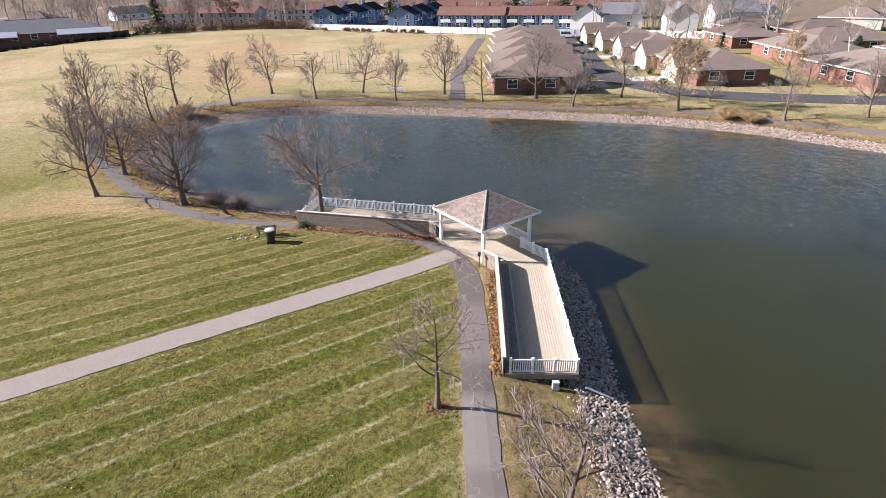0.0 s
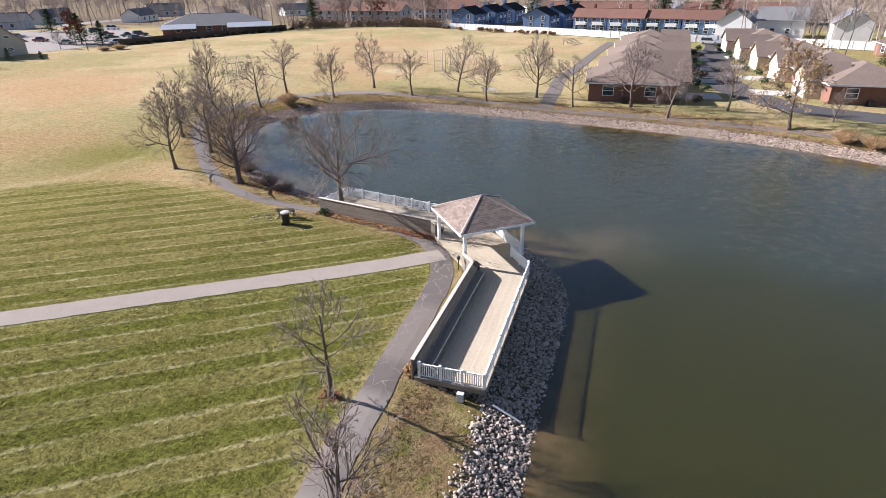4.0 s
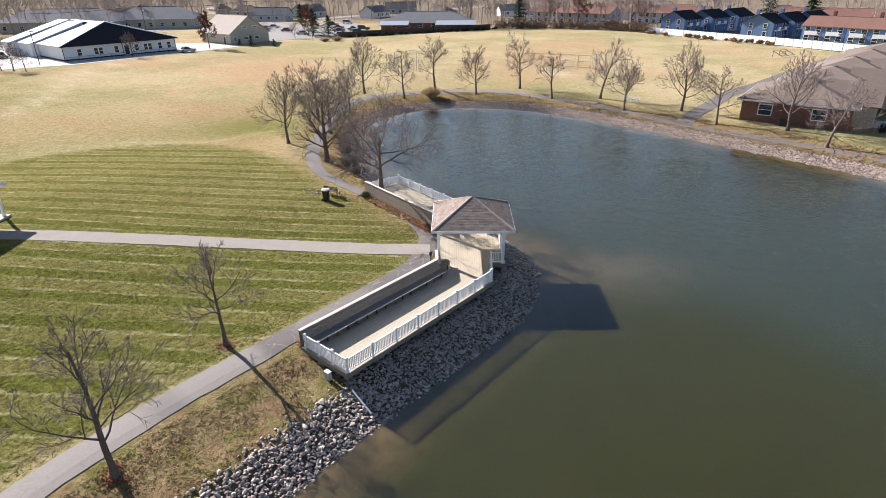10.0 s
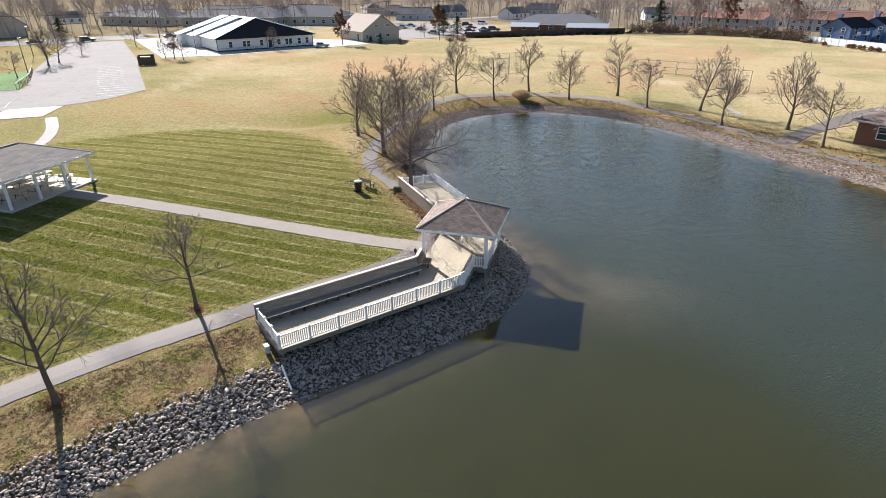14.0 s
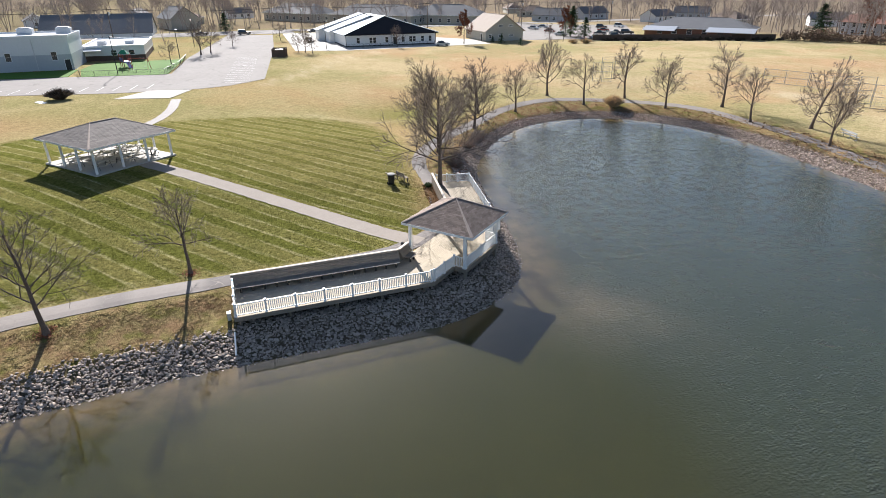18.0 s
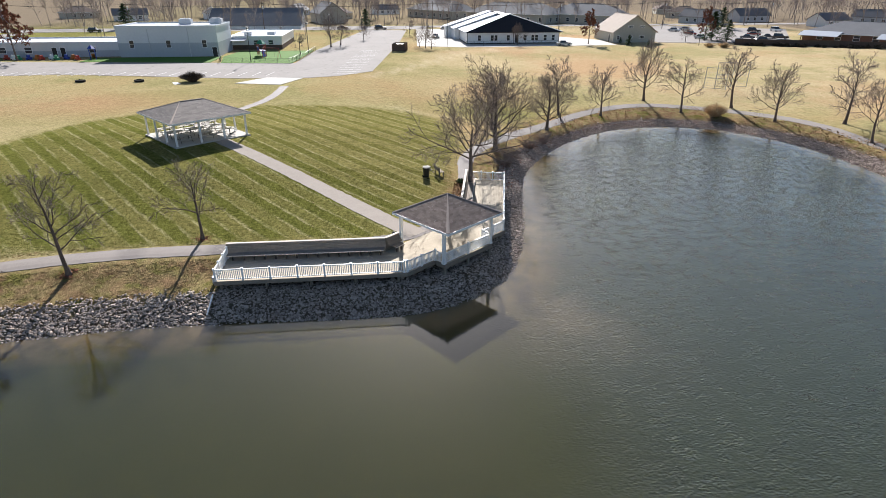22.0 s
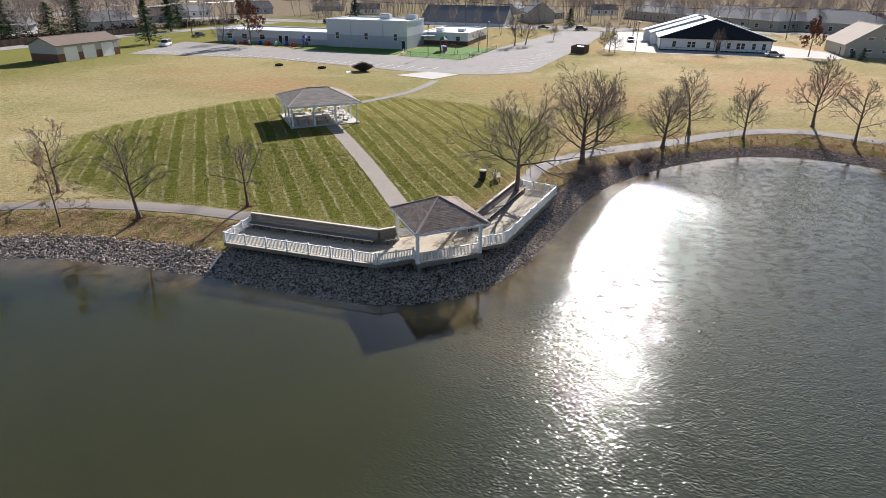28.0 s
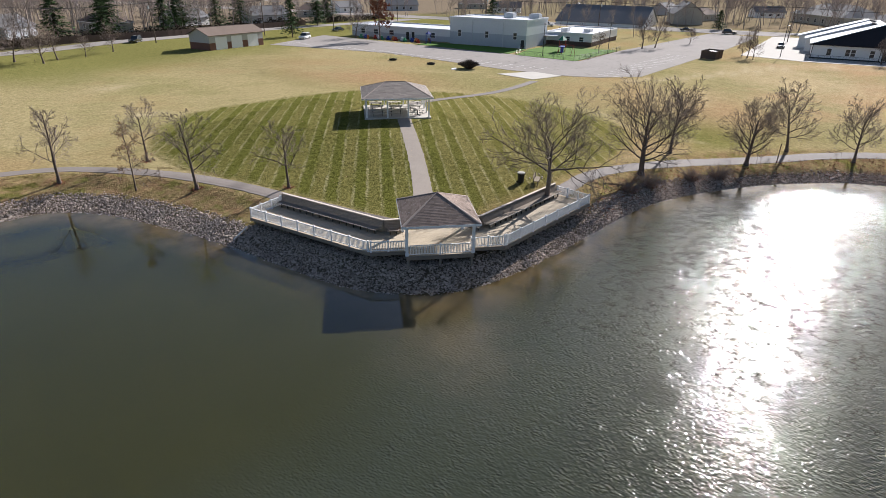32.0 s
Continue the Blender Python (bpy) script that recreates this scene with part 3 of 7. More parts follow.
# brown shallows held back beside the deck, its shade put into the water colour
deck_shade = sstep(wp[:, 0], -9, -4) * sstep(wp[:, 1], 12.5, 14.5) * sstep(wp[:, 1], 34, 30)
attribute(wm, "shallow", sstep(-inside_distance(SHORE_LINE, wp), 4.0, 0.2) * (1 - 0.7 * deck_shade))
attribute(wm, "silt", 0.34 * np.exp(-((wp[:, 0] - 0.0) * 0.8 + (wp[:, 1] - 34.0) * 0.6) ** 2 / (2 * 4.2 ** 2) - ((wp[:, 0] - 0.5) * -0.6 + (wp[:, 1] - 34.0) * 0.8) ** 2 / (2 * 2.6 ** 2)))
_sd = -inside_distance(SHORE_LINE, wp)
attribute(wm, "open", (0.05 + 0.95 * sstep(wp[:, 1] + 2.2 * np.sin(wp[:, 0] * 0.13) + 1.2 * np.sin(wp[:, 0] * 0.37 + 1), 31, 39) + 0.1 * sstep(wp[:, 0], 14, 40)).clip(0, 1) * (0.2 + 0.8 * sstep(_sd, 0.2, 5.0)))
tagged(new("water", wm), "murky olive-green pond with small wind ripples", "pond", kind="structure")


def ribbon(name, line, width, mat, label, lift=0.035, category="path", smooth_n=2, kind="structure", thick=0.08, sealed=None):
    """A paved strip that follows the ground along a line."""
    p = chaikin(line, smooth_n, False)
    fine = []
    for a, b in zip(p[:-1], p[1:]):
        k = max(1, int(np.hypot(*(b - a)) / 0.6))
        fine += [a + (b - a) * i / k for i in range(k)]
    p = np.array(fine + [p[-1]])
    t = np.gradient(p, axis=0)
    t /= np.linalg.norm(t, axis=1)[:, None]
    nrm = np.stack([-t[:, 1], t[:, 0]], 1)
    rng = np.random.RandomState(len(p))
    rows = []
    for s in (-0.5, -0.17, 0.17, 0.5):
        wob = rng.normal(0, 0.03, len(p)) if abs(s) == 0.5 else 0
        q = p + nrm * (s * width + wob)[:, None] if abs(s) == 0.5 else p + nrm * s * width
        rows.append(np.column_stack([q, height(q) + lift]))
    s = Shape()
    k = len(p)
    low = [r - np.array([0, 0, thick]) for r in (rows[0], rows[-1])]
    for r in [low[0]] + rows + [low[1]]:
        s.v += [tuple(x) for x in r]
    for j in range(5):
        for i in range(k - 1):
            s.f.append((j * k + i, j * k + i + 1, (j + 1) * k + i + 1, (j + 1) * k + i)[::-1])
    ob = tagged(part(name, s, mat), label, category, kind=kind)
    if sealed:
        attribute(ob.data, "sealed", np.tile([sealed(x, y) for x, y in p], 6))
    return ob


def path_seal(x, y):
    """How dark and newly sealed the asphalt is along the walk."""
    if y < 27:
        for lo, hi, v in SEALED:
            if lo <= y < hi:
                return v
    if x > -30:
        return 0.75
    return 0.6 if y < 60 else 0.35


# stretches of the walk beside the deck: from, to (along y), how dark
SEALED = [(-30, -3.5, 0.5), (-3.5, 5.5, 0.35), (5.5, 7.6, 0.7), (7.6, 11.8, 0.4), (11.8, 13.7, 0.95), (13.7, 19.9, 0.68), (19.9, 27.1, 0.95)]


# ---- paths and paving ----
ribbon("path_asphalt", [(8, -20), (2.2, -16), (-1.8, -13.2), (-4.6, -8), (-6.7, -2), (-7.8, 5), (-8.0, 12), (-8.1, 18.8), (-8.2, 22.8), (-8.9, 25.4), (-10.4, 28), (-13, 29.8), (-18.8, 31.6), (-23.7, 32.4), (-28.8, 32.9), (-33.6, 35.2),
                        (-40, 40.5), (-45.6, 46.9), (-53.2, 55.1), (-56.6, 64), (-54.7, 71.5), (-49.3, 79.2), (-42, 83.9), (-32.5, 84.3), (-22.9, 83.5), (-13.7, 81), (-5, 79), (4.1, 77.7), (11.2, 76.2), (18.7, 74.3),
                        (25.7, 72), (33, 67), (42, 60), (56, 48)], 1.55, ASPHALT, "cracked patched asphalt walking path round the pond", 0.02, sealed=path_seal)
ribbon("path_concrete", [(-9.3, 26.6), (-12, 24.4), (-22, 17.2), (-35.6, 6.1)], 1.75, CONCRETE, "light brown concrete walk across the mown lawn", 0.024, smooth_n=1)
ribbon("path_to_lot", [(-42, 1.5), (-49, 2), (-57, 4), (-66, 7), (-77, 7.4)], 1.5, ASPHALT, "narrow asphalt walk from the pavilion to the lot", 0.03, sealed=lambda x, y: 0.75)
ribbon("path_houses", [(-9.5, 80.5), (-9.4, 91), (-10, 103), (-8.3, 113.4), (-6.1, 141), (-3, 168)], 2.4, ASPHALT, "asphalt path beside the brick houses", 0.04, sealed=lambda x, y: 0.8)
ribbon("road_houses", [(24.5, 172), (23.7, 158), (19, 130), (17.5, 108), (20, 93), (27, 82.5), (47, 77), (90, 70)], 6.5, ROADWAY, "dark asphalt street between the brick houses", 0.04, "road")
FLAT = 2.2


def paving(name, poly, mat, label, z, category="paving"):
    return tagged(part(name, Shape().prism(poly, z - 0.2, z), mat), label, category, kind="structure")


paving("parking_lot", [(-86.5, 11), (-88.3, 16.2), (-94.3, 23), (-131, 27.8), (-140, 29.5), (-208, 36), (-212, 20), (-167, 12.5), (-137, 7.5), (-109.5, 5.2), (-112, -13), (-116, -46), (-122, -84), (-92, -77), (-96, -40), (-90, -15), (-87, -3)][::-1], LOT, "wide worn pale asphalt parking lot with white stall lines", FLAT + 0.04)
paving("slab_pad", [(-80.9, -2.2), (-87.6, 2.6), (-86, 9.6), (-78.4, 6.4)][::-1], PALE_CONCRETE, "bare pale concrete slab beside the lot", FLAT + 0.06)
paving("road_main", [(-206, -600), (-196, -600), (-214, 45), (-224, 45), (-238, 600), (-248, 600), (-234, 40)][::-1], LOT, "wide pale main road past the lots", FLAT + 0.05)
ribbon("road_south", [(80, -120), (0, -117.5), (-64.6, -115.4), (-94, -114.8), (-131, -114.5), (-166, -108), (-205, -104)], 8.0, LOT, "pale grey side street past the garage", 0.05, "road")
paving("lot_office", [(-146, 36), (-141, 50), (-143.5, 96), (-160, 97), (-214, 60), (-212, 40)][::-1], PALE_CONCRETE, "pale concrete lot round the office building", FLAT + 0.05)
paving("lot_north", [(-150, 112), (-146, 135), (-140, 150), (-200, 190), (-226, 150), (-200, 118)][::-1], LOT, "grey asphalt lot with parked cars", FLAT + 0.05)

# ---- the viewing deck, in the gazebo's own axes: x to the water, y along the shore ----
G = pose(-6.98, 28.53, 0, 0, 0, 38.75)
DECK, RAIL = 1.77, 0.8
C1, S1, R2 = Vector((-6.52, -14.5)), Vector((1.25, -4.98)), Vector((1.22, -2.42))
along = (S1 - C1).normalized()
inward = Vector((-along.y, along.x))
L1, B1, B2 = C1 + inward * 3.62, Vector((-2.38, -3.8)), Vector((-2.5, -2.45))
FRONT, BACK, SIDE = 2.05, -2.3, 2.4


def flip(p, s):
    return (p[0], p[1] * s)


deck = thing("viewing_deck", G, "tan boarded lakeside deck with two wings on timber posts", "deck")
# boards of each wing, laid along it
for s in (1, -1):
    wing = part("wing_frame", Shape().prism([flip(p, s) for p in (C1 + inward * 0.02, S1 + Vector((-0.02, 0)), (1.2, -2.4), (B2.x, -2.4), B1, L1 - along * -0.01)][::1 if s == 1 else -1], DECK - 0.2, DECK - 0.035), TIMBER, deck, "grey timber joist frame")
    nb = 25
    for i in range(nb):
        o0, o1 = 3.62 * i / nb + 0.004, 3.62 * (i + 1) / nb - 0.004
        # the board ends on the line between wing and gazebo
        e0 = S1 + (B1 - S1) * ((o0) / 3.62)
        e1 = S1 + (B1 - S1) * ((o1) / 3.62)
        q = [C1 + inward * o0, e0, e1, C1 + inward * o1]
        q = [flip(p, s) for p in q]
        part("deck_board", Shape().prism(q if s == 1 else q[::-1], DECK - 0.035, DECK), DECKING, deck)
    # the wedge between the wing and the gazebo
    nw = 18
    for i in range(nw):
        u0, u1 = B2.x + (1.25 - B2.x) * i / nw + 0.004, B2.x + (1.25 - B2.x) * (i + 1) / nw - 0.004

        def edge(u):
            t = (u - B1.x) / (S1.x - B1.x)
            return B1.y + (S1.y - B1.y) * t if u >= B1.x else B2.y + (B1.y - B2.y) * (u - B2.x) / (B1.x - B2.x)
        q = [(u0, edge(u0) + 0.006), (u0, -2.4), (u1, -2.4), (u1, edge(u1) + 0.006)][::-1]
        q = [flip(p, s) for p in q]
        part("deck_board", Shape().prism(q if s == 1 else q[::-1], DECK - 0.035, DECK), DECKING, deck)
    # rim boards on the water side and the end
    for a, b in ((C1, S1), (S1, Vector((1.25, -2.4))), (C1, L1)):
        a3, b3 = (*flip(a, s), DECK - 0.005), (*flip(b, s), DECK - 0.005)
        part("rim_board", Shape().beam(a3, b3, 0.05, 0.27), WALLBOARD, deck, "weathered grey-tan rim board")
    # posts below the wing
    for k in range(5):
        for o in (0.35, 3.1):
            q = C1 + along * (0.3 + k * 2.85) + inward * o
            q = flip(q, s)
            part("support_post", Shape().box(q[0] - 0.07, q[1] - 0.07, 0.3, q[0] + 0.07, q[1] + 0.07, DECK - 0.2), TIMBER, deck)
ng = 30
for i in range(ng):
    u0, u1 = B2.x + (FRONT + 0.1 - B2.x) * i / ng + 0.004, B2.x + (FRONT + 0.1 - B2.x) * (i + 1) / ng - 0.004
    part("deck_board", Shape().box(u0, -2.395, DECK - 0.035, u1, 2.395, DECK), DECKING, deck)
part("gazebo_frame", Shape().box(B2.x, -2.4, DECK - 0.25, FRONT + 0.08, 2.4, DECK - 0.036), TIMBER, deck, "grey timber floor frame")
part("rim_board", Shape().beam((FRONT + 0.11, -2.45, DECK - 0.005), (FRONT + 0.11, 2.45, DECK - 0.005), 0.05, 0.3), WALLBOARD, deck)
for s in (1, -1):
    part("rim_board", Shape().beam((1.28, -2.42 * s, DECK - 0.005), (FRONT + 0.1, -2.42 * s, DECK - 0.005), 0.05, 0.3), WALLBOARD, deck)
for v in (-2.3, 0, 2.3):
    part("support_post", Shape().box(FRONT - 0.08, v - 0.08, 0.2, FRONT + 0.08, v + 0.08, DECK - 0.25), TIMBER, deck)

# ---- railings ----
POST = Shape().box(-0.057, -0.057, 0, 0.057, 0.057, RAIL + 0.05).box(-0.075, -0.075, RAIL + 0.05, 0.075, 0.075, RAIL + 0.075).box(-0.045, -0.045, RAIL + 0.075, 0.045, 0.045, RAIL + 0.095).box(-0.075, -0.075, 0, 0.075, 0.075, 0.06).mesh("post", WHITE)
BALUSTER = Shape().box(-0.022, -0.022, 0.1, 0.022, 0.022, RAIL - 0.06).mesh("baluster", WHITE)


def railing(points, counts, label, end_post=True, first_post=True):
    """White vinyl railing along a line, with counts panels on each stretch."""
    r = thing("deck_railing", G @ pose(points[0][0], points[0][1], DECK), label, "railing", "deck railings")
    o = Vector(points[0])
    for j, (a, b) in enumerate(zip(points[:-1], points[1:])):
        a, b = Vector(a) - o, Vector(b) - o
        n = counts[j]
        ang = math.atan2((b - a).y, (b - a).x)
        for i in range(n + 1):
            if (i == n and not (end_post and j == len(counts) - 1)) or (i == 0 and j == 0 and not first_post):
                continue
            q = a + (b - a) * (i / n)
            part("post", POST, WHITE, r).matrix_basis = pose(q.x, q.y, 0, 0, 0, math.degrees(ang))
        for i in range(n):
            p, q = a + (b - a) * (i / n), a + (b - a) * ((i + 1) / n)
            d = (q - p).normalized()
            ln = (q - p).length
            p, q = p + d * 0.057, q - d * 0.057
            panel = part("top_rail", Shape().beam((p.x, p.y, RAIL), (q.x, q.y, RAIL), 0.07, 0.06), WHITE, r)
            part("bottom_rail", Shape().beam((p.x, p.y, 0.12), (q.x, q.y, 0.12), 0.05, 0.05), WHITE, r)
            k = max(2, int((ln - 0.1) / 0.108))
            for m in range(1, k):
                c = p + (q - p) * (m / k)
                part("baluster", BALUSTER, WHITE, r).matrix_basis = pose(c.x, c.y, 0, 0, 0, math.degrees(ang))
    return r


ix = inward * 0.08
for s in (1, -1):
    railing([flip(L1 + along * 0.1 - inward * 0.25, s), flip(C1 + ix + along * 0.1, s)], [3], "white vinyl picket railing across the end of a deck wing", end_post=False)
    railing([flip(C1 + ix + along * 0.1, s), flip(S1 + ix - along * 0.2, s)], [7], "long white vinyl picket railing on the water side of the deck")
    railing([flip(S1 + Vector((-0.1, 0.08)), s), flip(R2, s)], [2], "short white vinyl railing between a wing and the gazebo")
    railing([flip(R2, s), flip((FRONT - 0.12, -SIDE), s)], [1], "short white vinyl railing returning to a gazebo post", False, False)
railing([(FRONT, -SIDE + 0.1), (FRONT, SIDE - 0.1)], [2], "white vinyl picket railing across the open front of the gazebo", False, False)

# ---- walls with benches: boarded outside, the inner face a leaning bench back ----
WALLTOP = 0.98
for s in (1, -1):
    w = thing("deck_wall", G, "boarded deck wall with leaning inner face and pale cap", "wall")
    line = [L1 + along * 0.02 + inward * 0.1, B1 + inward * 0.04, B2] if s == 1 else [L1 + along * 0.02 + inward * 0.1, B1 + inward * 0.04, Vector((-2.42, -2.9))]
    nboard = 7
    for j, (a, b) in enumerate(zip(line[:-1], line[1:])):
        nrm = Vector((-(b - a).y, (b - a).x)).normalized()
        if nrm.dot(Vector((1, 0))) < 0:
            nrm = -nrm                      # points into the deck
        for i in range(nboard):
            z0 = DECK - 0.25 + (WALLTOP + 0.25) * i / nboard
            z1 = DECK - 0.25 + (WALLTOP + 0.25) * (i + 1) / nboard - 0.012
            part("wall_board", Shape().beam((*flip(a, s), z1), (*flip(b, s), z1), 0.05 + 0.008 * (i % 2), z1 - z0), WALLBOARD, w)
        # leaning boards of the bench back
        for i in range(5):
            f0, f1 = i / 5, (i + 1) / 5 - (0.055 if i != 3 else 0.09)
            o0, o1 = 0.36 - 0.30 * f0, 0.36 - 0.30 * f1
            h0, h1 = DECK + 0.44 + (WALLTOP - 0.45) * f0, DECK + 0.44 + (WALLTOP - 0.45) * f1
            q = []
            for p, o, h in ((a, o0, h0), (b, o0, h0), (b, o1, h1), (a, o1, h1)):
                c = flip(p + nrm * o, s)
                q.append((*c, h))
            sh = Shape().slab(q if s == 1 else q[::-1], 0.035)
            part("back_board", sh, WALLBOARD, w)
        part("wall_core", Shape().beam((*flip(a + nrm * 0.03, s), DECK + WALLTOP - 0.03), (*flip(b + nrm * 0.03, s), DECK + WALLTOP - 0.03), 0.03, WALLTOP + 0.6), TIMBER, w)
        part("cap", Shape().beam((*flip(a + nrm * 0.03, s), DECK + WALLTOP + 0.03), (*flip(b + nrm * 0.03, s), DECK + WALLTOP + 0.03), 0.2, 0.045), CAP, w, "pale weathered cap board")
    b = thing("deck_bench", G, "long slatted bench seat along the deck wall", "bench", "deck benches")
    for (a, e), nleg in (((line[0], line[1]), 15), ((line[1], line[2]), 2)):
        d = (e - a).normalized()
        nrm = Vector((-d.y, d.x))
        if nrm.dot(Vector((1, 0))) < 0:
            nrm = -nrm
        a, e = a + d * 0.15, e - d * (0.0 if nleg > 2 else 0.25)
        for k in range(4):
            o = 0.42 + 0.125 * k
            sh = 0.25 * (o - 0.3) if nleg > 2 else 0.0
            p, q = a + nrm * o, e + nrm * o - d * sh
            if nleg == 2:
                p = p + d * 0.25 * (o - 0.3)
            part("slat", Shape().beam((*flip(p, s), DECK + 0.43), (*flip(q, s), DECK + 0.43), 0.11, 0.035), WALLBOARD, b)
        p, q = a + nrm * 0.87, e + nrm * 0.87 - d * (0.14 if nleg > 2 else 0)
        part("front_edge", Shape().beam((*flip(p, s), DECK + 0.425), (*flip(q, s), DECK + 0.425), 0.045, 0.055), CAP, b, "pale front edge board")
        for k in range(nleg):
            p = a + (e - a) * ((k + 0.5) / nleg)
            m0, m1 = flip(p + nrm * 0.3, s), flip(p + nrm * 0.8, s)
            part("bracket", Shape().beam((*m0, DECK + 0.39), (*m1, DECK + 0.39), 0.08, 0.1), TIMBER, b)
            m2 = flip(p + nrm * 0.72, s)
            part("leg", Shape().box(m2[0] - 0.045, m2[1] - 0.045, DECK, m2[0] + 0.045, m2[1] + 0.045, DECK + 0.3), SHADED_WOOD, b)

# ---- gazebo ----
gaz = thing("gazebo", G, "square lakeside gazebo with white posts and brown shingled hip roof", "gazebo")
EAVE, APEX, OVER = 4.3, 5.72, 2.76
for u in (FRONT - 0.02, BACK):
    for v in (-SIDE + 0.02, SIDE - 0.02):
        p = Shape().box(u - 0.1, v - 0.1, DECK, u + 0.1, v + 0.1, EAVE - 0.16).box(u - 0.13, v - 0.13, DECK, u + 0.13, v + 0.13, DECK + 0.14)
        part("post", p, WHITE, gaz, "square white wrapped post")
for v in (-SIDE, SIDE):
    part("beam", Shape().box(BACK - 0.12, v - 0.08, EAVE - 0.3, FRONT + 0.12, v + 0.08, EAVE - 0.05), WHITE, gaz)
for u in (FRONT, BACK):
    part("beam", Shape().box(u - 0.07, -SIDE + 0.081, EAVE - 0.3, u + 0.07, SIDE - 0.081, EAVE - 0.05), WHITE, gaz)
part("ceiling", Shape().box(-OVER + 0.06, -OVER + 0.06, EAVE - 0.05, OVER - 0.06, OVER - 0.06, EAVE - 0.02), WHITE, gaz, "white soffit boards")


def pyramid_roof(parent, hx, hy, ridge, z0, z1, mat, courses, tab, fascia=0.16, mats=None):
    """Hip roof of shingle courses; ridge: half length of the ridge along y."""
    rise = z1 - z0
    for side in range(4):
        rng = random.Random(side + int(hx * 100))
        sh = Shape()
        for c in range(courses):
            f0, f1 = c / courses, (c + 1.0) / courses
            for f_lo, f_hi in ((f0, min(1, f1 + 0.02)),):
                def at(f, t):
                    ex, ey = hx * (1 - f), hy * (1 - f) + ridge * f
                    cs = [(-ex, -ey), (ex, -ey), (ex, ey), (-ex, ey)]
                    a, b = cs[side], cs[(side + 1) % 4]
                    return a[0] + (b[0] - a[0]) * t, a[1] + (b[1] - a[1]) * t
                w = math.dist(at(f_lo, 0), at(f_lo, 1))
                k = max(1, int(w / tab))
                off = rng.random() / k * 0.9
                cuts = [0] + [min(1, max(0, (i + off * k) / k)) for i in range(0 if off > 0.02 else 1, k)] + [1]
                for t0, t1 in zip(cuts[:-1], cuts[1:]):
                    if t1 - t0 < 1e-4:
                        continue
                    lift = 0.006 + rng.random() * 0.005
                    a, b, cc, d = at(f_lo, t0), at(f_lo, t1), at(f_hi, t1), at(f_hi, t0)
                    za, zb = z0 + rise * f_lo + lift, z0 + rise * f_hi
                    n = len(sh.v)
                    sh.v += [(*a, za), (*b, za), (*cc, zb), (*d, zb), (*a, za - 0.012), (*b, za - 0.012)]
                    sh.f += [(n, n + 1, n + 2, n + 3), (n + 4, n + 5, n + 1, n)]
        part("roof_slope", sh, mat, parent, "overlapping rows of brown asphalt shingles")
    ridge_pts = [((-hx, -hy), (0, -ridge)), ((hx, -hy), (0, -ridge)), ((hx, hy), (0, ridge)), ((-hx, hy), (0, ridge))]
    for a, b in ridge_pts:
        cap = Shape()
        for e in (Vector((-math.copysign(0.17, a[0]), 0, 0)), Vector((0, -math.copysign(0.17, a[1]), 0))):
            lo, hi = Vector((*a, z0 + 0.036)), Vector((*b, z1 + 0.036))
            q = [lo, hi, hi + e * 0.25, lo + e]
            cap.slab(q if (q[1] - q[0]).cross(q[2] - q[0]).z > 0 else q[::-1], 0.02)
        part("hip_cap", cap, HIP, parent)
    if ridge:
        part("hip_cap", Shape().beam((0, -ridge, z1 + 0.04), (0, ridge, z1 + 0.04), 0.2, 0.03), mat, parent)
    cs = [(-hx, -hy), (hx, -hy), (hx, hy), (-hx, hy)]
    for i in range(4):
        a, b = cs[i], cs[(i + 1) % 4]
        part("fascia", Shape().beam((*a, z0 - 0.005), (*b, z0 - 0.005), 0.05, fascia), WHITE, parent)


pyramid_roof(gaz, OVER, OVER, 0.0, EAVE, APEX, SHINGLE, 22, 0.32)

# ---- pavilion on the lawn ----
PZ = 2.87
pav = thing("picnic_pavilion", pose(-38.4, 2.85, PZ, 0, 0, 39.2), "open picnic pavilion with white posts and grey-brown hip roof", "pavilion")
part("floor_slab", Shape().box(-4.35, -4.35, -0.6, 4.35, 4.35, 0.06), PALE_CONCRETE, pav, "pale concrete floor slab")
for i in range(4):
    for j in range(4):
        if i in (0, 3) or j in (0, 3):
            u, v = -4.05 + 2.7 * i, -4.05 + 2.7 * j
            part("post", Shape().box(u - 0.09, v - 0.09, 0.06, u + 0.09, v + 0.09, 2.5), WHITE, pav)
for sgn in (-1, 1):
    part("beam", Shape().box(-4.2, sgn * 4.05 - 0.09, 2.3, 4.2, sgn * 4.05 + 0.09, 2.56), WHITE, pav)
    part("beam", Shape().box(sgn * 4.05 - 0.085, -3.95, 2.3, sgn * 4.05 + 0.085, 3.95, 2.56), WHITE, pav)
part("ceiling", Shape().box(-4.5, -4.5, 2.56, 4.5, 4.5, 2.6), WHITE, pav)
pyramid_roof(pav, 4.62, 4.62, 1.35, 2.62, 4.0, SHINGLE_GREY, 20, 0.8)


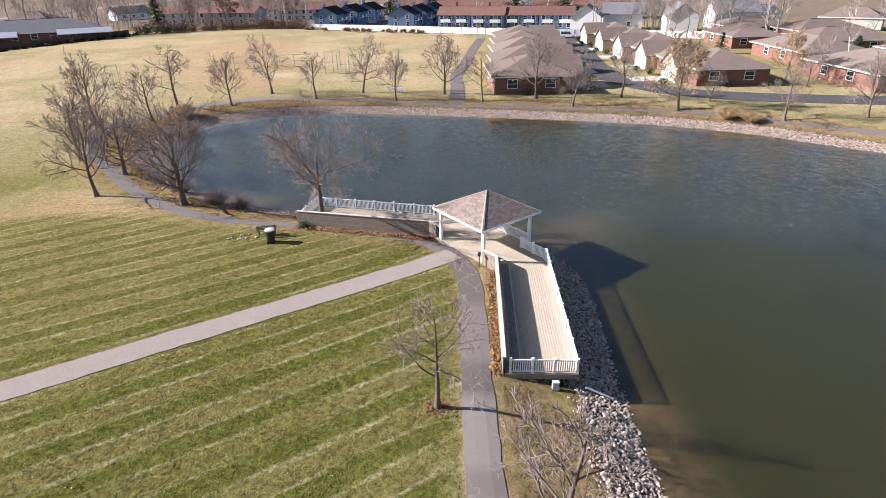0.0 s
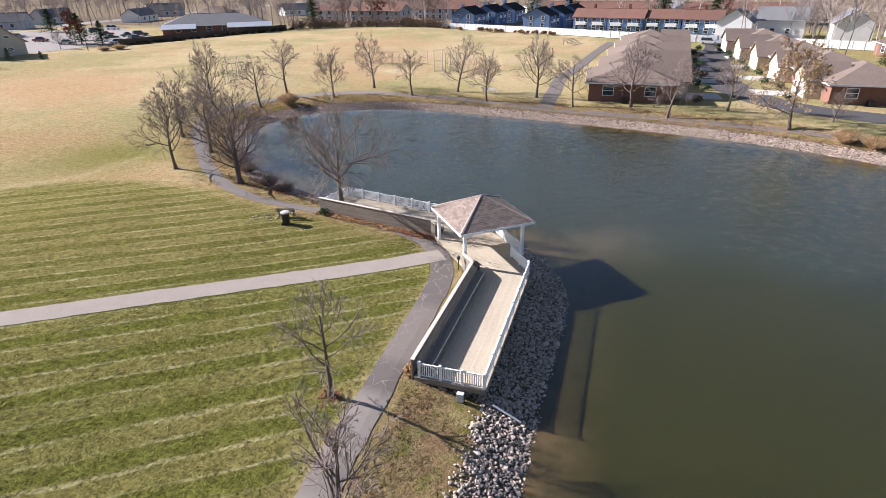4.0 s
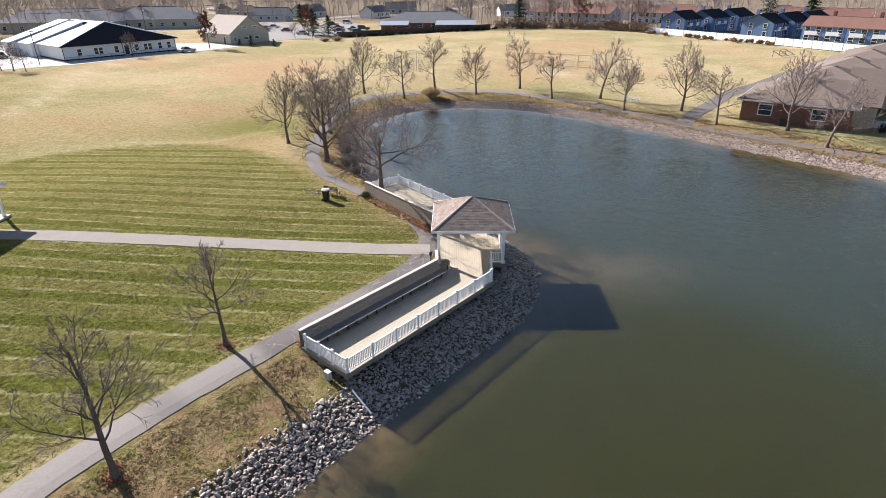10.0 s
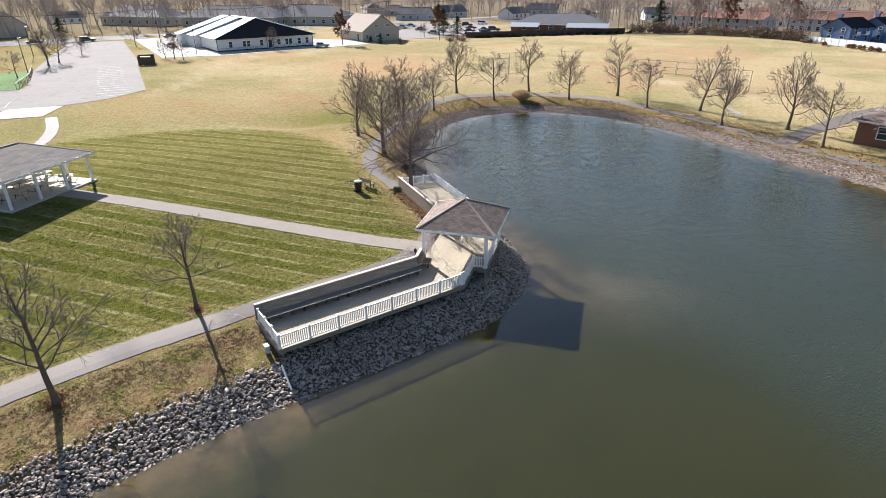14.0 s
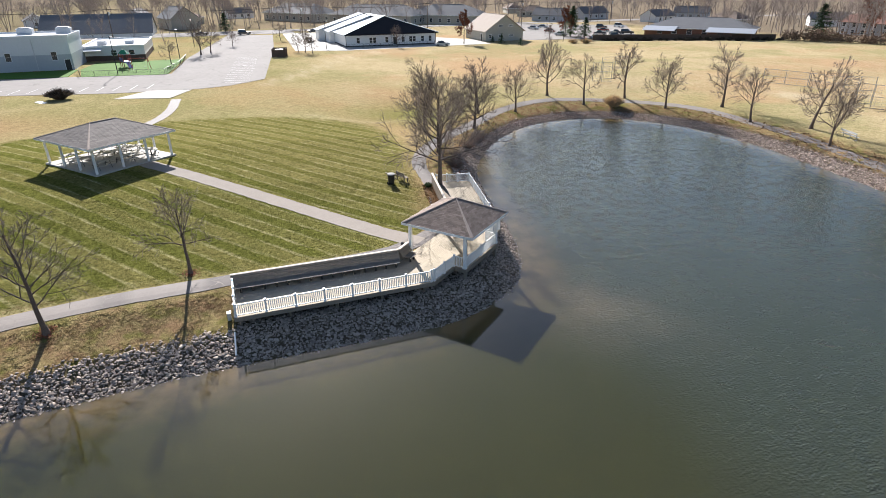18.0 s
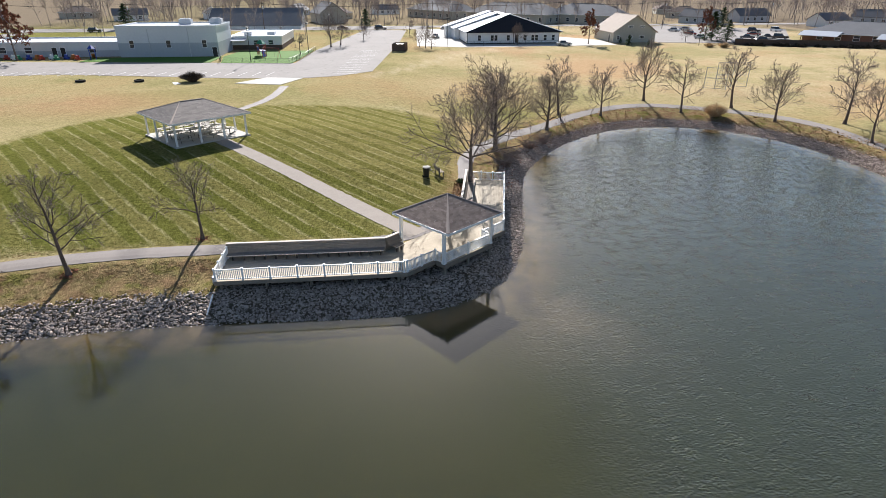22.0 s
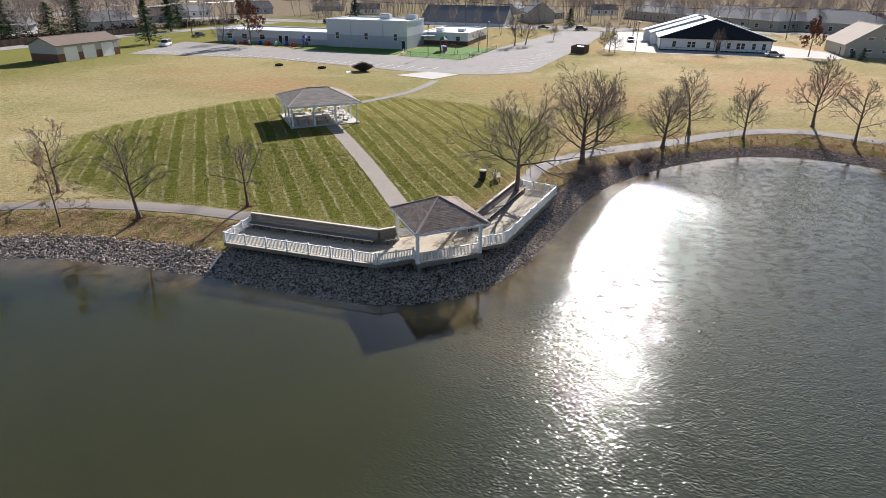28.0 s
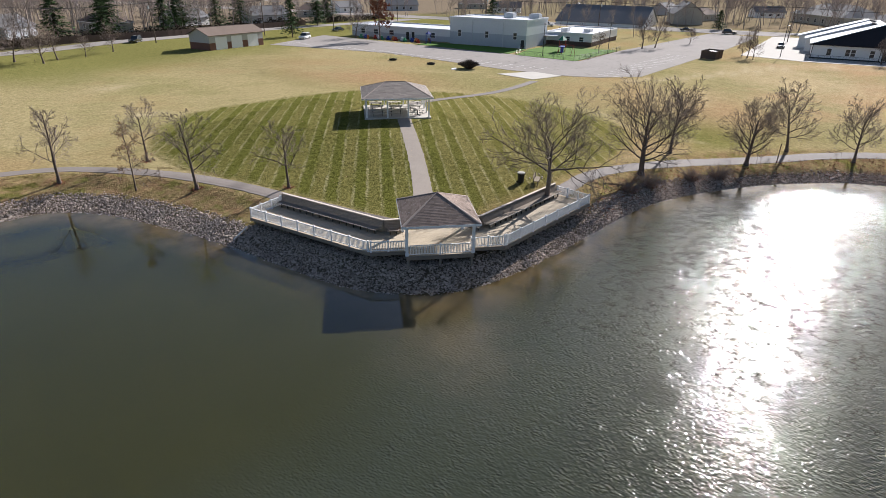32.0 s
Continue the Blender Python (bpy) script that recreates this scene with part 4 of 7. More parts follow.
def picnic_table():
    t = thing("picnic_table", Matrix(), "picnic table with pale top, two benches and dark metal frame", "table", "picnic tables")
    for k in range(5):
        part("top_plank", Shape().box(-0.9, -0.36 + 0.147 * k, 0.72, 0.9, -0.36 + 0.147 * k + 0.135, 0.76), PALE_CONCRETE, t)
    for sg in (-1, 1):
        part("bench_plank", Shape().box(-0.9, sg * 0.72 - 0.13, 0.41, 0.9, sg * 0.72 + 0.13, 0.45), PALE_CONCRETE, t)
        f = Shape()
        x = sg * 0.62
        f.tube([(x, -0.72, 0.38), (x, 0.72, 0.38)], [0.025] * 2, 6).tube([(x, -0.3, 0.71), (x, -0.62, 0.02)], [0.025] * 2, 6).tube([(x, 0.3, 0.71), (x, 0.62, 0.02)], [0.025] * 2, 6)
        part("leg_frame", f, BLACK, t)
    return t


table = picnic_table()
PM = pose(-38.4, 2.85, PZ + 0.06, 0, 0, 39.2)
spots = [(-2.6, -2.6), (0, -2.6), (2.6, -2.6), (-2.6, 0), (0, 0), (2.6, -0.2), (-2.6, 2.6), (0, 2.6)]
table.matrix_basis = PM @ pose(*spots[0], 0, 0, 0, 90)
for q in spots[1:]:
    copy_thing(table, PM @ pose(*q, 0, 0, 0, 90))
round_t = thing("round_table", PM @ pose(2.6, 2.7, 0), "round cafe table with attached dark stools", "table")
part("top", Shape().prism(vround(16, 0.6), 0.72, 0.77), PALE_CONCRETE, round_t)
part("column", Shape().tube([(0, 0, 0), (0, 0, 0.72)], [0.06, 0.05], 8), BLACK, round_t)
for k in range(4):
    a = math.pi / 2 * k + 0.4
    part("stool", Shape().prism([(x + 0.85 * math.cos(a), y + 0.85 * math.sin(a)) for x, y in vround(10, 0.2)], 0.42, 0.46).tube([(0.85 * math.cos(a), 0.85 * math.sin(a), 0.42), (0.7 * math.cos(a), 0.7 * math.sin(a), 0.02), (0, 0, 0.1)], [0.025] * 3, 6), BLACK, round_t)

# ---- trees ----
def grow(seed, h, trunk_r, spread, first=0.28, levels=(12, 7, 5, 3), up=0.5, droop=0.0, lead=1.0, open_deg=(48, 74), twig=1.0, taper=0.5, crook=1.0, thin=0.44):
    """Returns the shapes of a bare tree: trunk and limbs, and the fine twigs."""
    rng = random.Random(seed)
    wood, fine = Shape(), Shape()

    def limb(p, d, ln, r, lev):
        n = (8, 7, 5, 3, 2)[lev]
        pts, rad, dirs = [p], [r], [d]
        for i in range(n):
            bend = Vector((rng.gauss(0, 1), rng.gauss(0, 1), rng.gauss(0, 0.7))) * ((0.03, 0.1, 0.13, 0.13, 0.1)[lev] * crook)
            lift = (0.0, 0.06, 0.035, 0.015, 0.0)[lev] * up * 2 - droop * (lev > 1)
            d = (d + bend + Vector((0, 0, lift))).normalized()
            p = p + d * ln / n
            pts.append(p)
            dirs.append(d)
            rad.append(max(r * (1 - (0.75, 0.8, 0.75, 0.65, 0.55)[lev] * (i + 1) / n), (0.014, 0.013, 0.011, 0.008, 0.0065)[lev] * twig))
        (wood if lev < 3 else fine).tube(pts, rad, (8, 6, 4, 3, 3)[lev], cap=False)
        if lev >= len(levels):
            return
        k = levels[lev]
        for j in range(k):
            f = first + (0.98 - first) * (j + rng.random()) / k if lev == 0 else 0.18 + 0.8 * (j + rng.random()) / k
            i = min(int(f * n), n - 1)
            q = pts[i] + (pts[i + 1] - pts[i]) * (f * n - i)
            a = rng.random() * 1.2 + j * 2.4
            ax = dirs[i]
            side = ax.cross(Vector((math.cos(a), math.sin(a), 0.15))).normalized()
            if lev == 0:
                g = (f - first) / (1 - first)
                tilt = radians(rng.uniform(*open_deg) - 34 * g)
                l2 = h * spread * (1.0 - taper * g) * rng.uniform(0.7, 1.15)
                r2 = rad[i] * thin * rng.uniform(0.8, 1.25)
            else:
                tilt = radians(rng.uniform(24, 52))
                l2 = ln * (0.62, 0.56, 0.58, 0.6)[lev] * rng.uniform(0.65, 1.2) * (1.1 - 0.6 * f)
                r2 = rad[i] * 0.64
            nd = (ax * math.cos(tilt) + side * math.sin(tilt)).normalized()
            limb(q, nd, l2, max(r2, 0.0105 * twig), lev + 1)
    limb(Vector((0, 0, -0.15)), Vector((rng.gauss(0, 0.02), rng.gauss(0, 0.02), 1)), h * lead, trunk_r, 0)
    wood.tube([(0, 0, -0.2), (0, 0, 0.12), (0, 0, 0.45)], [trunk_r * 1.75, trunk_r * 1.3, trunk_r * 1.0], 8, cap=False)
    return wood, fine


def flecks(shape_twig, n, size, seed, zmin=0.0):
    """Small leaves hung on the twigs."""
    rng = random.Random(seed)
    s = Shape()
    vs = [v for v in shape_twig.v if v[2] > zmin]
    for _ in range(n):
        p = Vector(rng.choice(vs)) + Vector((rng.gauss(0, 0.05), rng.gauss(0, 0.05), rng.gauss(0, 0.05)))
        a = Vector((rng.gauss(0, 1), rng.gauss(0, 1), rng.gauss(0, 1))).normalized() * size
        b = a.cross(Vector((rng.gauss(0, 1), rng.gauss(0, 1), 1))).normalized() * size * 0.6
        s.poly(p - a, p + b, p + a, p - b)
    return s


def bare_tree(seed, label, h, r, spread, leaves=None, **kw):
    wood, twig = grow(seed, h, r, spread, **kw)
    t = thing("bare_tree", Matrix(), label, "tree", "bare trees")
    part("trunk", wood, BARK, t, "grey-brown trunk and limbs", smooth=True)
    part("crown", twig, TWIG, t, "fine leafless twigs")
    if leaves:
        part("leaves", flecks(twig, leaves[1], leaves[2], seed), leaves[0], t, "few dry leaves left on the twigs")
    return t


def plant(src, x, y, scale=1.0, turn=0.0, first=False, z=None, label="", zs=None):
    m = pose(x, y, (ground_z(x, y) if z is None else z), 0, 0, turn) @ Matrix.Diagonal((scale, scale, zs or scale, 1))
    if first:
        src.matrix_basis = m
        return src
    ob = copy_thing(src, m)
    if label:
        ob["label"] = label
    return ob


small = bare_tree(11, "young leafless tree with an open crooked crown beside the path", 5.7, 0.125, 0.52, first=0.4, levels=(11, 6, 5, 3), up=0.32, lead=0.82, open_deg=(48, 82), twig=0.95, taper=0.35, crook=1.5)
small2 = bare_tree(23, "young leafless tree with rising limbs beside the path", 6.2, 0.13, 0.5, first=0.26, levels=(13, 6, 5, 3), up=0.4, open_deg=(46, 76), twig=0.95, lead=0.9, crook=1.3)
rowtree = bare_tree(35, "leafless tree in the row round the pond", 8.0, 0.19, 0.5, first=0.3, levels=(13, 7, 5, 3), up=0.42, lead=0.7, open_deg=(50, 78), twig=1.5, taper=0.2, crook=1.1)
rowtree2 = bare_tree(47, "leafless tree with a round crown by the pond path", 7.9, 0.18, 0.5, first=0.28, levels=(15, 7, 5, 3), up=0.5, lead=0.7, open_deg=(46, 74), twig=1.5, taper=0.2)
rowtree3 = bare_tree(53, "leafless tree with wide sparse limbs by the pond path", 8.2, 0.19, 0.54, first=0.32, levels=(11, 7, 5, 3), up=0.3, open_deg=(52, 80), twig=1.5, lead=0.85, crook=1.4)
big = bare_tree(61, "large dense leafless tree on the pond bank", 10.6, 0.3, 0.47, first=0.22, levels=(20, 8, 6, 3), up=0.42, lead=0.62, open_deg=(54, 88), twig=1.2, taper=0.0, thin=0.36)
decktree = bare_tree(71, "broad spreading leafless tree growing through the deck end", 9.2, 0.25, 0.56, first=0.5, levels=(14, 8, 6, 4), up=0.2, lead=0.6, open_deg=(58, 96), twig=1.15, taper=0.3, crook=1.2, thin=0.46)
birch = bare_tree(83, "small drooping tree holding pale orange dry leaves", 5.6, 0.075, 0.42, leaves=(DRY_LEAF, 1500, 0.05), first=0.2, levels=(12, 6, 5, 3), up=0.2, droop=0.08)
plant(small, -9.85, 10.7, 1.0, 40, True)
plant(small2, -5.6, 3.2, 1.16, 10, True)
plant(birch, -3.0, -2.3, 1.0, 0, True)
plant(small, -8.0, -7.7, 1.05, 200)
plant(small2, 0.0, -9.7, 1.0, 120)
plant(decktree, -19.9, 32.15, 1.1, 30, True, z=DECK - 0.6)
plant(big, -33.6, 37.3, 1.0, 0, True)
plant(rowtree2, -42.2, 38.5, 1.05, 60, True)
plant(big, -44.0, 46.4, 0.78, 130)
plant(rowtree, -50.8, 50.0, 1.0, 20, True)
plant(rowtree2, -51.8, 56.8, 0.85, 200)
plant(rowtree2, -58.8, 66.5, 1.12, 100, label="leafless tree holding some brown leaves by the path")
plant(rowtree3, -52.6, 69.8, 0.95, 0, True)
for (x, y), s, k, a in (((-52.6, 77.8), 1.15, 2, 70), ((-45.1, 80), 0.95, 1, 150), ((-40.7, 87.1), 1.12, 0, 210), ((-32.5, 84.2), 0.95, 2, 20), ((-25.2, 86.9), 1.1, 0, 80), ((-19.3, 82.8), 0.9, 1, 10), ((-11.6, 85), 1.12, 1, 250),
                        ((-5.5, 81), 0.95, 2, 300), ((2.9, 81.5), 1.15, 1, 30), ((7.9, 77.3), 0.95, 0, 75), ((16, 80.8), 1.0, 1, 190), ((34, 67), 0.95, 0, 310), ((44, 66), 0.95, 1, 0)):
    plant((rowtree, rowtree2, rowtree3)[k], x, y, s, a)


# ---- buildings ----
def window_part(parent, side, w, d, t, z0, ww, wh, frame_mat=None, door=False, mat=None):
    """A window or door set in one wall: a frame proud of the wall, and a pane (> bar) in it."""
    s = {"S": (0, -d / 2, 0), "N": (0, d / 2, 180), "E": (w / 2, 0, 90), "W": (-w / 2, 0, -90)}[side]
    m = pose(s[0], s[1], 0, 0, 0, s[2]) @ pose(t, 0, z0)
    f = Shape()
    b = 0.09
    f.box(-ww / 2 - b, -0.06, -b, -ww / 2, 0.02, wh + b).box(ww / 2, -0.06, -b, ww / 2 + b, 0.02, wh + b).box(-ww / 2, -0.06, wh, ww / 2, 0.02, wh + b).box(-ww / 2, -0.08, -b, ww / 2, 0.02, 0)
    if not door:
        f.box(-ww / 2, -0.045, wh / 2 - 0.03, ww / 2, 0.02, wh / 2 + 0.03)
    o = part("door" if door else "window", f, frame_mat or WHITE, parent)
    o.matrix_basis = m
    part("panel" if door else "pane", Shape().box(-ww / 2, -0.035, 0, ww / 2, 0.005, wh), mat or GLASS, o)
    return o


def building(name, label, x, y, ang, w, d, h, roof, rise, wall, cover, over=0.45, windows=(), doors=(), band=None, category="house", group="", z=None, gable_mat=None):
    z = FLAT if z is None else z
    t = thing(name, pose(x, y, z, 0, 0, ang), label, category, group)
    if band:
        part("wall", Shape().box(-w / 2, -d / 2, band[0], w / 2, d / 2, h), wall, t)
        part("wall_base", Shape().box(-w / 2 - 0.012, -d / 2 - 0.012, -0.3, w / 2 + 0.012, d / 2 + 0.012, band[0]), band[1], t)
    else:
        part("wall", Shape().box(-w / 2, -d / 2, -0.3, w / 2, d / 2, h), wall, t)
    W, D = w / 2 + over, d / 2 + over
    th = 0.16
    if roof == "flat":
        part("roof", Shape().box(-w / 2 + 0.25, -d / 2 + 0.25, h, w / 2 - 0.25, d / 2 - 0.25, h + 0.12), cover, t)
        for a, b in (((-w / 2, -d / 2), (w / 2, -d / 2)), ((w / 2, -d / 2), (w / 2, d / 2)), ((w / 2, d / 2), (-w / 2, d / 2)), ((-w / 2, d / 2), (-w / 2, -d / 2))):
            part("parapet", Shape().beam((*a, h + 0.45), (*b, h + 0.45), 0.3, 0.45), wall, t)
    elif roof == "gable":      # the ridge runs along x
        e = h - over * rise / (d / 2)
        for sg in (-1, 1):
            part("roof_slope", Shape().slab([(-W, sg * D, e), (W, sg * D, e), (W, 0, h + rise), (-W, 0, h + rise)][::sg * -1], th), cover, t)
        for sg in (-1, 1):
            part("gable", Shape().poly((sg * (w / 2), -d / 2, h - 0.02), (sg * (w / 2), d / 2, h - 0.02), (sg * (w / 2), 0, h + rise - 0.1)).poly((sg * (w / 2 - 0.15), -d / 2, h - 0.02), (sg * (w / 2 - 0.15), d / 2, h - 0.02), (sg * (w / 2 - 0.15), 0, h + rise - 0.1)), gable_mat or wall, t)
        part("ridge_cap", Shape().beam((-W, 0, h + rise + 0.03), (W, 0, h + rise + 0.03), 0.3, 0.06), cover, t)
    else:                      # hip; the ridge runs along the longer side
        e = h - 0.02
        r = (W - D) if W > D else 0
        q = (D - W) if D > W else 0
        a, b = (-r, -q, h + rise), (r, q, h + rise)
        c = [(-W, -D, e), (W, -D, e), (W, D, e), (-W, D, e)]
        if W >= D:
            quads = [[c[0], c[1], b, a], [c[1], c[2], b], [c[2], c[3], a, b], [c[3], c[0], a]]
        else:
            quads = [[c[0], c[1], a], [c[1], c[2], b, a], [c[2], c[3], b], [c[3], c[0], a, b]]
        for k in quads:
            part("roof_slope", Shape().slab([p for i, p in enumerate(k) if p not in k[:i]], th), cover, t)
        part("ridge_cap", Shape().beam((a[0] - 0.01, a[1] - 0.01, a[2] + 0.04), (b[0] + 0.01, b[1] + 0.01, b[2] + 0.04), 0.3, 0.06), cover, t)
        part("fascia", Shape().beam(c[0], c[1], 0.05, 0.2).beam(c[1], c[2], 0.05, 0.2).beam(c[2], c[3], 0.05, 0.2).beam(c[3], c[0], 0.05, 0.2), WHITE, t)
    for side, tt, z0, ww, wh in windows:
        window_part(t, side, w, d, tt, z0, ww, wh)
    for side, tt, ww, wh, mt in doors:
        window_part(t, side, w, d, tt, 0.0, ww, wh, door=True, mat=mt)
    return t


# garage with three doors
gar = building("garage", "brick and white siding garage with three white roller doors", -82.2, -82.2, 0, 17.6, 7.6, 3.7, "gable", 1.5, GARAGE_SIDING, BROWN_ROOF, 0.5, band=(1.7, BRICK),
               doors=[("N", 5.2, 3.4, 2.9, WHITE), ("N", -0.2, 3.4, 2.9, WHITE), ("N", -5.2, 3.4, 2.9, WHITE)])
# school hall and its wings
gym = building("school_hall", "tall pale grey block hall with darker base and flat roof", -133.0, -27.2, 0, 15.0, 23.8, 6.85, "flat", 0, GREY_BLOCK, WHITE_ROOF, band=(3.3, MID_GREY),
               windows=[("E", -8.7, 2.2, 1.0, 1.65), ("E", 0.0, 2.2, 1.0, 1.65), ("E", 8.6, 2.2, 1.0, 1.65)], doors=[("E", 10.9, 1.1, 2.2, BLACK)], category="building")
for i, (u, v) in enumerate(((-3, 2), (-4, 9.5))):
    part("roof_unit", Shape().box(u - 1.1, v - 1.5, 6.95, u + 1.1, v + 1.5, 8.2).box(u - 0.8, v - 1.2, 8.2, u + 0.8, v + 1.2, 8.4), GREY_PAINT, gym, "grey air unit on the roof")
for v in (-4.5, 5):
    part("downpipe", Shape().box(7.5, v - 0.07, 0, 7.65, v + 0.07, 6.6), GREY_PAINT, gym)
building("school_wing", "long low pale school wing with flat white roof", -135, -58.2, 0, 15, 37, 3.1, "flat", 0, GREY_BLOCK, WHITE_ROOF, category="building", band=(1.5, MID_GREY),
         windows=[("E", t, 1.0, 1.6, 1.3) for t in (-14, -9, -3, 12)], doors=[("E", 3, 1.1, 2.2, BLACK), ("E", 5, 1.1, 2.2, BLACK)])
ann = building("school_annex", "low white annex with flat white roof and dark base", -154.0, -9.0, 0, 26, 14, 3.1, "flat", 0, SIDING, WHITE_ROOF, category="building", band=(1.2, RUST),
               windows=[("E", t, 1.3, 1.2, 1.1) for t in (0, 4)])
part("awning", Shape().slab([(13.0, -6.3, 3.0), (15.4, -6.3, 2.6), (15.4, -2.4, 2.6), (13.0, -2.4, 3.0)], 0.12), WHITE_ROOF, ann, "white entrance awning")
part("roof_unit", Shape().box(6, -4, 3.2, 8.2, -2, 4.3), GREY_PAINT, ann)
part("roof_unit", Shape().box(3, 2, 3.2, 5.5, 4, 4.1), GREY_PAINT, ann)
building("church_hall", "large hall with steep dark slate-grey roof and white walls", -232, -24, 90, 36, 24, 1.6, "gable", 5.9, SIDING, GREY_ROOF, category="building")
building("church_hall", "beige hall wing with grey gabled roof", -262, 2, 20, 18, 12, 4.5, "gable", 4.5, BEIGE_SIDING, GREY_ROOF, category="building")

# office with black roof and stepped white roofs
off = thing("office_building", pose(-150.2, 65.7, FLAT, 0, 0, 0), "white office building with black hipped front roof and stepped white roofs", "building")
part("wall", Shape().box(-30, -14.3, -0.3, 0, 14.3, 3.5), SIDING, off)
part("wall_base", Shape().box(-30.03, -14.34, -0.3, 0.04, 14.34, 0.35), BLACK, off)
apex = (-8.5, 0.3, 8.1)
part("roof_slope", Shape().slab([(0.7, -15, 3.45), (0.7, 15, 3.45), apex], 0.2), BLACK_ROOF, off, "black shingle slope facing the field")
part("roof_slope", Shape().slab([(0.7, 15, 3.45), (-30.6, 15, 3.45), (-30.6, 0.3, 8.1), apex], 0.2), BLACK_ROOF, off)
part("roof_slope", Shape().slab([(-30.6, -15, 3.45), (0.7, -15, 3.45), apex, (-30.6, 0.3, 8.1)], 0.2), WHITE_ROOF, off, "bright pale slope")
part("rake_board", Shape().beam((0.75, -15.05, 3.6), (apex[0], apex[1], apex[2] + 0.12), 0.35, 0.2).beam((0.75, 15.05, 3.6), (apex[0], apex[1], apex[2] + 0.12), 0.35, 0.2), WHITE, off)
for k in range(2):
    x0, deep, ys, zr = -16.5 - 10 * k, 10 - 4 * k, -15.9 - 1.8 * k, 8.0 + 0.25 * k
    part("wing_wall", Shape().box(x0 - deep, ys, -0.3, x0, -14.4, 3.4), SIDING, off)
    part("wing_roof", Shape().slab([(x0 - deep - 0.5, ys - 0.5, 3.4), (x0 + 0.6, ys - 0.5, 3.4), (x0 + 0.6, -2.3, zr), (x0 - deep - 0.5, -2.3, zr)], 0.25), WHITE_ROOF, off, "bright pale roof wing")
    part("wing_roof", Shape().slab([(x0 + 0.6, -2.3, zr), (x0 + 0.6, 12, 5.0), (x0 - deep - 0.5, 12, 5.0), (x0 - deep - 0.5, -2.3, zr)], 0.25), BLACK_ROOF, off)
    part("wing_gable", Shape().poly((x0, ys, 3.35), (x0, -2.3, 3.35), (x0, -2.3, zr - 0.2)).poly((x0 - 0.2, ys, 3.35), (x0 - 0.2, -2.3, 3.35), (x0 - 0.2, -2.3, zr - 0.2)), SIDING, off)
for t, n in ((-10.5, 1), (-6.0, 2), (-1.6, 1), (3.6, 1), (6.6, 2), (9.9, 1), (12.4, 1)):
    for i in range(n):
        o = window_part(off, "E", 0, 0, t + 1.15 * (i - (n - 1) / 2), 1.0, 0.9, 1.5)
o = window_part(off, "E", 0, 0, 1.0, 0.3, 1.1, 2.2, door=True, mat=BLACK)
for v in (-14.2, 0, 14.2):
    part("downpipe", Shape().box(0.02, v - 0.06, 0, 0.14, v + 0.06, 3.4), BLACK, off)

building("gable_house", "beige building with steep pale tan gable roof", -159.2, 104.4, 0, 16.5, 13.6, 3.4, "gable", 4.6, BEIGE_SIDING, PALE_ROOF, 0.6, category="building",
         windows=[("E", -1.6, 4.4, 1.5, 0.5), ("E", 2.2, 4.4, 1.5, 0.5), ("E", -1.4, 1.3, 1.5, 0.6), ("E", 2.4, 1.3, 1.5, 0.6), ("E", -5.2, 0.9, 0.8, 1.1)], doors=[("S", 5, 1.2, 2.2, BLACK)])
for x, y, a, w in ((-262, 92, 42, 46), (-246, 122, 42, 34), (-300, 60, 30, 40)):
    building("long_hall", "long low grey-roofed hall behind the office", x, y, a, w, 18, 4.0, "hip", 4.5, BEIGE_SIDING, GREY_ROOF, 0.7, category="building", group="grey halls",
             windows=[("S", t, 1.0, 1.4, 1.5) for t in np.linspace(-w / 2 + 3, w / 2 - 3, 7)] + [("E", t, 1.0, 1.4, 1.5) for t in (-5, 0, 5)])
res = building("restaurant", "dark brick restaurant with blue-grey roof and metal porch roofs", -141, 177, 35, 34, 17, 2.9, "hip", 3.3, BRICK, GREY_ROOF, 0.8, category="building",
               windows=[("S", t, 1.0, 1.6, 1.5) for t in (-12, -7, -2, 3, 8, 13)])
part("porch_roof", Shape().slab([(-17, -13, 2.2), (-6, -13, 2.2), (-6, -8.4, 3.4), (-17, -8.4, 3.4)], 0.14), METAL_ROOF, res, "grey standing-seam porch roof")
part("porch_roof", Shape().slab([(4, -13, 2.2), (19, -13, 2.2), (19, -8.4, 3.4), (4, -8.4, 3.4)], 0.14), METAL_ROOF, res, "grey standing-seam porch roof")
for u in (-16, -7, 5, 12, 18):
    part("porch_post", Shape().box(u - 0.1, -12.8, -0.2, u + 0.1, -12.6, 2.1), BRICK, res)

# blue houses behind the fence
def two_storey(x, y, a, w, d, label, wall, cover, roof="gable", group="blue houses", rise=2.3, units=1):
    wins = []
    for u in range(units):
        c = -w / 2 + (u + 0.5) * w / units
        s = w / units
        for zz in (0.8, 3.0):
            wins += [("S", c - s * 0.25, zz, 1.2, 1.3), ("S", c + s * 0.25, zz, 1.2, 1.3)]
    wins += [(sd, t, zz, 1.0, 1.3) for sd in "EW" for t in (-d * 0.2, d * 0.25) for zz in (0.8, 3.0)]
    return building("blue_house" if wall is BLUE_SIDING else "town_house", label, x, y, a, w, d, 4.7, roof, rise, wall, cover, 0.4, windows=wins, group=group, z=1.85)


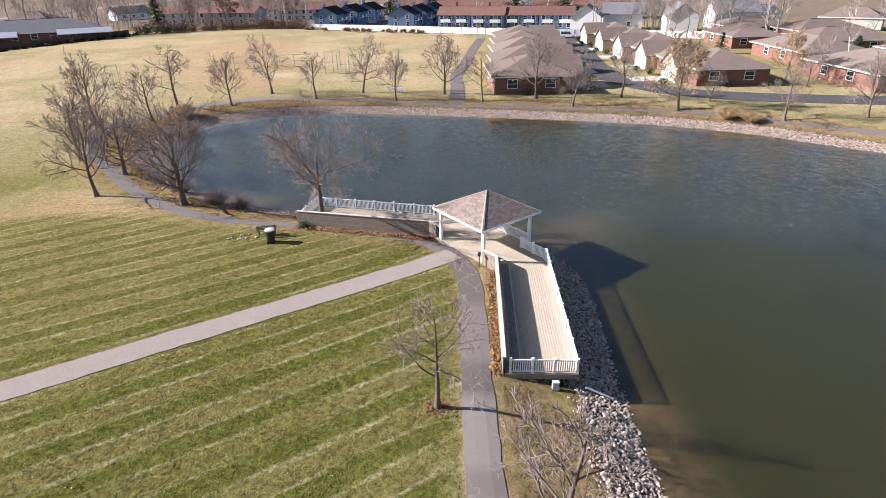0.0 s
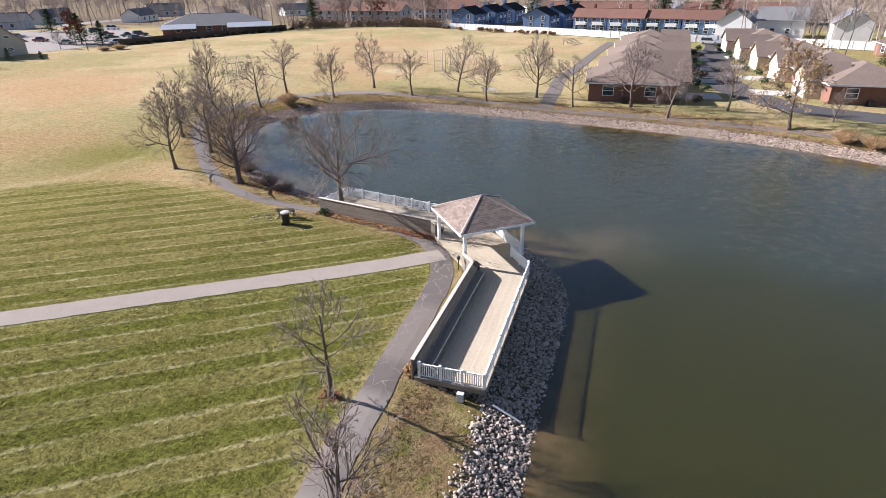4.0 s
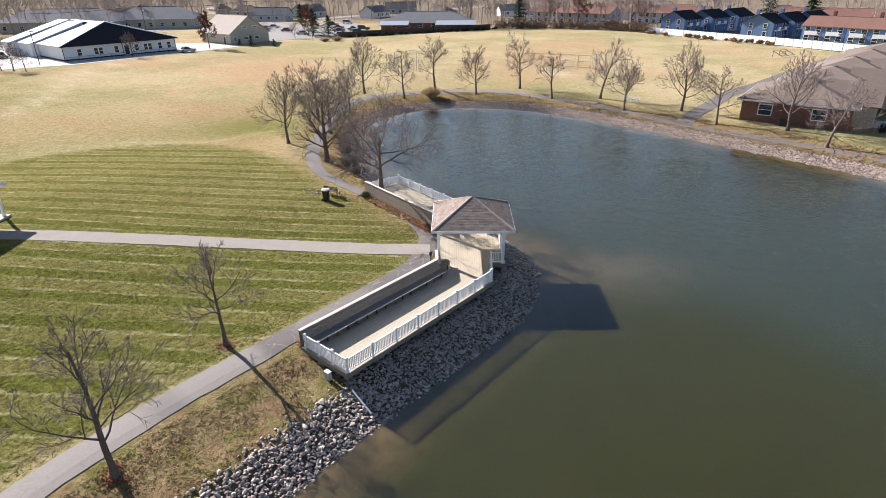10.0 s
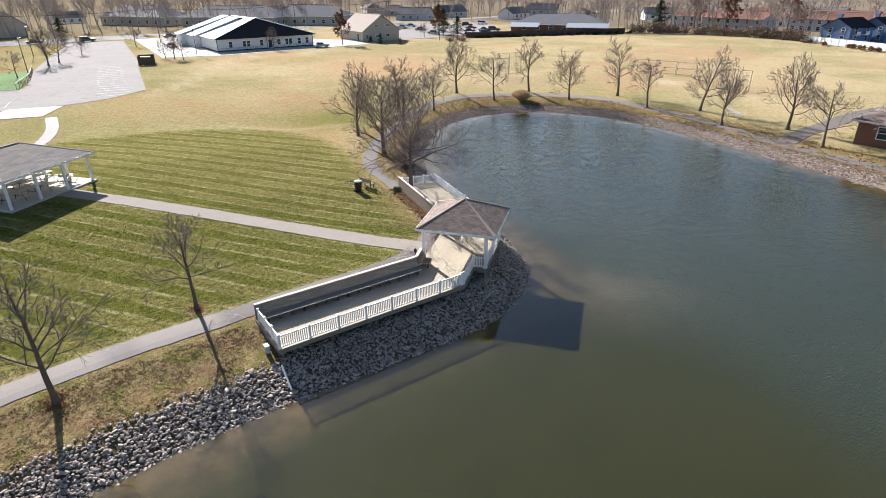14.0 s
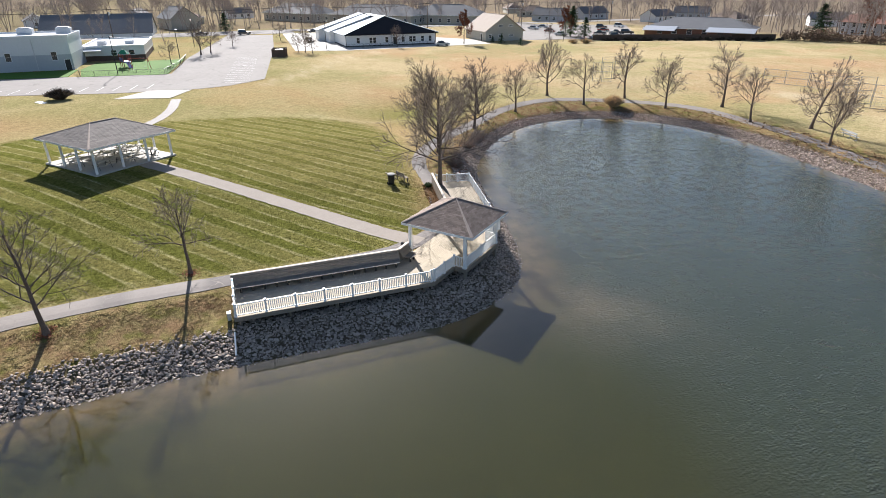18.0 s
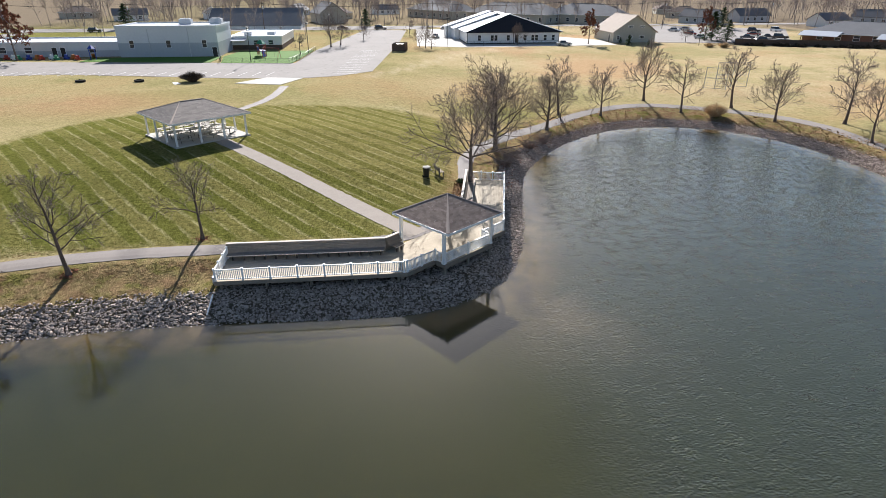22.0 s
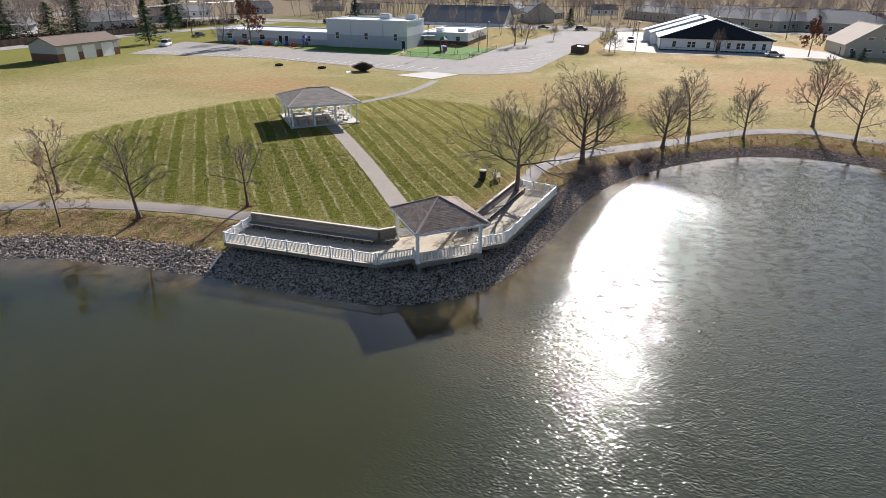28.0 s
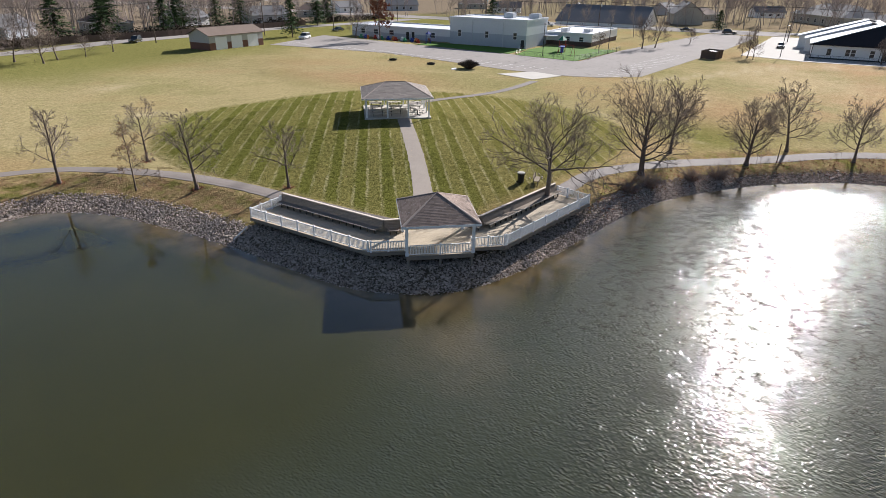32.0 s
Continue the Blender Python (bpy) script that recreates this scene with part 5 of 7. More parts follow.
for x, y, a, w, d in ((-56.5, 213, 80, 11, 8.6), (-51.0, 225, 80, 12, 8.6), (-46, 238, 80, 12, 8.6), (-29, 207, 80, 10, 9.4), (-24.5, 217, 80, 12, 8.4), (-20, 228, 80, 12, 8.4)):
    b = two_storey(x, y, a, w, d, "blue two-storey house with black gable roof", BLUE_SIDING, BLACK_ROOF)
    part("chimney", Shape().box(-3, 1.0, 4.6, -2.1, 1.9, 8.0), BLUE_SIDING, b)
    for sg in (-1, 1):
        part("balcony", Shape().box(-2 + sg * 2.2, -d / 2 - 1.3, 2.4, -0.2 + sg * 2.2, -d / 2, 2.55).box(-2 + sg * 2.2, -d / 2 - 1.3, 2.55, -0.2 + sg * 2.2, -d / 2 - 1.22, 3.4), WHITE, b)
for k in range(4):
    f = (k + 0.5) / 4
    x, y = -16 + 44 * f, 201 - 8.5 * f - (1.2 if k % 2 else 0)
    b = two_storey(x, y, -11, 10.9, 9.5, "blue row house with red-brown roof and white balconies", BLUE_SIDING, RED_ROOF, units=2, group="blue row houses")
    for sg in (-1, 1):
        part("balcony", Shape().box(sg * 2.7 - 1.6, -6.1, 2.3, sg * 2.7 + 1.6, -4.75, 2.45).box(sg * 2.7 - 1.6, -6.1, 2.45, sg * 2.7 + 1.6, -6.0, 3.3), WHITE, b)
    part("chimney", Shape().box(-0.35, 0.6, 4.6, 0.35, 1.3, 8.3), RED_ROOF, b)
for x, y, a, w in ((-108, 232, -6, 40), (-72, 246, -4, 30), (-90, 262, -6, 50), (-10, 250, -8, 46), (40, 240, -10, 40)):
    two_storey(x, y, a, w, 10, "long brown-roofed town houses among bare trees", MID_GREY, RED_ROOF, units=5, group="town houses")

# brick houses round the street
def brick_house(x, y, a, w, d, front="E", label="single-storey red brick house with brown hip roof", gab=True, z=1.7):
    wins = [(sd, t, 0.9, 1.5, 1.3) for sd in "SNW" for t in (-w * 0.27, w * 0.22)] + [("E", 1.5, 0.9, 1.4, 1.3)]
    b = building("brick_house", label, x, y, a, w, d, 2.8, "hip", 2.35, BRICK, BROWN_ROOF, 0.6, windows=wins, group="brick houses", z=z)
    if gab:     # a cream front gable with a garage door
        sg = 1 if front == "E" else -1
        X = sg * (w / 2)
        g = Shape()
        g.box(min(X, X + sg * 2.2), -3.2, -0.3, max(X, X + sg * 2.2), 3.2, 2.9)
        g.poly((X + sg * 2.2, -3.2, 2.9), (X + sg * 2.2, 3.2, 2.9), (X + sg * 2.2, 0, 5.0))
        part("front_gable", g, CREAM, b, "cream front gable")
        for q in (-1, 1):
            part("gable_roof", Shape().slab([(X + sg * 2.6, q * 3.7, 2.6), (X + sg * 2.6, 0, 5.1), (X - sg * 4, 0, 5.1), (X - sg * 4, q * 3.7, 2.6)], 0.14), BROWN_ROOF, b)
        part("garage_door", Shape().box(min(X + sg * 2.2, X + sg * 2.25), -2.3, 0, max(X + sg * 2.2, X + sg * 2.25), 2.3, 2.2), SIDING, b, "white garage door")
    part("air_unit", Shape().box(-w * 0.1, -d / 2 - 1.2, -0.1, -w * 0.1 + 0.8, -d / 2 - 0.4, 0.7), BLACK, b, "dark air conditioner")
    return b


for k in range(5):
    brick_house(2.4 + 1.0 * k, 91 + 14.2 * k, 3, 12.5, 13.6)
for k in range(5):
    brick_house(36.0 - 1.0 * k, 96.0 + 14.2 * k, 3, 12.0, 13.6, "W")
for x, y, a, w, d in ((61.5, 144.0, 3, 12, 15), (63.0, 117.0, 3, 13, 19), (60.5, 91.0, 5, 13, 18), (78, 132, 3, 19, 12), (84, 108, 3, 16, 14), (86, 154, 3, 18, 12), (98, 128, 10, 16, 12), (74, 168, 0, 17, 12)):
    brick_house(x, y, a, w, d, "W", gab=False)
for x, y, a, l in ((30, 181, 75, 11), (43, 190, -10, 12), (58, 180, 80, 12), (78, 190, 0, 14)):
    building("white_house", "white house with dark gable roof beyond the fence", x, y, a, l, 9, 4.8, "gable", 3.2, SIDING, GREY_ROOF, windows=[("S", -2, 1, 1.1, 1.3), ("S", 2, 1, 1.1, 1.3), ("E", 0, 3, 1, 1.2)], z=1.9)

# more roofs beyond, built once and repeated
proto = [building("far_house", "small house with a grey roof beyond the road", -300, -60, 15, 15, 9, 3.0, "gable", 2.6, SIDING, GREY_ROOF, group="far houses", windows=[("E", 0, 0.9, 1.2, 1.2)] + [("S", t, 0.9, 1.3, 1.2) for t in (-4, 0, 4)]),
         building("far_house", "small tan house with a brown roof beyond the road", -290, 150, 60, 16, 10, 3.0, "hip", 2.8, BEIGE_SIDING, BROWN_ROOF, group="far houses", windows=[("E", 0, 0.9, 1.2, 1.2)] + [("S", t, 0.9, 1.3, 1.2) for t in (-4, 0, 4)]),
         building("far_house", "small two-tone house with a dark roof beyond the road", -240, 175, 30, 17, 9, 3.2, "gable", 3.0, MID_GREY, GREY_ROOF, group="far houses", windows=[("E", 0, 0.9, 1.2, 1.2)] + [("S", t, 0.9, 1.3, 1.2) for t in (-4, 0, 4)])]
rng = random.Random(5)
for k, (x, y) in enumerate(((-285, -95), (-310, -130), (-262, -150), (-225, -160), (-190, -150), (-150, -140), (-120, -150), (-90, -150), (-330, -20), (-340, 30), (-290, 5), (-330, 100), (-320, 140), (-285, 190), (-250, 205),
                            (-215, 220), (-180, 230), (-230, 255), (-160, 265), (-330, 200), (-130, 255), (90, 200), (110, 180), (120, 150), (20, 280), (-40, 285), (-100, 300), (60, 260), (-360, 70), (-60, -150))):
    copy_thing(proto[k % 3], pose(x, y, FLAT, 0, 0, rng.uniform(0, 180)))

# ---- fences ----
def board_fence(name, pts, h, mat, label, step=2.4, z=2.0):
    f = thing(name, pose(0, 0, 0), label, "fence")
    for a, b in zip(pts[:-1], pts[1:]):
        a, b = Vector(a), Vector(b)
        n = max(1, int((b - a).length / step))
        for i in range(n):
            p, q = a + (b - a) * (i / n), a + (b - a) * ((i + 1) / n)
            za = z if z is not None else ground_z(*p)
            part("post", Shape().box(p.x - 0.08, p.y - 0.08, za - 0.3, p.x + 0.08, p.y + 0.08, za + h + 0.08), mat, f)
            d = (q - p).normalized() * 0.09
            part("panel", Shape().beam((p.x + d.x, p.y + d.y, za + h), (q.x - d.x, q.y - d.y, za + h), 0.05, h - 0.06), mat, f)
    return f


board_fence("white_fence", [(-64, 203.5), (-41, 194.3), (-21, 186), (-4, 177.5), (13.5, 170.5), (32, 167), (55, 157), (78, 147)], 1.9, WHITE, "long white vinyl privacy fence along the field edge", z=1.85)
board_fence("dark_fence", [(-141, 132), (-134.5, 151), (-127, 167.5), (-119, 188)], 1.8, RUST, "dark weathered board fence beside the restaurant", z=2.1)
board_fence("dark_fence", [(-36, -128), (-60, -122), (-90, -118), (-150, -118)], 1.8, RUST, "dark weathered board fence along the side street", z=2.1)
enc = board_fence("bin_enclosure", [(-132.5, 28.3), (-132, 31.6), (-137, 32.6), (-137.6, 29.3), (-132.5, 28.3)], 1.9, RUST, "brown board enclosure round the bins beside the lot", z=FLAT)
part("bin", Shape().box(-136.8, 29.6, FLAT, -133.2, 31.5, FLAT + 1.6), GREY_PAINT, enc, "grey steel bins")

# driveways and small shrubs along the street
for k in range(5):
    y = 91 + 14.2 * k
    ribbon("driveway", [(10.6 + k, y), (14.0 + 0.9 * k, y + 0.3), (16.2 + 0.9 * k, y + 0.5)], 4.6, PALE_CONCRETE, "pale concrete driveway up to a garage door", 0.05, "driveway", smooth_n=0)
    y = 96.0 + 14.2 * k
    ribbon("driveway", [(27.6 - 1.0 * k, y), (22.4 + 0.4 * k, y + 0.3), (21.2 + 0.5 * k, y + 0.3)], 4.6, PALE_CONCRETE, "pale concrete driveway up to a garage door", 0.05, "driveway", smooth_n=0)


# ---- riprap round the pond ----
ICO = [(0, 0, -1), (0.7236, -0.5257, -0.4472), (-0.2764, -0.8507, -0.4472), (-0.8944, 0, -0.4472), (-0.2764, 0.8507, -0.4472), (0.7236, 0.5257, -0.4472), (0.2764, -0.8507, 0.4472), (-0.7236, -0.5257, 0.4472),
       (-0.7236, 0.5257, 0.4472), (0.2764, 0.8507, 0.4472), (0.8944, 0, 0.4472), (0, 0, 1)]
ICO_F = [(0, 1, 2), (1, 0, 5), (0, 2, 3), (0, 3, 4), (0, 4, 5), (1, 5, 10), (2, 1, 6), (3, 2, 7), (4, 3, 8), (5, 4, 9), (1, 10, 6), (2, 6, 7), (3, 7, 8), (4, 8, 9), (5, 9, 10), (6, 10, 11), (7, 6, 11), (8, 7, 11), (9, 8, 11), (10, 9, 11)]


def shore_spots(density, keep, lo, hi, seed):
    """Scattered spots on the bank: x, y between the distances lo and hi from the water's edge."""
    r = np.random.RandomState(seed)
    x0, y0, x1, y1 = -60, -16, 46, 90
    n = int((x1 - x0) * (y1 - y0) * density)
    q = np.column_stack([r.uniform(x0, x1, n), r.uniform(y0, y1, n)])
    q = q[keep(q)]
    d = inside_distance(SHORE_LINE, q)
    edge = bank_width(q[:, 0], q[:, 1]) * hi + r.normal(0, 0.22, len(q))
    return q[(d > lo) & (d < edge)]


def stones(q, size, seed, sink=0.36, flat=0.54):
    """Vertices and faces of angular stones lying at q."""
    r = np.random.RandomState(seed)
    n = len(q)
    base = np.array(ICO)[None] * (1 + r.normal(0, 0.17, (n, 12, 1)))
    sc = size * np.exp(r.normal(0, 0.32, (n, 1, 1))) * np.concatenate([r.uniform(0.8, 1.35, (n, 1, 1)), r.uniform(0.7, 1.1, (n, 1, 1)), r.uniform(flat - 0.15, flat + 0.25, (n, 1, 1))], 2)
    v = base * sc
    a, b = r.uniform(0, 6.28, n), r.normal(0, 0.45, n)
    y, z = v[:, :, 1] * np.cos(b)[:, None] - v[:, :, 2] * np.sin(b)[:, None], v[:, :, 1] * np.sin(b)[:, None] + v[:, :, 2] * np.cos(b)[:, None]
    x = v[:, :, 0]
    X, Y = x * np.cos(a)[:, None] - y * np.sin(a)[:, None], x * np.sin(a)[:, None] + y * np.cos(a)[:, None]
    h = height(q)
    v = np.stack([X + q[:, 0:1], Y + q[:, 1:2], z + (h + size * (0.5 - sink) + r.uniform(0, 0.5, n) * size)[:, None]], 2)
    f = (np.array(ICO_F)[None] + 12 * np.arange(n)[:, None, None]).reshape(-1, 3)
    return v, f


def stone_field(name, q, size, seed, mat, label):
    v, f = stones(q, size, seed)
    me = bpy.data.meshes.new(name)
    me.from_pydata(v.reshape(-1, 3).tolist(), [], f.tolist())
    me.materials.append(mat)
    return tagged(new(name, me), label, "stones", kind="stuff")


NEAR = lambda q: (q[:, 1] < 46) & (q[:, 0] > -40)
near = shore_spots(96, NEAR, -0.35, 1.0, 3)
dd = inside_distance(SHORE_LINE, near)
south = (near[:, 1] > 3.5) & (near[:, 1] < 12.6) & (near[:, 0] < 2)
pick = np.where(south)[0][::4][:290]
rest = np.setdiff1d(np.arange(len(near)), pick)
wall_side = shore_spots(80, lambda q: (q[:, 0] > -7) & (q[:, 0] < 1) & (q[:, 1] > 13.2) & (q[:, 1] < 34), 2.2, 2.2, 9)
stone_field("riprap", np.vstack([near[rest], wall_side]), 0.064, 4, STONE, "angular grey and tan riprap stones along the near bank")
bank = thing("riprap_bank", pose(0, 0, 0), "loose pale angular boulders on the bank below the deck corner", "stones")
pv, pf = stones(near[pick], 0.078, 8)
for k in range(len(pick)):
    c = pv[k].mean(0)
    me = bpy.data.meshes.new("stone")
    me.from_pydata((pv[k] - c).tolist(), [], ICO_F)
    me.materials.append(SUNLIT_STONE)
    o = part("stone", me, SUNLIT_STONE, bank)
    o.location = c
far = shore_spots(52, lambda q: ~NEAR(q), -0.4, 0.6, 5)
west = (far[:, 0] < -25) & (far[:, 1] < 72)
stone_field("riprap", far[west], 0.075, 6, RED_STONE, "reddish brown riprap stones and leaves on the west bank")
stone_field("riprap", far[~west], 0.08, 7, FAR_STONE, "pale riprap stones along the far bank")

# ---- leaf litter, shrubs and grasses ----
def litter(name, q, size, seed, mat, label, lift=0.05):
    r = np.random.RandomState(seed)
    n = len(q)
    z = height(q) + r.uniform(0.01, lift, n)
    a = r.uniform(0, 6.28, n)
    s = size * r.uniform(0.6, 1.4, n)
    c = np.column_stack([q, z])
    u = np.column_stack([np.cos(a) * s, np.sin(a) * s, r.normal(0, 0.4, n) * s])
    w = np.column_stack([-np.sin(a) * s * 0.6, np.cos(a) * s * 0.6, r.normal(0, 0.3, n) * s])
    v = np.stack([c - u, c + w, c + u, c - w], 1).reshape(-1, 3)
    me = bpy.data.meshes.new(name)
    me.from_pydata(v.tolist(), [], np.arange(4 * n).reshape(-1, 4).tolist())
    me.materials.append(mat)
    return tagged(new(name, me), label, "leaves", kind="stuff")


def local_points(a, b, out0, out1, n, seed, s):
    r = np.random.RandomState(seed)
    t, o = r.uniform(0, 1, n), out0 + (out1 - out0) * np.abs(r.normal(0, 0.42, n)).clip(0, 1)
    ps = [G @ Vector((*flip(a + (b - a) * float(tt) + inward * float(oo), s), 0)) for tt, oo in zip(t, o)]
    return np.array([(p.x, p.y) for p in ps])


litter("fallen_leaves", local_points(L1, B1, 0.1, 1.1, 5200, 1, -1), 0.075, 2, DRY_LEAF, "drift of brown fallen leaves against the deck wall", 0.14)
litter("fallen_leaves", local_points(L1, B1, 0.1, 0.7, 2600, 3, 1), 0.07, 4, DRY_LEAF, "brown leaves between the path and the deck wall", 0.12)
q = np.random.RandomState(6).normal((-12.0, 29.9), (1.1, 0.5), (900, 2))
litter("fallen_leaves", q, 0.08, 7, RUST_LEAF, "rust-brown leaf heap at the gazebo step", 0.16)
wl = shore_spots(9, lambda q: (q[:, 0] < -22) & (q[:, 1] < 75), 0.2, 1.7, 11)
litter("fallen_leaves", wl, 0.1, 12, RUST_LEAF, "rust-brown fallen leaves on the west bank", 0.1)
bl = shore_spots(16, lambda q: (q[:, 1] > 62) & (q[:, 0] > -48), 2.4, 1.5, 13)
litter("fallen_leaves", bl, 0.11, 14, DRY_LEAF, "tan leaves on the far bank above the stones", 0.08)


def bush(seed, r, h, n, thick=0.012):
    rng = random.Random(seed)
    s = Shape()
    for _ in range(n):
        a, t = rng.random() * 6.28, rng.random() ** 0.6
        p = Vector((math.cos(a) * r * 0.3 * t, math.sin(a) * r * 0.3 * t, 0))
        d = Vector((math.cos(a) * t * r, math.sin(a) * t * r, h * (1.15 - 0.5 * t) * rng.uniform(0.6, 1.05)))
        m = p + d * 0.5 + Vector((rng.gauss(0, 0.1), rng.gauss(0, 0.1), 0.1 * h))
        s.tube([p, m, p + d + Vector((rng.gauss(0, 0.08), rng.gauss(0, 0.08), 0))], [thick, thick * 0.8, thick * 0.4], 3, cap=False)
    return s


def clump(seed, r, h, n, size):
    """Uneven clump of small leaves."""
    rng = random.Random(seed)
    s = Shape()
    for _ in range(n):
        v = Vector((rng.gauss(0, 1), rng.gauss(0, 1), rng.gauss(0, 1))).normalized() * (rng.random() ** 0.4)
        v *= 1 + 0.22 * math.sin(5 * math.atan2(v.y, v.x) + seed) * math.cos(3 * v.z)
        c = Vector((v.x * r, v.y * r, h / 2 + v.z * h / 2))
        a = Vector((rng.gauss(0, 1), rng.gauss(0, 1), rng.gauss(0, 1))).normalized() * size
        b = a.cross(Vector((rng.gauss(0, 1), rng.gauss(0, 1), 1))).normalized() * size * 0.7
        s.poly(c - a, c + b, c + a, c - b)
    return s


pg = thing("ornamental_grass", pose(-49.8, 73.6, ground_z(-49.8, 73.6)), "straw-coloured clump of ornamental grass at the water's edge", "grass")
part("blades", bush(3, 1.5, 1.9, 1300, 0.014), STRAW, pg)
part("plumes", clump(4, 1.4, 1.7, 900, 0.1), STRAW, pg)
for x, y, k in ((-134.6, 120.4, 0.8), (-133, 124, 0.95)):
    copy_thing(pg, pose(x, y, FLAT, 0, 0, x * 9) @ Matrix.Diagonal((k * 1.2, k * 1.2, k * 0.8, 1)))["label"] = "straw-coloured clump of ornamental grass at the edge of the lot"
for k, (x, y, r, h) in enumerate(((27.5, 69.4, 1.6, 1.8), (30, 67.6, 1.4, 1.5))):
    g = thing("dry_shrub", pose(x, y, ground_z(x, y)), "tan dry shrub by the far path", "shrub", "dry shrubs")
    part("brush", bush(20 + k, r, h, 420, 0.014), STRAW, g)
    part("leaves", clump(24 + k, r * 0.9, h * 0.9, 800, 0.08), DRY_LEAF, g)
for k, (x, y, r, h) in enumerate(((-31.2, 38.6, 1.5, 1.6), (-28.6, 37.4, 1.2, 1.3), (-36, 42, 1.3, 1.5), (-38.5, 44.3, 1.5, 1.7))):
    g = thing("bank_brush", pose(x, y, ground_z(x, y)), "leafless tangle of brush on the west bank", "shrub", "bank brush")
    part("brush", bush(30 + k, r, h, 260, 0.012), TWIG, g)
    part("leaves", clump(35 + k, r * 0.8, h * 0.5, 160, 0.06), RUST_LEAF, g)
ev = G @ Vector((*flip(L1 + along * 0.8 + inward * 0.55, -1), 0))
g = thing("evergreen_shrub", pose(ev.x, ev.y, ground_z(ev.x, ev.y)), "small dark evergreen shrub at the end of the deck wall", "shrub")
part("foliage", clump(41, 0.42, 0.5, 500, 0.06), PINE, g)

# ---- things by the path ----
def bin_and_bench():
    b = thing("litter_bin", pose(-22.9, 28.35, ground_z(-22.9, 28.35)), "black wheeled litter bin with pale lid beside the path", "bin")
    s = Shape()
    for z0, z1, r0, r1 in ((0.05, 0.9, 0.28, 0.34), (0.9, 0.96, 0.37, 0.37)):
        s.tube([(0, 0, z0), (0, 0, z1)], [r0, r1], 14)
    part("body", s, BLACK, b)
    part("lid", Shape().tube([(0, 0, 0.96), (0, 0, 1.04), (0, 0, 1.1)], [0.38, 0.36, 0.15], 14), PALE_CONCRETE, b, "pale domed lid")
    for sg in (-1, 1):
        part("wheel", Shape().tube([(sg * 0.16 - 0.03, -0.3, 0.1), (sg * 0.16 + 0.03, -0.3, 0.1)], [0.1, 0.1], 10), RUBBER, b)
    e = thing("park_bench", pose(-23.6, 29.7, ground_z(-23.6, 29.7), 0, 0, 195), "weathered wood park bench with back beside the path", "bench")
    for k in range(4):
        part("seat_slat", Shape().box(-0.75, -0.24 + 0.115 * k, 0.42, 0.75, -0.14 + 0.115 * k, 0.455), WALLBOARD, e)
    for k in range(3):
        part("back_slat", Shape().box(-0.75, 0.24 + 0.03 * k, 0.52 + 0.13 * k, 0.75, 0.27 + 0.03 * k, 0.62 + 0.13 * k), WALLBOARD, e)
    for sg in (-1, 1):
        part("leg_frame", Shape().box(sg * 0.6 - 0.04, -0.22, 0, sg * 0.6 + 0.04, -0.14, 0.42).box(sg * 0.6 - 0.04, 0.18, 0, sg * 0.6 + 0.04, 0.25, 0.9), TIMBER, e)


bin_and_bench()
q = np.random.RandomState(9).normal((-25.4, 29.0), (0.6, 0.4), (11, 2))
sv, sf = stones(q, 0.12, 31)
rk = thing("border_stones", pose(0, 0, 0), "few brown boulders beside the bench", "stones")
for k in range(len(q)):
    c = sv[k].mean(0)
    me = bpy.data.meshes.new("boulder")
    me.from_pydata((sv[k] - c).tolist(), [], ICO_F)
    me.materials.append(SUNLIT_STONE)
    part("boulder", me, SUNLIT_STONE, rk).location = c
eb = thing("meter_box", pose(-4.15, 12.85, ground_z(-4.15, 12.85)), "grey electrical box on a short post below the deck rail", "box")
part("post", Shape().box(-0.06, -0.06, -0.2, 0.06, 0.06, 0.3), STEEL, eb)
part("cabinet", Shape().box(-0.16, -0.11, 0.0, 0.16, 0.1, 0.46).box(-0.175, -0.125, 0.46, 0.175, 0.115, 0.485), GREY_PAINT, eb, "pale grey cabinet")
part("door", Shape().box(-0.135, -0.125, 0.04, 0.135, -0.112, 0.43), GREY_PAINT, eb)
pp = thing("drain_pipe", pose(0, 0, 0), "white plastic drain pipe lying on the riprap", "pipe")
part("pipe", Shape().tube([(-2.6, 13.05, 1.05), (-1.2, 12.95, 0.42)], [0.05, 0.05], 10), WHITE, pp)
ww = G @ Vector((-2.85, -2.6, 0))
ped = thing("path_light", pose(ww.x, ww.y, ground_z(ww.x, ww.y)), "short dark lantern post at the gazebo step", "lamp")
part("post", Shape().tube([(0, 0, 0), (0, 0, 0.8)], [0.04, 0.035], 8), BLACK, ped)
part("head", Shape().tube([(0, 0, 0.8), (0, 0, 0.98), (0, 0, 1.08)], [0.09, 0.13, 0.04], 8), BLACK, ped)
sp = thing("sign_post", pose(-47.5, 49.3, ground_z(-47.5, 49.3)), "short leaning sign post on the bank", "post")
part("post", Shape().tube([(0, 0, -0.2), (0.05, 0, 1.9)], [0.05, 0.05], 6), POLEWOOD, sp)

# ---- field: backstops, bleachers, brush pile, tyre ----
def chain_panel(s, a, b, z0, z1, step=0.45):
    a, b = Vector(a), Vector(b)
    n = max(2, int((b - a).length / step))
    for i in range(n + 1):
        p = a + (b - a) * (i / n)
        s.tube([(p.x, p.y, z0), (p.x, p.y, z1)], [0.009] * 2, 3, cap=False)
    for k in range(int((z1 - z0) / step)):
        z = z0 + k * step
        s.tube([(a.x, a.y, z), (b.x, b.y, z)], [0.009] * 2, 3, cap=False)


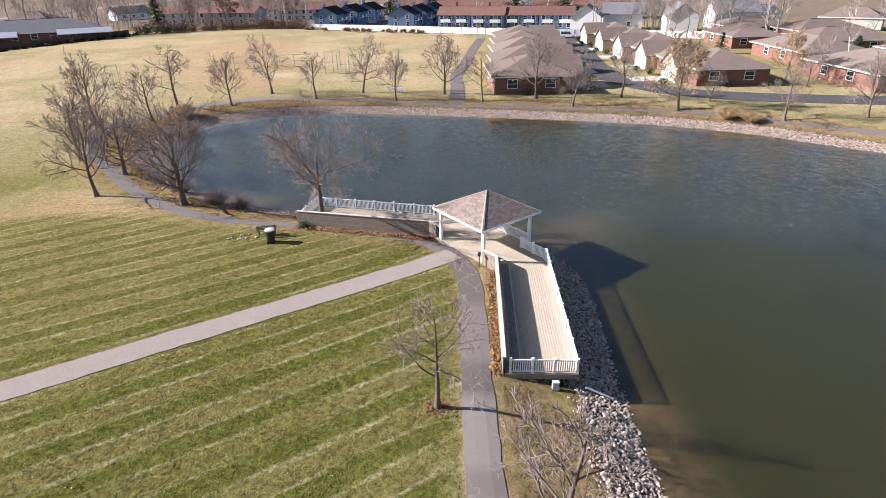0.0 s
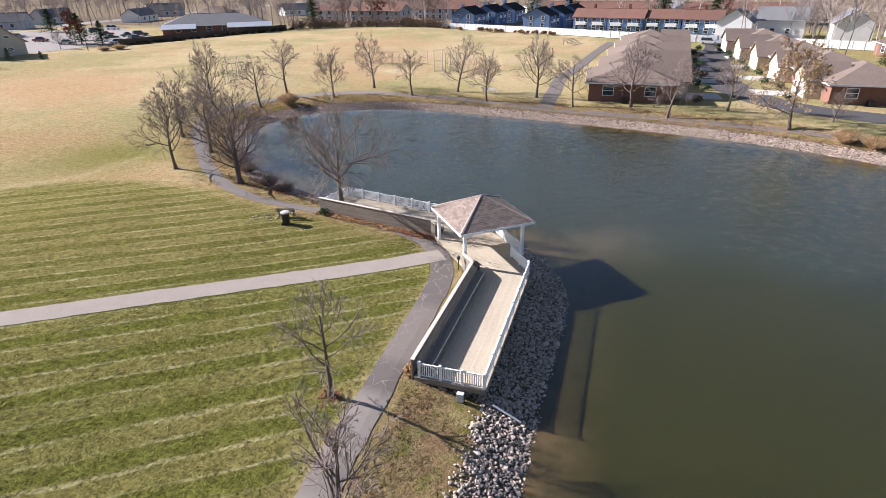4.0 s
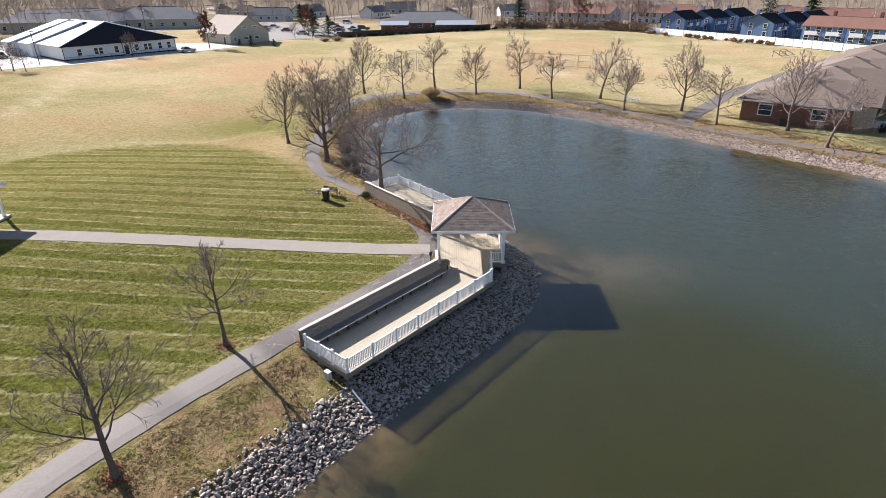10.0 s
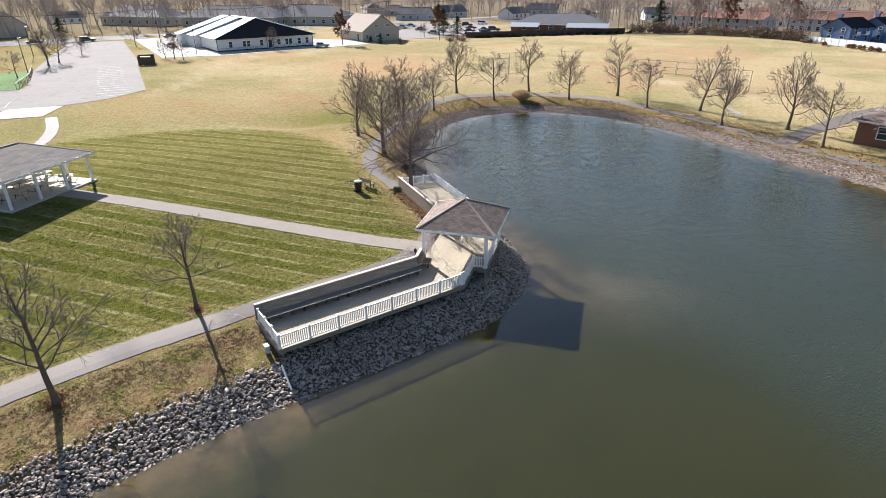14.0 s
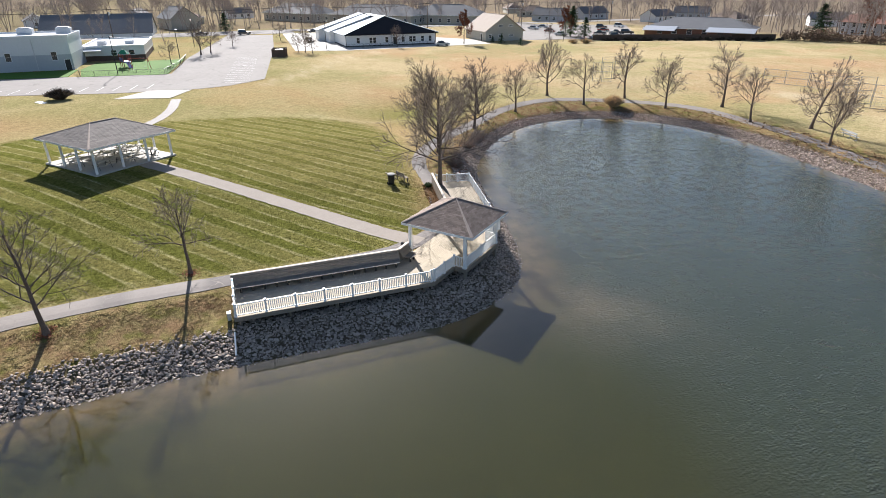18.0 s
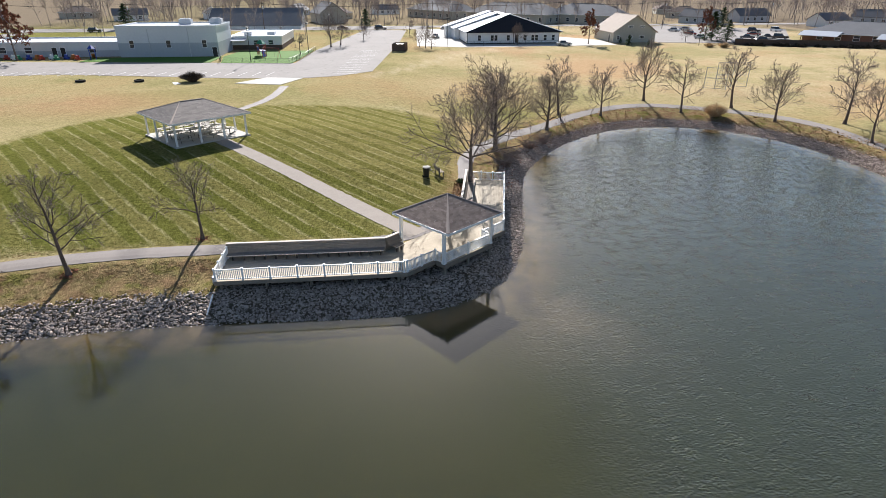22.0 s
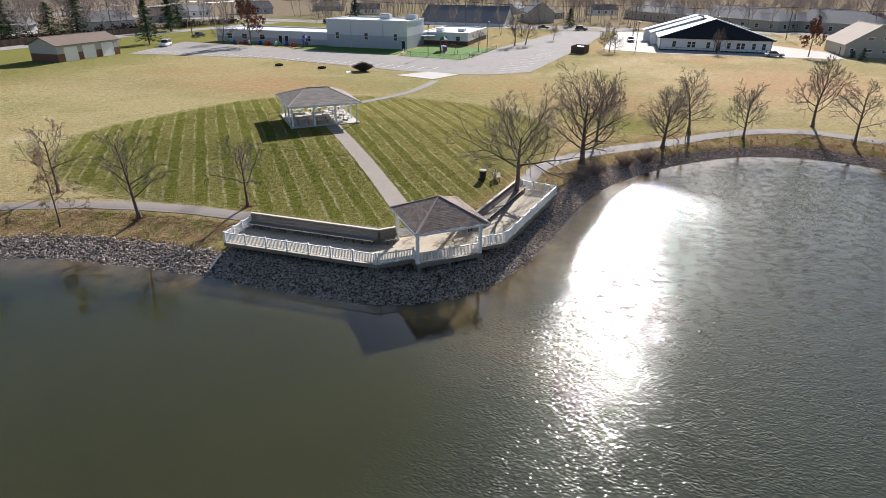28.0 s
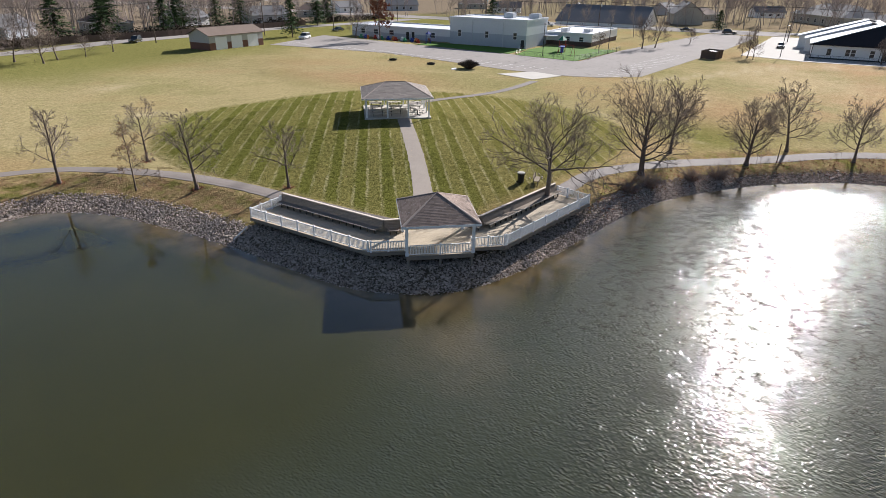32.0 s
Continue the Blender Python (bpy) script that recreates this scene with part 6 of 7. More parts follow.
def backstop(x, y, ang, w, h, label):
    t = thing("backstop", pose(x, y, ground_z(x, y), 0, 0, ang), label, "fence", "ball field fences")
    for u in (-w / 2, 0, w / 2):
        part("post", Shape().tube([(u, 0, -0.3), (u, 0, h)], [0.05, 0.05], 8), STEEL, t)
    for z in (0.1, h / 2, h - 0.05):
        part("rail", Shape().tube([(-w / 2, 0, z), (w / 2, 0, z)], [0.035] * 2, 6), STEEL, t)
    s = Shape()
    chain_panel(s, (-w / 2, 0, 0), (w / 2, 0, 0), 0.1, h - 0.05)
    part("mesh", s, STEEL, t, "chain-link mesh")


backstop(-68.3, 87, 80, 5.5, 4.2, "tall chain-link backstop standing in the dry field")
backstop(-66.6, 83, 60, 3.5, 3.6, "chain-link backstop wing in the dry field")
backstop(-34.5, 108, 60, 4.5, 4.2, "tall chain-link backstop near the pond path")
backstop(-31, 106.5, 15, 4.5, 3.6, "chain-link backstop wing near the pond path")
backstop(-52.5, 114, 18, 8, 2.6, "low chain-link field fence with steel posts")
backstop(-44.5, 116, 10, 8, 2.6, "low chain-link field fence with steel posts")
fb = thing("field_bench", pose(-19.6, 86.5, ground_z(-19.6, 86.5), 0, 0, 160), "pale metal team bench on the grass by the far path", "bench")
part("seat", Shape().box(-1.5, -0.15, 0.4, 1.5, 0.15, 0.45), GREY_PAINT, fb)
part("backrest", Shape().box(-1.5, 0.28, 0.72, 1.5, 0.32, 0.95), GREY_PAINT, fb)
for u in (-1.2, 0, 1.2):
    part("leg", Shape().beam((u, -0.2, 0.03), (u, 0.3, 0.03), 0.06, 0.05).box(u - 0.03, -0.03, 0, u + 0.03, 0.03, 0.4).beam((u, 0.0, 0.42), (u, 0.3, 0.95), 0.05, 0.05), STEEL, fb)
bl = thing("bleachers", pose(-12.5, 160, 1.75, 0, 0, 70), "small weathered wooden bleachers at the field edge", "bleachers")
for k in range(4):
    part("plank", Shape().box(-3, 0.7 * k, 0.35 + 0.32 * k, 3, 0.7 * k + 0.3, 0.4 + 0.32 * k), TIMBER, bl)
for u in (-2.5, 0, 2.5):
    part("frame", Shape().beam((u, -0.1, 0.3), (u, 2.4, 1.35), 0.1, 0.1).box(u - 0.05, 2.2, -0.1, u + 0.05, 2.3, 1.3), TIMBER, bl)
br = thing("brush_pile", pose(-84.2, -10.5, FLAT), "heap of cut dark branches beside the lot", "branches")
part("branches", bush(50, 1.9, 1.7, 900, 0.03), BARK, br)
part("brush", bush(51, 1.6, 1.9, 500, 0.018), HEDGE, br)
pb = thing("plywood_sheet", pose(-81.9, -12.8, FLAT, 0, 0, 30), "white sheet of board lying by the brush pile", "board")
part("sheet", Shape().box(-1.2, -0.5, 0, 1.2, 0.5, 0.06), WHITE, pb)
for x, y in ((-84.8, -20.3), (-85.5, -31)):
    ty = thing("old_tyre", pose(x, y, FLAT), "black old tyre lying in the dry grass", "tyre")
    s = Shape()
    for k in range(16):
        a0, a1 = 2 * math.pi * k / 16, 2 * math.pi * (k + 1) / 16
        for (r0, z0), (r1, z1) in (((0.45, 0.02), (0.85, 0.05)), ((0.85, 0.05), (0.9, 0.35)), ((0.9, 0.35), (0.5, 0.42)), ((0.5, 0.42), (0.45, 0.02))):
            s.poly((r0 * math.cos(a0), r0 * math.sin(a0), z0), (r0 * math.cos(a1), r0 * math.sin(a1), z0), (r1 * math.cos(a1), r1 * math.sin(a1), z1), (r1 * math.cos(a0), r1 * math.sin(a0), z1))
    part("tread", s, RUBBER, ty)

# ---- lot lines ----
ll = tagged(new("stall_lines"), "worn white painted stall lines on the lot", "lines", kind="structure")
for k in range(30):
    y = 2.0 - 2.75 * k
    x = -90 - 0.10 * abs(y) if y > -45 else -94.5 - 0.05 * (abs(y) - 45)
    part("stall_line", Shape().beam((x, y, FLAT + 0.048), (x - 5.0, y + 0.8, FLAT + 0.048), 0.12, 0.02), LINE, ll)
for k in range(16):
    x = -91 - 2.9 * k
    part("stall_line", Shape().beam((x, 16.5 + 0.11 * (-91 - x) + 3.5, FLAT + 0.048), (x - 1.0, 11.5 + 0.11 * (-91 - x) + 3.5, FLAT + 0.048), 0.12, 0.02), LINE, ll)

# ---- playground ----
paving("play_turf", [(-108.8, 4.5), (-111.3, -11.8), (-124, -14), (-136, -12.5), (-136.5, 7)][::-1], TURF, "bright green play lawn beside the school hall", FLAT + 0.08, "lawn")
paving("play_strip", [(-117, -45), (-124.2, -45), (-124.2, -14.5), (-112.5, -14.5)][::-1], TURF, "shaded green strip along the hall", FLAT + 0.07, "lawn")
pl = thing("play_tower", pose(-125, -4.8, FLAT + 0.08, 0, 0, 20), "red and blue plastic play tower with green roofs", "playground")
for u, v in ((-1.6, -0.8), (0, -0.8), (1.6, -0.8), (-1.6, 0.8), (0, 0.8), (1.6, 0.8)):
    part("post", Shape().tube([(u, v, 0), (u, v, 3.0)], [0.08] * 2, 8), PLAY_RED, pl)
part("platform", Shape().box(-1.6, -0.8, 1.15, 1.6, 0.8, 1.3), PLAY_BLUE, pl)
for u in (-0.8, 0.8):
    part("roof", Shape().tube([(u, 0, 2.9), (u, 0, 3.8)], [1.15, 0.1], 4), PLAY_GREEN, pl, "green pyramid roof")
    part("panel", Shape().box(u - 0.7, -0.84, 1.3, u + 0.7, -0.8, 2.1), PLAY_BLUE, pl)
part("slide", Shape().slab([(1.6, -0.4, 1.3), (3.6, -0.4, 0.2), (3.6, 0.4, 0.2), (1.6, 0.4, 1.3)], 0.1), PLAY_BLUE, pl)
for k, (x, y) in enumerate(((-120.8, -43.5),)):
    ps = thing("play_slide", pose(x, y, FLAT + 0.07, 0, 0, 200), "small blue and orange slide tower", "playground")
    for u, v in ((-0.6, -0.6), (0.6, -0.6), (-0.6, 0.6), (0.6, 0.6)):
        part("post", Shape().tube([(u, v, 0), (u, v, 2.5)], [0.07] * 2, 8), PLAY_BLUE, ps)
    part("roof", Shape().tube([(0, 0, 2.5), (0, 0, 3.3)], [0.95, 0.1], 4), PLAY_BLUE, ps)
    part("slide", Shape().slab([(0.6, -0.35, 1.3), (3.0, -0.35, 0.1), (3.0, 0.35, 0.1), (0.6, 0.35, 1.3)], 0.12), PLAY_ORANGE, ps, "orange slide chute")
sw = thing("swing_frame", pose(-119, -1.5, FLAT + 0.08, 0, 0, 75), "red steel swing frame", "playground")
part("top_bar", Shape().tube([(-2, 0, 2.4), (2, 0, 2.4)], [0.06] * 2, 8), PLAY_RED, sw)
for u in (-2, 2):
    for v in (-1, 1):
        part("leg", Shape().tube([(u, 0, 2.4), (u, v, 0)], [0.05] * 2, 6), PLAY_RED, sw)
for u in (-1, 1):
    part("seat", Shape().box(u - 0.25, -0.1, 0.5, u + 0.25, 0.1, 0.55).tube([(u - 0.2, 0, 0.55), (u - 0.2, 0, 2.4)], [0.012] * 2, 4).tube([(u + 0.2, 0, 0.55), (u + 0.2, 0, 2.4)], [0.012] * 2, 4), BLACK, sw)
def wire_fence(pts, h, label, step=2.4, z=FLAT):
    f = thing("mesh_fence", pose(0, 0, 0), label, "fence", "mesh fences")
    for a, b in zip(pts[:-1], pts[1:]):
        a, b = Vector(a), Vector(b)
        n = max(1, int((b - a).length / step))
        for i in range(n + 1):
            p = a + (b - a) * (i / n)
            part("post", Shape().tube([(p.x, p.y, z - 0.2), (p.x, p.y, z + h)], [0.035] * 2, 6), BLACK, f)
        s = Shape().tube([(a.x, a.y, z + h - 0.03), (b.x, b.y, z + h - 0.03)], [0.028] * 2, 6)
        part("top_rail", s, BLACK, f)
        m = Shape()
        for k in range(7):
            m.tube([(a.x, a.y, z + 0.1 + k * (h - 0.15) / 7), (b.x, b.y, z + 0.1 + k * (h - 0.15) / 7)], [0.006] * 2, 3, cap=False)
        for k in range(int((b - a).length / 0.3)):
            p = a + (b - a) * (k * 0.3 / (b - a).length)
            m.tube([(p.x, p.y, z + 0.05), (p.x, p.y, z + h)], [0.006] * 2, 3, cap=False)
        part("mesh", m, BLACK, f, "dark wire mesh")
    return f


wire_fence([(-109, 4), (-111.5, -12), (-118, -13.3)], 1.2, "low black wire mesh fence round the play lawn")
wire_fence([(-109, 4), (-122, 6.5), (-136, 7.5)], 1.2, "low black wire mesh fence round the play lawn")
wire_fence([(-145.5, 50.5), (-145.8, 66), (-146.2, 80.5)], 1.3, "black wire fence before the office wall")
rngp = random.Random(77)
for k in range(14):
    x, y = -121.5 + rngp.uniform(-1.5, 1.5), -47 - 1.7 * k
    ty = thing("play_toy", pose(x, y, FLAT, 0, 0, rngp.uniform(0, 180)), "small bright plastic outdoor toy by the school wing", "toy", "outdoor toys")
    s = Shape().box(-0.6, -0.35, 0.05, 0.6, 0.35, 0.55).box(-0.3, -0.3, 0.55, 0.3, 0.3, 1.1)
    part("body", s, (PLAY_RED, PLAY_ORANGE, PLAY_BLUE, PLAY_GREEN, SIDING)[k % 5], ty)
    part("wheel", Shape().tube([(-0.35, -0.4, 0.15), (-0.35, 0.4, 0.15)], [0.15] * 2, 8), BLACK, ty)

# ---- vehicles ----
def car_proto(label, mat, L=4.6, Wd=1.8, H=1.45, suv=False):
    c = thing("car", Matrix(), label, "car", "parked cars")
    hw = Wd / 2
    hood = 0.95 if suv else 0.85
    prof = [(-L / 2, 0.3), (L / 2, 0.3), (L / 2, 0.65), (L / 2 - 0.15, hood - 0.05), (L * 0.22, hood), (-L * 0.33 if not suv else -L / 2 + 0.1, hood), (-L / 2, hood - 0.08)]
    s = Shape()
    n = len(prof)
    s.v += [(x, -hw, z) for x, z in prof] + [(x, hw, z) for x, z in prof]
    s.f += [tuple(range(n)), tuple(range(2 * n - 1, n - 1, -1))] + [((i + 1) % n, i, n + i, n + (i + 1) % n) for i in range(n)]
    part("body", s, mat, c)
    x0, x1 = (-L / 2 + 0.25, L * 0.2) if suv else (-L * 0.3, L * 0.2)
    top = H + (0.25 if suv else 0)
    g = Shape()
    i0, i1 = x0 + (0.15 if suv else 0.55), x1 - 0.65
    for z, a, b, w in ((hood, x0, x1, hw - 0.06), (top - 0.08, i0, i1, hw - 0.2)):
        g.v += [(a, -w, z), (b, -w, z), (b, w, z), (a, w, z)]
    g.f += [(0, 1, 5, 4), (1, 2, 6, 5), (2, 3, 7, 6), (3, 0, 4, 7), (4, 5, 6, 7)]
    part("glasshouse", g, GLASS, c, "dark glass")
    part("roof", Shape().box(i0 - 0.03, -hw + 0.18, top - 0.08, i1 + 0.03, hw - 0.18, top), mat, c)
    for x in (-L * 0.31, L * 0.31):
        for y in (-hw + 0.08, hw - 0.08):
            w = part("wheel", Shape().tube([(x, y - 0.1, 0.32), (x, y + 0.1, 0.32)], [0.32] * 2, 12), RUBBER, c)
            part("rim", Shape().tube([(x, y - 0.11, 0.32), (x, y + 0.11, 0.32)], [0.18] * 2, 10), STEEL, w)
    for y in (-hw + 0.3, hw - 0.3):
        part("headlight", Shape().box(L / 2 - 0.02, y - 0.18, 0.6, L / 2 + 0.02, y + 0.18, 0.74), WHITE, c)
        part("tail_light", Shape().box(-L / 2 - 0.02, y - 0.15, 0.65, -L / 2 + 0.02, y + 0.15, 0.8), PLAY_RED, c)
    return c


def car_paint(name, col):
    m, nt, p = nodes_of(name)
    p.inputs["Base Color"].default_value = (*col, 1)
    p.inputs["Roughness"].default_value = 0.25
    p.inputs["Coat Weight"].default_value = 0.6
    return m


CARS = [car_proto("white sport utility car on the pavement", car_paint("white_paint", (0.75, 0.75, 0.75)), 4.8, 1.9, 1.5, True), car_proto("dark grey car on the pavement", car_paint("dark_paint", (0.035, 0.04, 0.05))),
        car_proto("silver car on the pavement", car_paint("silver_paint", (0.4, 0.42, 0.44))), car_proto("dark red car on the pavement", car_paint("red_paint", (0.2, 0.025, 0.02))), car_proto("black sport utility car on the pavement", car_paint("black_paint", (0.015, 0.016, 0.018)), 4.8, 1.9, 1.5, True)]
spots = [(0, -109.5, -80.5, 20), (4, -74, -110, 35), (1, -135.9, -89.9, 0), (1, -216, 11, 92), (4, -213, 26, 92), (1, -212, 52, 92), (2, -143.4, 79.5, 85), (2, -193, 138.7, 30), (4, -186, 167, 60), (3, -177, 137, 10),
         (0, -189, 178, 0), (1, -160.8, 156, 60), (4, -158, 158.5, 60), (4, -147.3, 145.4, 80), (2, -145.6, 136.5, 80), (1, -160, 148, 60), (0, 22, 166, -10), (4, 29.5, 164.6, -10), (2, -160.7, 132, 20), (1, -216, 70, 95), (0, -206, -40, 90),
         (2, -198, 146, 30), (3, -172, 158, 60), (1, -172, 44, 5), (4, -209, -80, 92)]
seen = set()
for k, x, y, a in spots:
    z = 1.75 if y > 160 and x > 0 else FLAT + 0.06
    if k in seen:
        copy_thing(CARS[k], pose(x, y, z, 0, 0, a))
    else:
        CARS[k].matrix_basis = pose(x, y, z, 0, 0, a)
        seen.add(k)

# ---- poles and wires ----
def utility_pole(x, y, h=11, ang=0, lamp=False):
    t = thing("lamp_post" if lamp else "utility_pole", pose(x, y, FLAT, 0, 0, ang), "tall dark lot lamp on a steel pole" if lamp else "wooden utility pole with crossarm", "pole", "lamps" if lamp else "utility poles")
    part("pole", Shape().tube([(0, 0, -0.3), (0, 0, h)], [0.15, 0.1] if not lamp else [0.09, 0.07], 8), BLACK if lamp else POLEWOOD, t)
    if lamp:
        part("lamp_head", Shape().box(-0.1, -0.2, h - 0.05, 0.9, 0.2, h + 0.12), BLACK, t)
    else:
        part("crossarm", Shape().box(-1.2, -0.07, h - 0.9, 1.2, 0.07, h - 0.75), POLEWOOD, t)
        part("transformer", Shape().tube([(0.35, 0, h - 2.4), (0.35, 0, h - 1.5)], [0.22] * 2, 10), GREY_PAINT, t)
    return t


line = [(-40, -115), (-76.6, -104.8), (-110, -98), (-142, -97), (-192, -104), (-190, -60), (-190, -15), (-193, 45), (-200, 95), (-206, 140), (-212, 190)]
for k, (x, y) in enumerate(line):
    utility_pole(x, y, 11, 90 if k > 4 else 0)
for a, b in zip(line[:-1], line[1:]):
    w = thing("power_line", pose(0, 0, 0), "sagging black overhead wires between poles", "wire", "wires")
    for o in (-1.1, 0, 1.1):
        pts = []
        for i in range(9):
            f = i / 8
            off = (o, 0) if abs(a[1] - b[1]) > abs(a[0] - b[0]) else (0, o)
            pts.append((a[0] + (b[0] - a[0]) * f + off[0], a[1] + (b[1] - a[1]) * f + off[1], FLAT + 10.3 - 1.0 * (1 - (2 * f - 1) ** 2)))
        part("wire", Shape().tube(pts, [0.022] * 9, 4, cap=False), BLACK, w)
for x, y in ((-112.5, -5.2), (-171, 9), (-128, 6.5), (-147, 45), (-140, 120)):
    utility_pole(x, y, 7.5, 40, True)

# ---- trees beyond ----
taken = [(o.matrix_basis.translation.x, o.matrix_basis.translation.y) for o in scene.objects if o.parent is None and o.get("category") in ("house", "building")]


def free(x, y, r=11):
    return all((x - a) ** 2 + (y - b) ** 2 > r * r for a, b in taken)


def cheap(seed, h):
    """A far bare tree of few triangles."""
    w, t = grow(seed, h, 0.2, 0.46, first=0.2, levels=(9, 4, 3), up=0.4)
    return w, t


def wood_mesh(name, spots, protos, mat, label, rs):
    """Joins many trees into one mesh."""
    V, F, n = [], [], 0
    r = np.random.RandomState(rs)
    for x, y, s in spots:
        pv, pf = protos[r.randint(len(protos))]
        a = r.uniform(0, 6.28)
        c, sn = math.cos(a) * s, math.sin(a) * s
        V.append(np.column_stack([pv[:, 0] * c - pv[:, 1] * sn + x, pv[:, 0] * sn + pv[:, 1] * c + y, pv[:, 2] * s + FLAT - 0.2]))
        F += [tuple(i + n for i in f) for f in pf]
        n += len(pv)
    me = bpy.data.meshes.new(name)
    me.from_pydata(np.vstack(V).tolist(), [], F)
    me.materials.append(mat)
    return tagged(new(name, me), label, "trees", kind="stuff")


def thin_tree(seed, h):
    rng = random.Random(seed)
    s = Shape()

    def br(p, d, ln, r, lev):
        q = p + d * ln * 0.5 + Vector((rng.gauss(0, 0.05), rng.gauss(0, 0.05), 0)) * ln
        e = q + (d + Vector((rng.gauss(0, 0.15), rng.gauss(0, 0.15), 0.1))).normalized() * ln * 0.5
        if lev == 3:
            s.tube([p, e], [r, r * 0.4], 3, cap=False)
            return
        s.tube([p, q, e], [r, r * 0.75, r * 0.3], 3, cap=False)
        if lev == 3:
            return
        for j in range((10, 6, 4)[lev]):
            f = rng.uniform(0.3 if lev == 0 else 0.2, 1)
            o = p + (q - p) * f * 2 if f < 0.5 else q + (e - q) * (f - 0.5) * 2
            a = rng.random() * 6.28
            t = radians(rng.uniform(30, 62) - (22 * f if lev == 0 else 0))
            sd = d.cross(Vector((math.cos(a), math.sin(a), 0.1))).normalized()
            br(o, (d * math.cos(t) + sd * math.sin(t)).normalized(), ln * rng.uniform(0.35, 0.55) * (1.15 - 0.4 * f), max(r * 0.45, 0.022), lev + 1)
    br(Vector((0, 0, 0)), Vector((0, 0, 1)), h, h * 0.0125, 0)
    return np.array(s.v), s.f


protos = [thin_tree(100 + k, 11 + k) for k in range(5)]
r = np.random.RandomState(21)
spots = []


def sow(n, x0, x1, y0, y1, lo=0.6, hi=1.2, clear=11):
    for _ in range(n):
        x, y = r.uniform(x0, x1), r.uniform(y0, y1)
        if free(x, y, clear):
            spots.append((x, y, r.uniform(lo, hi)))


sow(190, -135, 75, 222, 330)
sow(34, -120, -62, 203, 222, 0.6, 1.05, 7)
sow(40, -150, -108, 182, 222, 0.5, 1.05)
sow(210, -345, -228, -120, 80)
sow(220, -345, -222, 80, 290)
sow(330, -160, 60, -215, -127, 0.6, 1.2, 8)
sow(60, -160, 60, -133, -124, 0.4, 0.8, 6)
sow(26, 24, 72, 166, 200, 0.6, 1.0, 5)
sow(18, 40, 72, 140, 166, 0.7, 1.15, 6)
sow(90, -340, -230, -60, 160, 0.7, 1.2, 8)
sow(90, -225, -150, -200, -112)
sow(80, -220, -140, 195, 300)
sow(50, 40, 150, 112, 260, 0.5, 0.9)
sow(14, 45, 130, 78, 112, 0.4, 0.7)
sow(16, -192, -176, -75, 5, 0.5, 0.8, 8)
wood_mesh("far_woods", spots, protos, HAZY_TWIG, "grey-brown leafless woods beyond the fields and houses", 3)


def hedge(name, pts, n, rr, h, mat, label, seed):
    rng = random.Random(seed)
    V, F = [], []
    for _ in range(n):
        k = rng.randrange(len(pts) - 1)
        f = rng.random()
        x, y = pts[k][0] + (pts[k + 1][0] - pts[k][0]) * f + rng.gauss(0, 0.7), pts[k][1] + (pts[k + 1][1] - pts[k][1]) * f + rng.gauss(0, 0.7)
        c = clump(rng.randrange(10 ** 6), rr * rng.uniform(0.6, 1.2), h * rng.uniform(0.6, 1.2), 60, 0.28)
        b = len(V)
        V += [(vx + x, vy + y, vz + 2.0) for vx, vy, vz in c.v]
        F += [tuple(i + b for i in ff) for ff in c.f]
    me = bpy.data.meshes.new(name)
    me.from_pydata(V, [], F)
    me.materials.append(mat)
    return tagged(new(name, me), label, "hedge", kind="stuff")


hedge("hedge", [(-138.5, 134), (-132, 151), (-124.5, 167.5), (-117, 188)], 60, 0.9, 1.2, HEDGE, "row of dark rounded shrubs along the board fence", 1)
hedge("undergrowth", [(-117, 190), (-100, 201), (-80, 206), (-64, 203)], 150, 1.6, 3.6, BRUSH, "brown leafless undergrowth along the field edge", 2)
hedge("undergrowth", [(-62, 200.5), (-41, 192), (-21, 184)], 40, 0.8, 0.9, DRY_LEAF, "tan weeds along the white fence", 3)
hedge("undergrowth", [(40, -126), (-36, -125), (-90, -124), (-150, -122), (-200, -116)], 190, 2.0, 2.8, HEDGE, "dark undergrowth along the side street", 4)

pine = thing("pine_tree", pose(-112, -88, FLAT), "tall dark green pine beside the lot", "tree", "evergreens")


def conifer(seed, h, r):
    rng = random.Random(seed)
    s, w = Shape(), Shape()
    w.tube([(0, 0, -0.2), (0, 0, h * 0.95)], [h * 0.018, 0.03], 7)
    for k in range(26):
        f = 0.12 + 0.86 * k / 25
        for j in range(7):
            a = rng.random() * 6.28
            ln = r * (1 - f) ** 0.8 * rng.uniform(0.6, 1.15) + 0.25
            for m in range(9):
                t = (m + rng.random()) / 9
                c = Vector((math.cos(a) * ln * t, math.sin(a) * ln * t, h * f - 0.25 * ln * t + rng.gauss(0, 0.1)))
                d = Vector((math.cos(a + rng.gauss(0, 0.7)), math.sin(a + rng.gauss(0, 0.7)), rng.gauss(0, 0.35))) * (0.34 * h / 10)
                e = d.cross(Vector((rng.gauss(0, 0.4), rng.gauss(0, 0.4), 1))).normalized() * (0.15 * h / 10)
                s.poly(c - d, c + e, c + d, c - e)
    return w, s


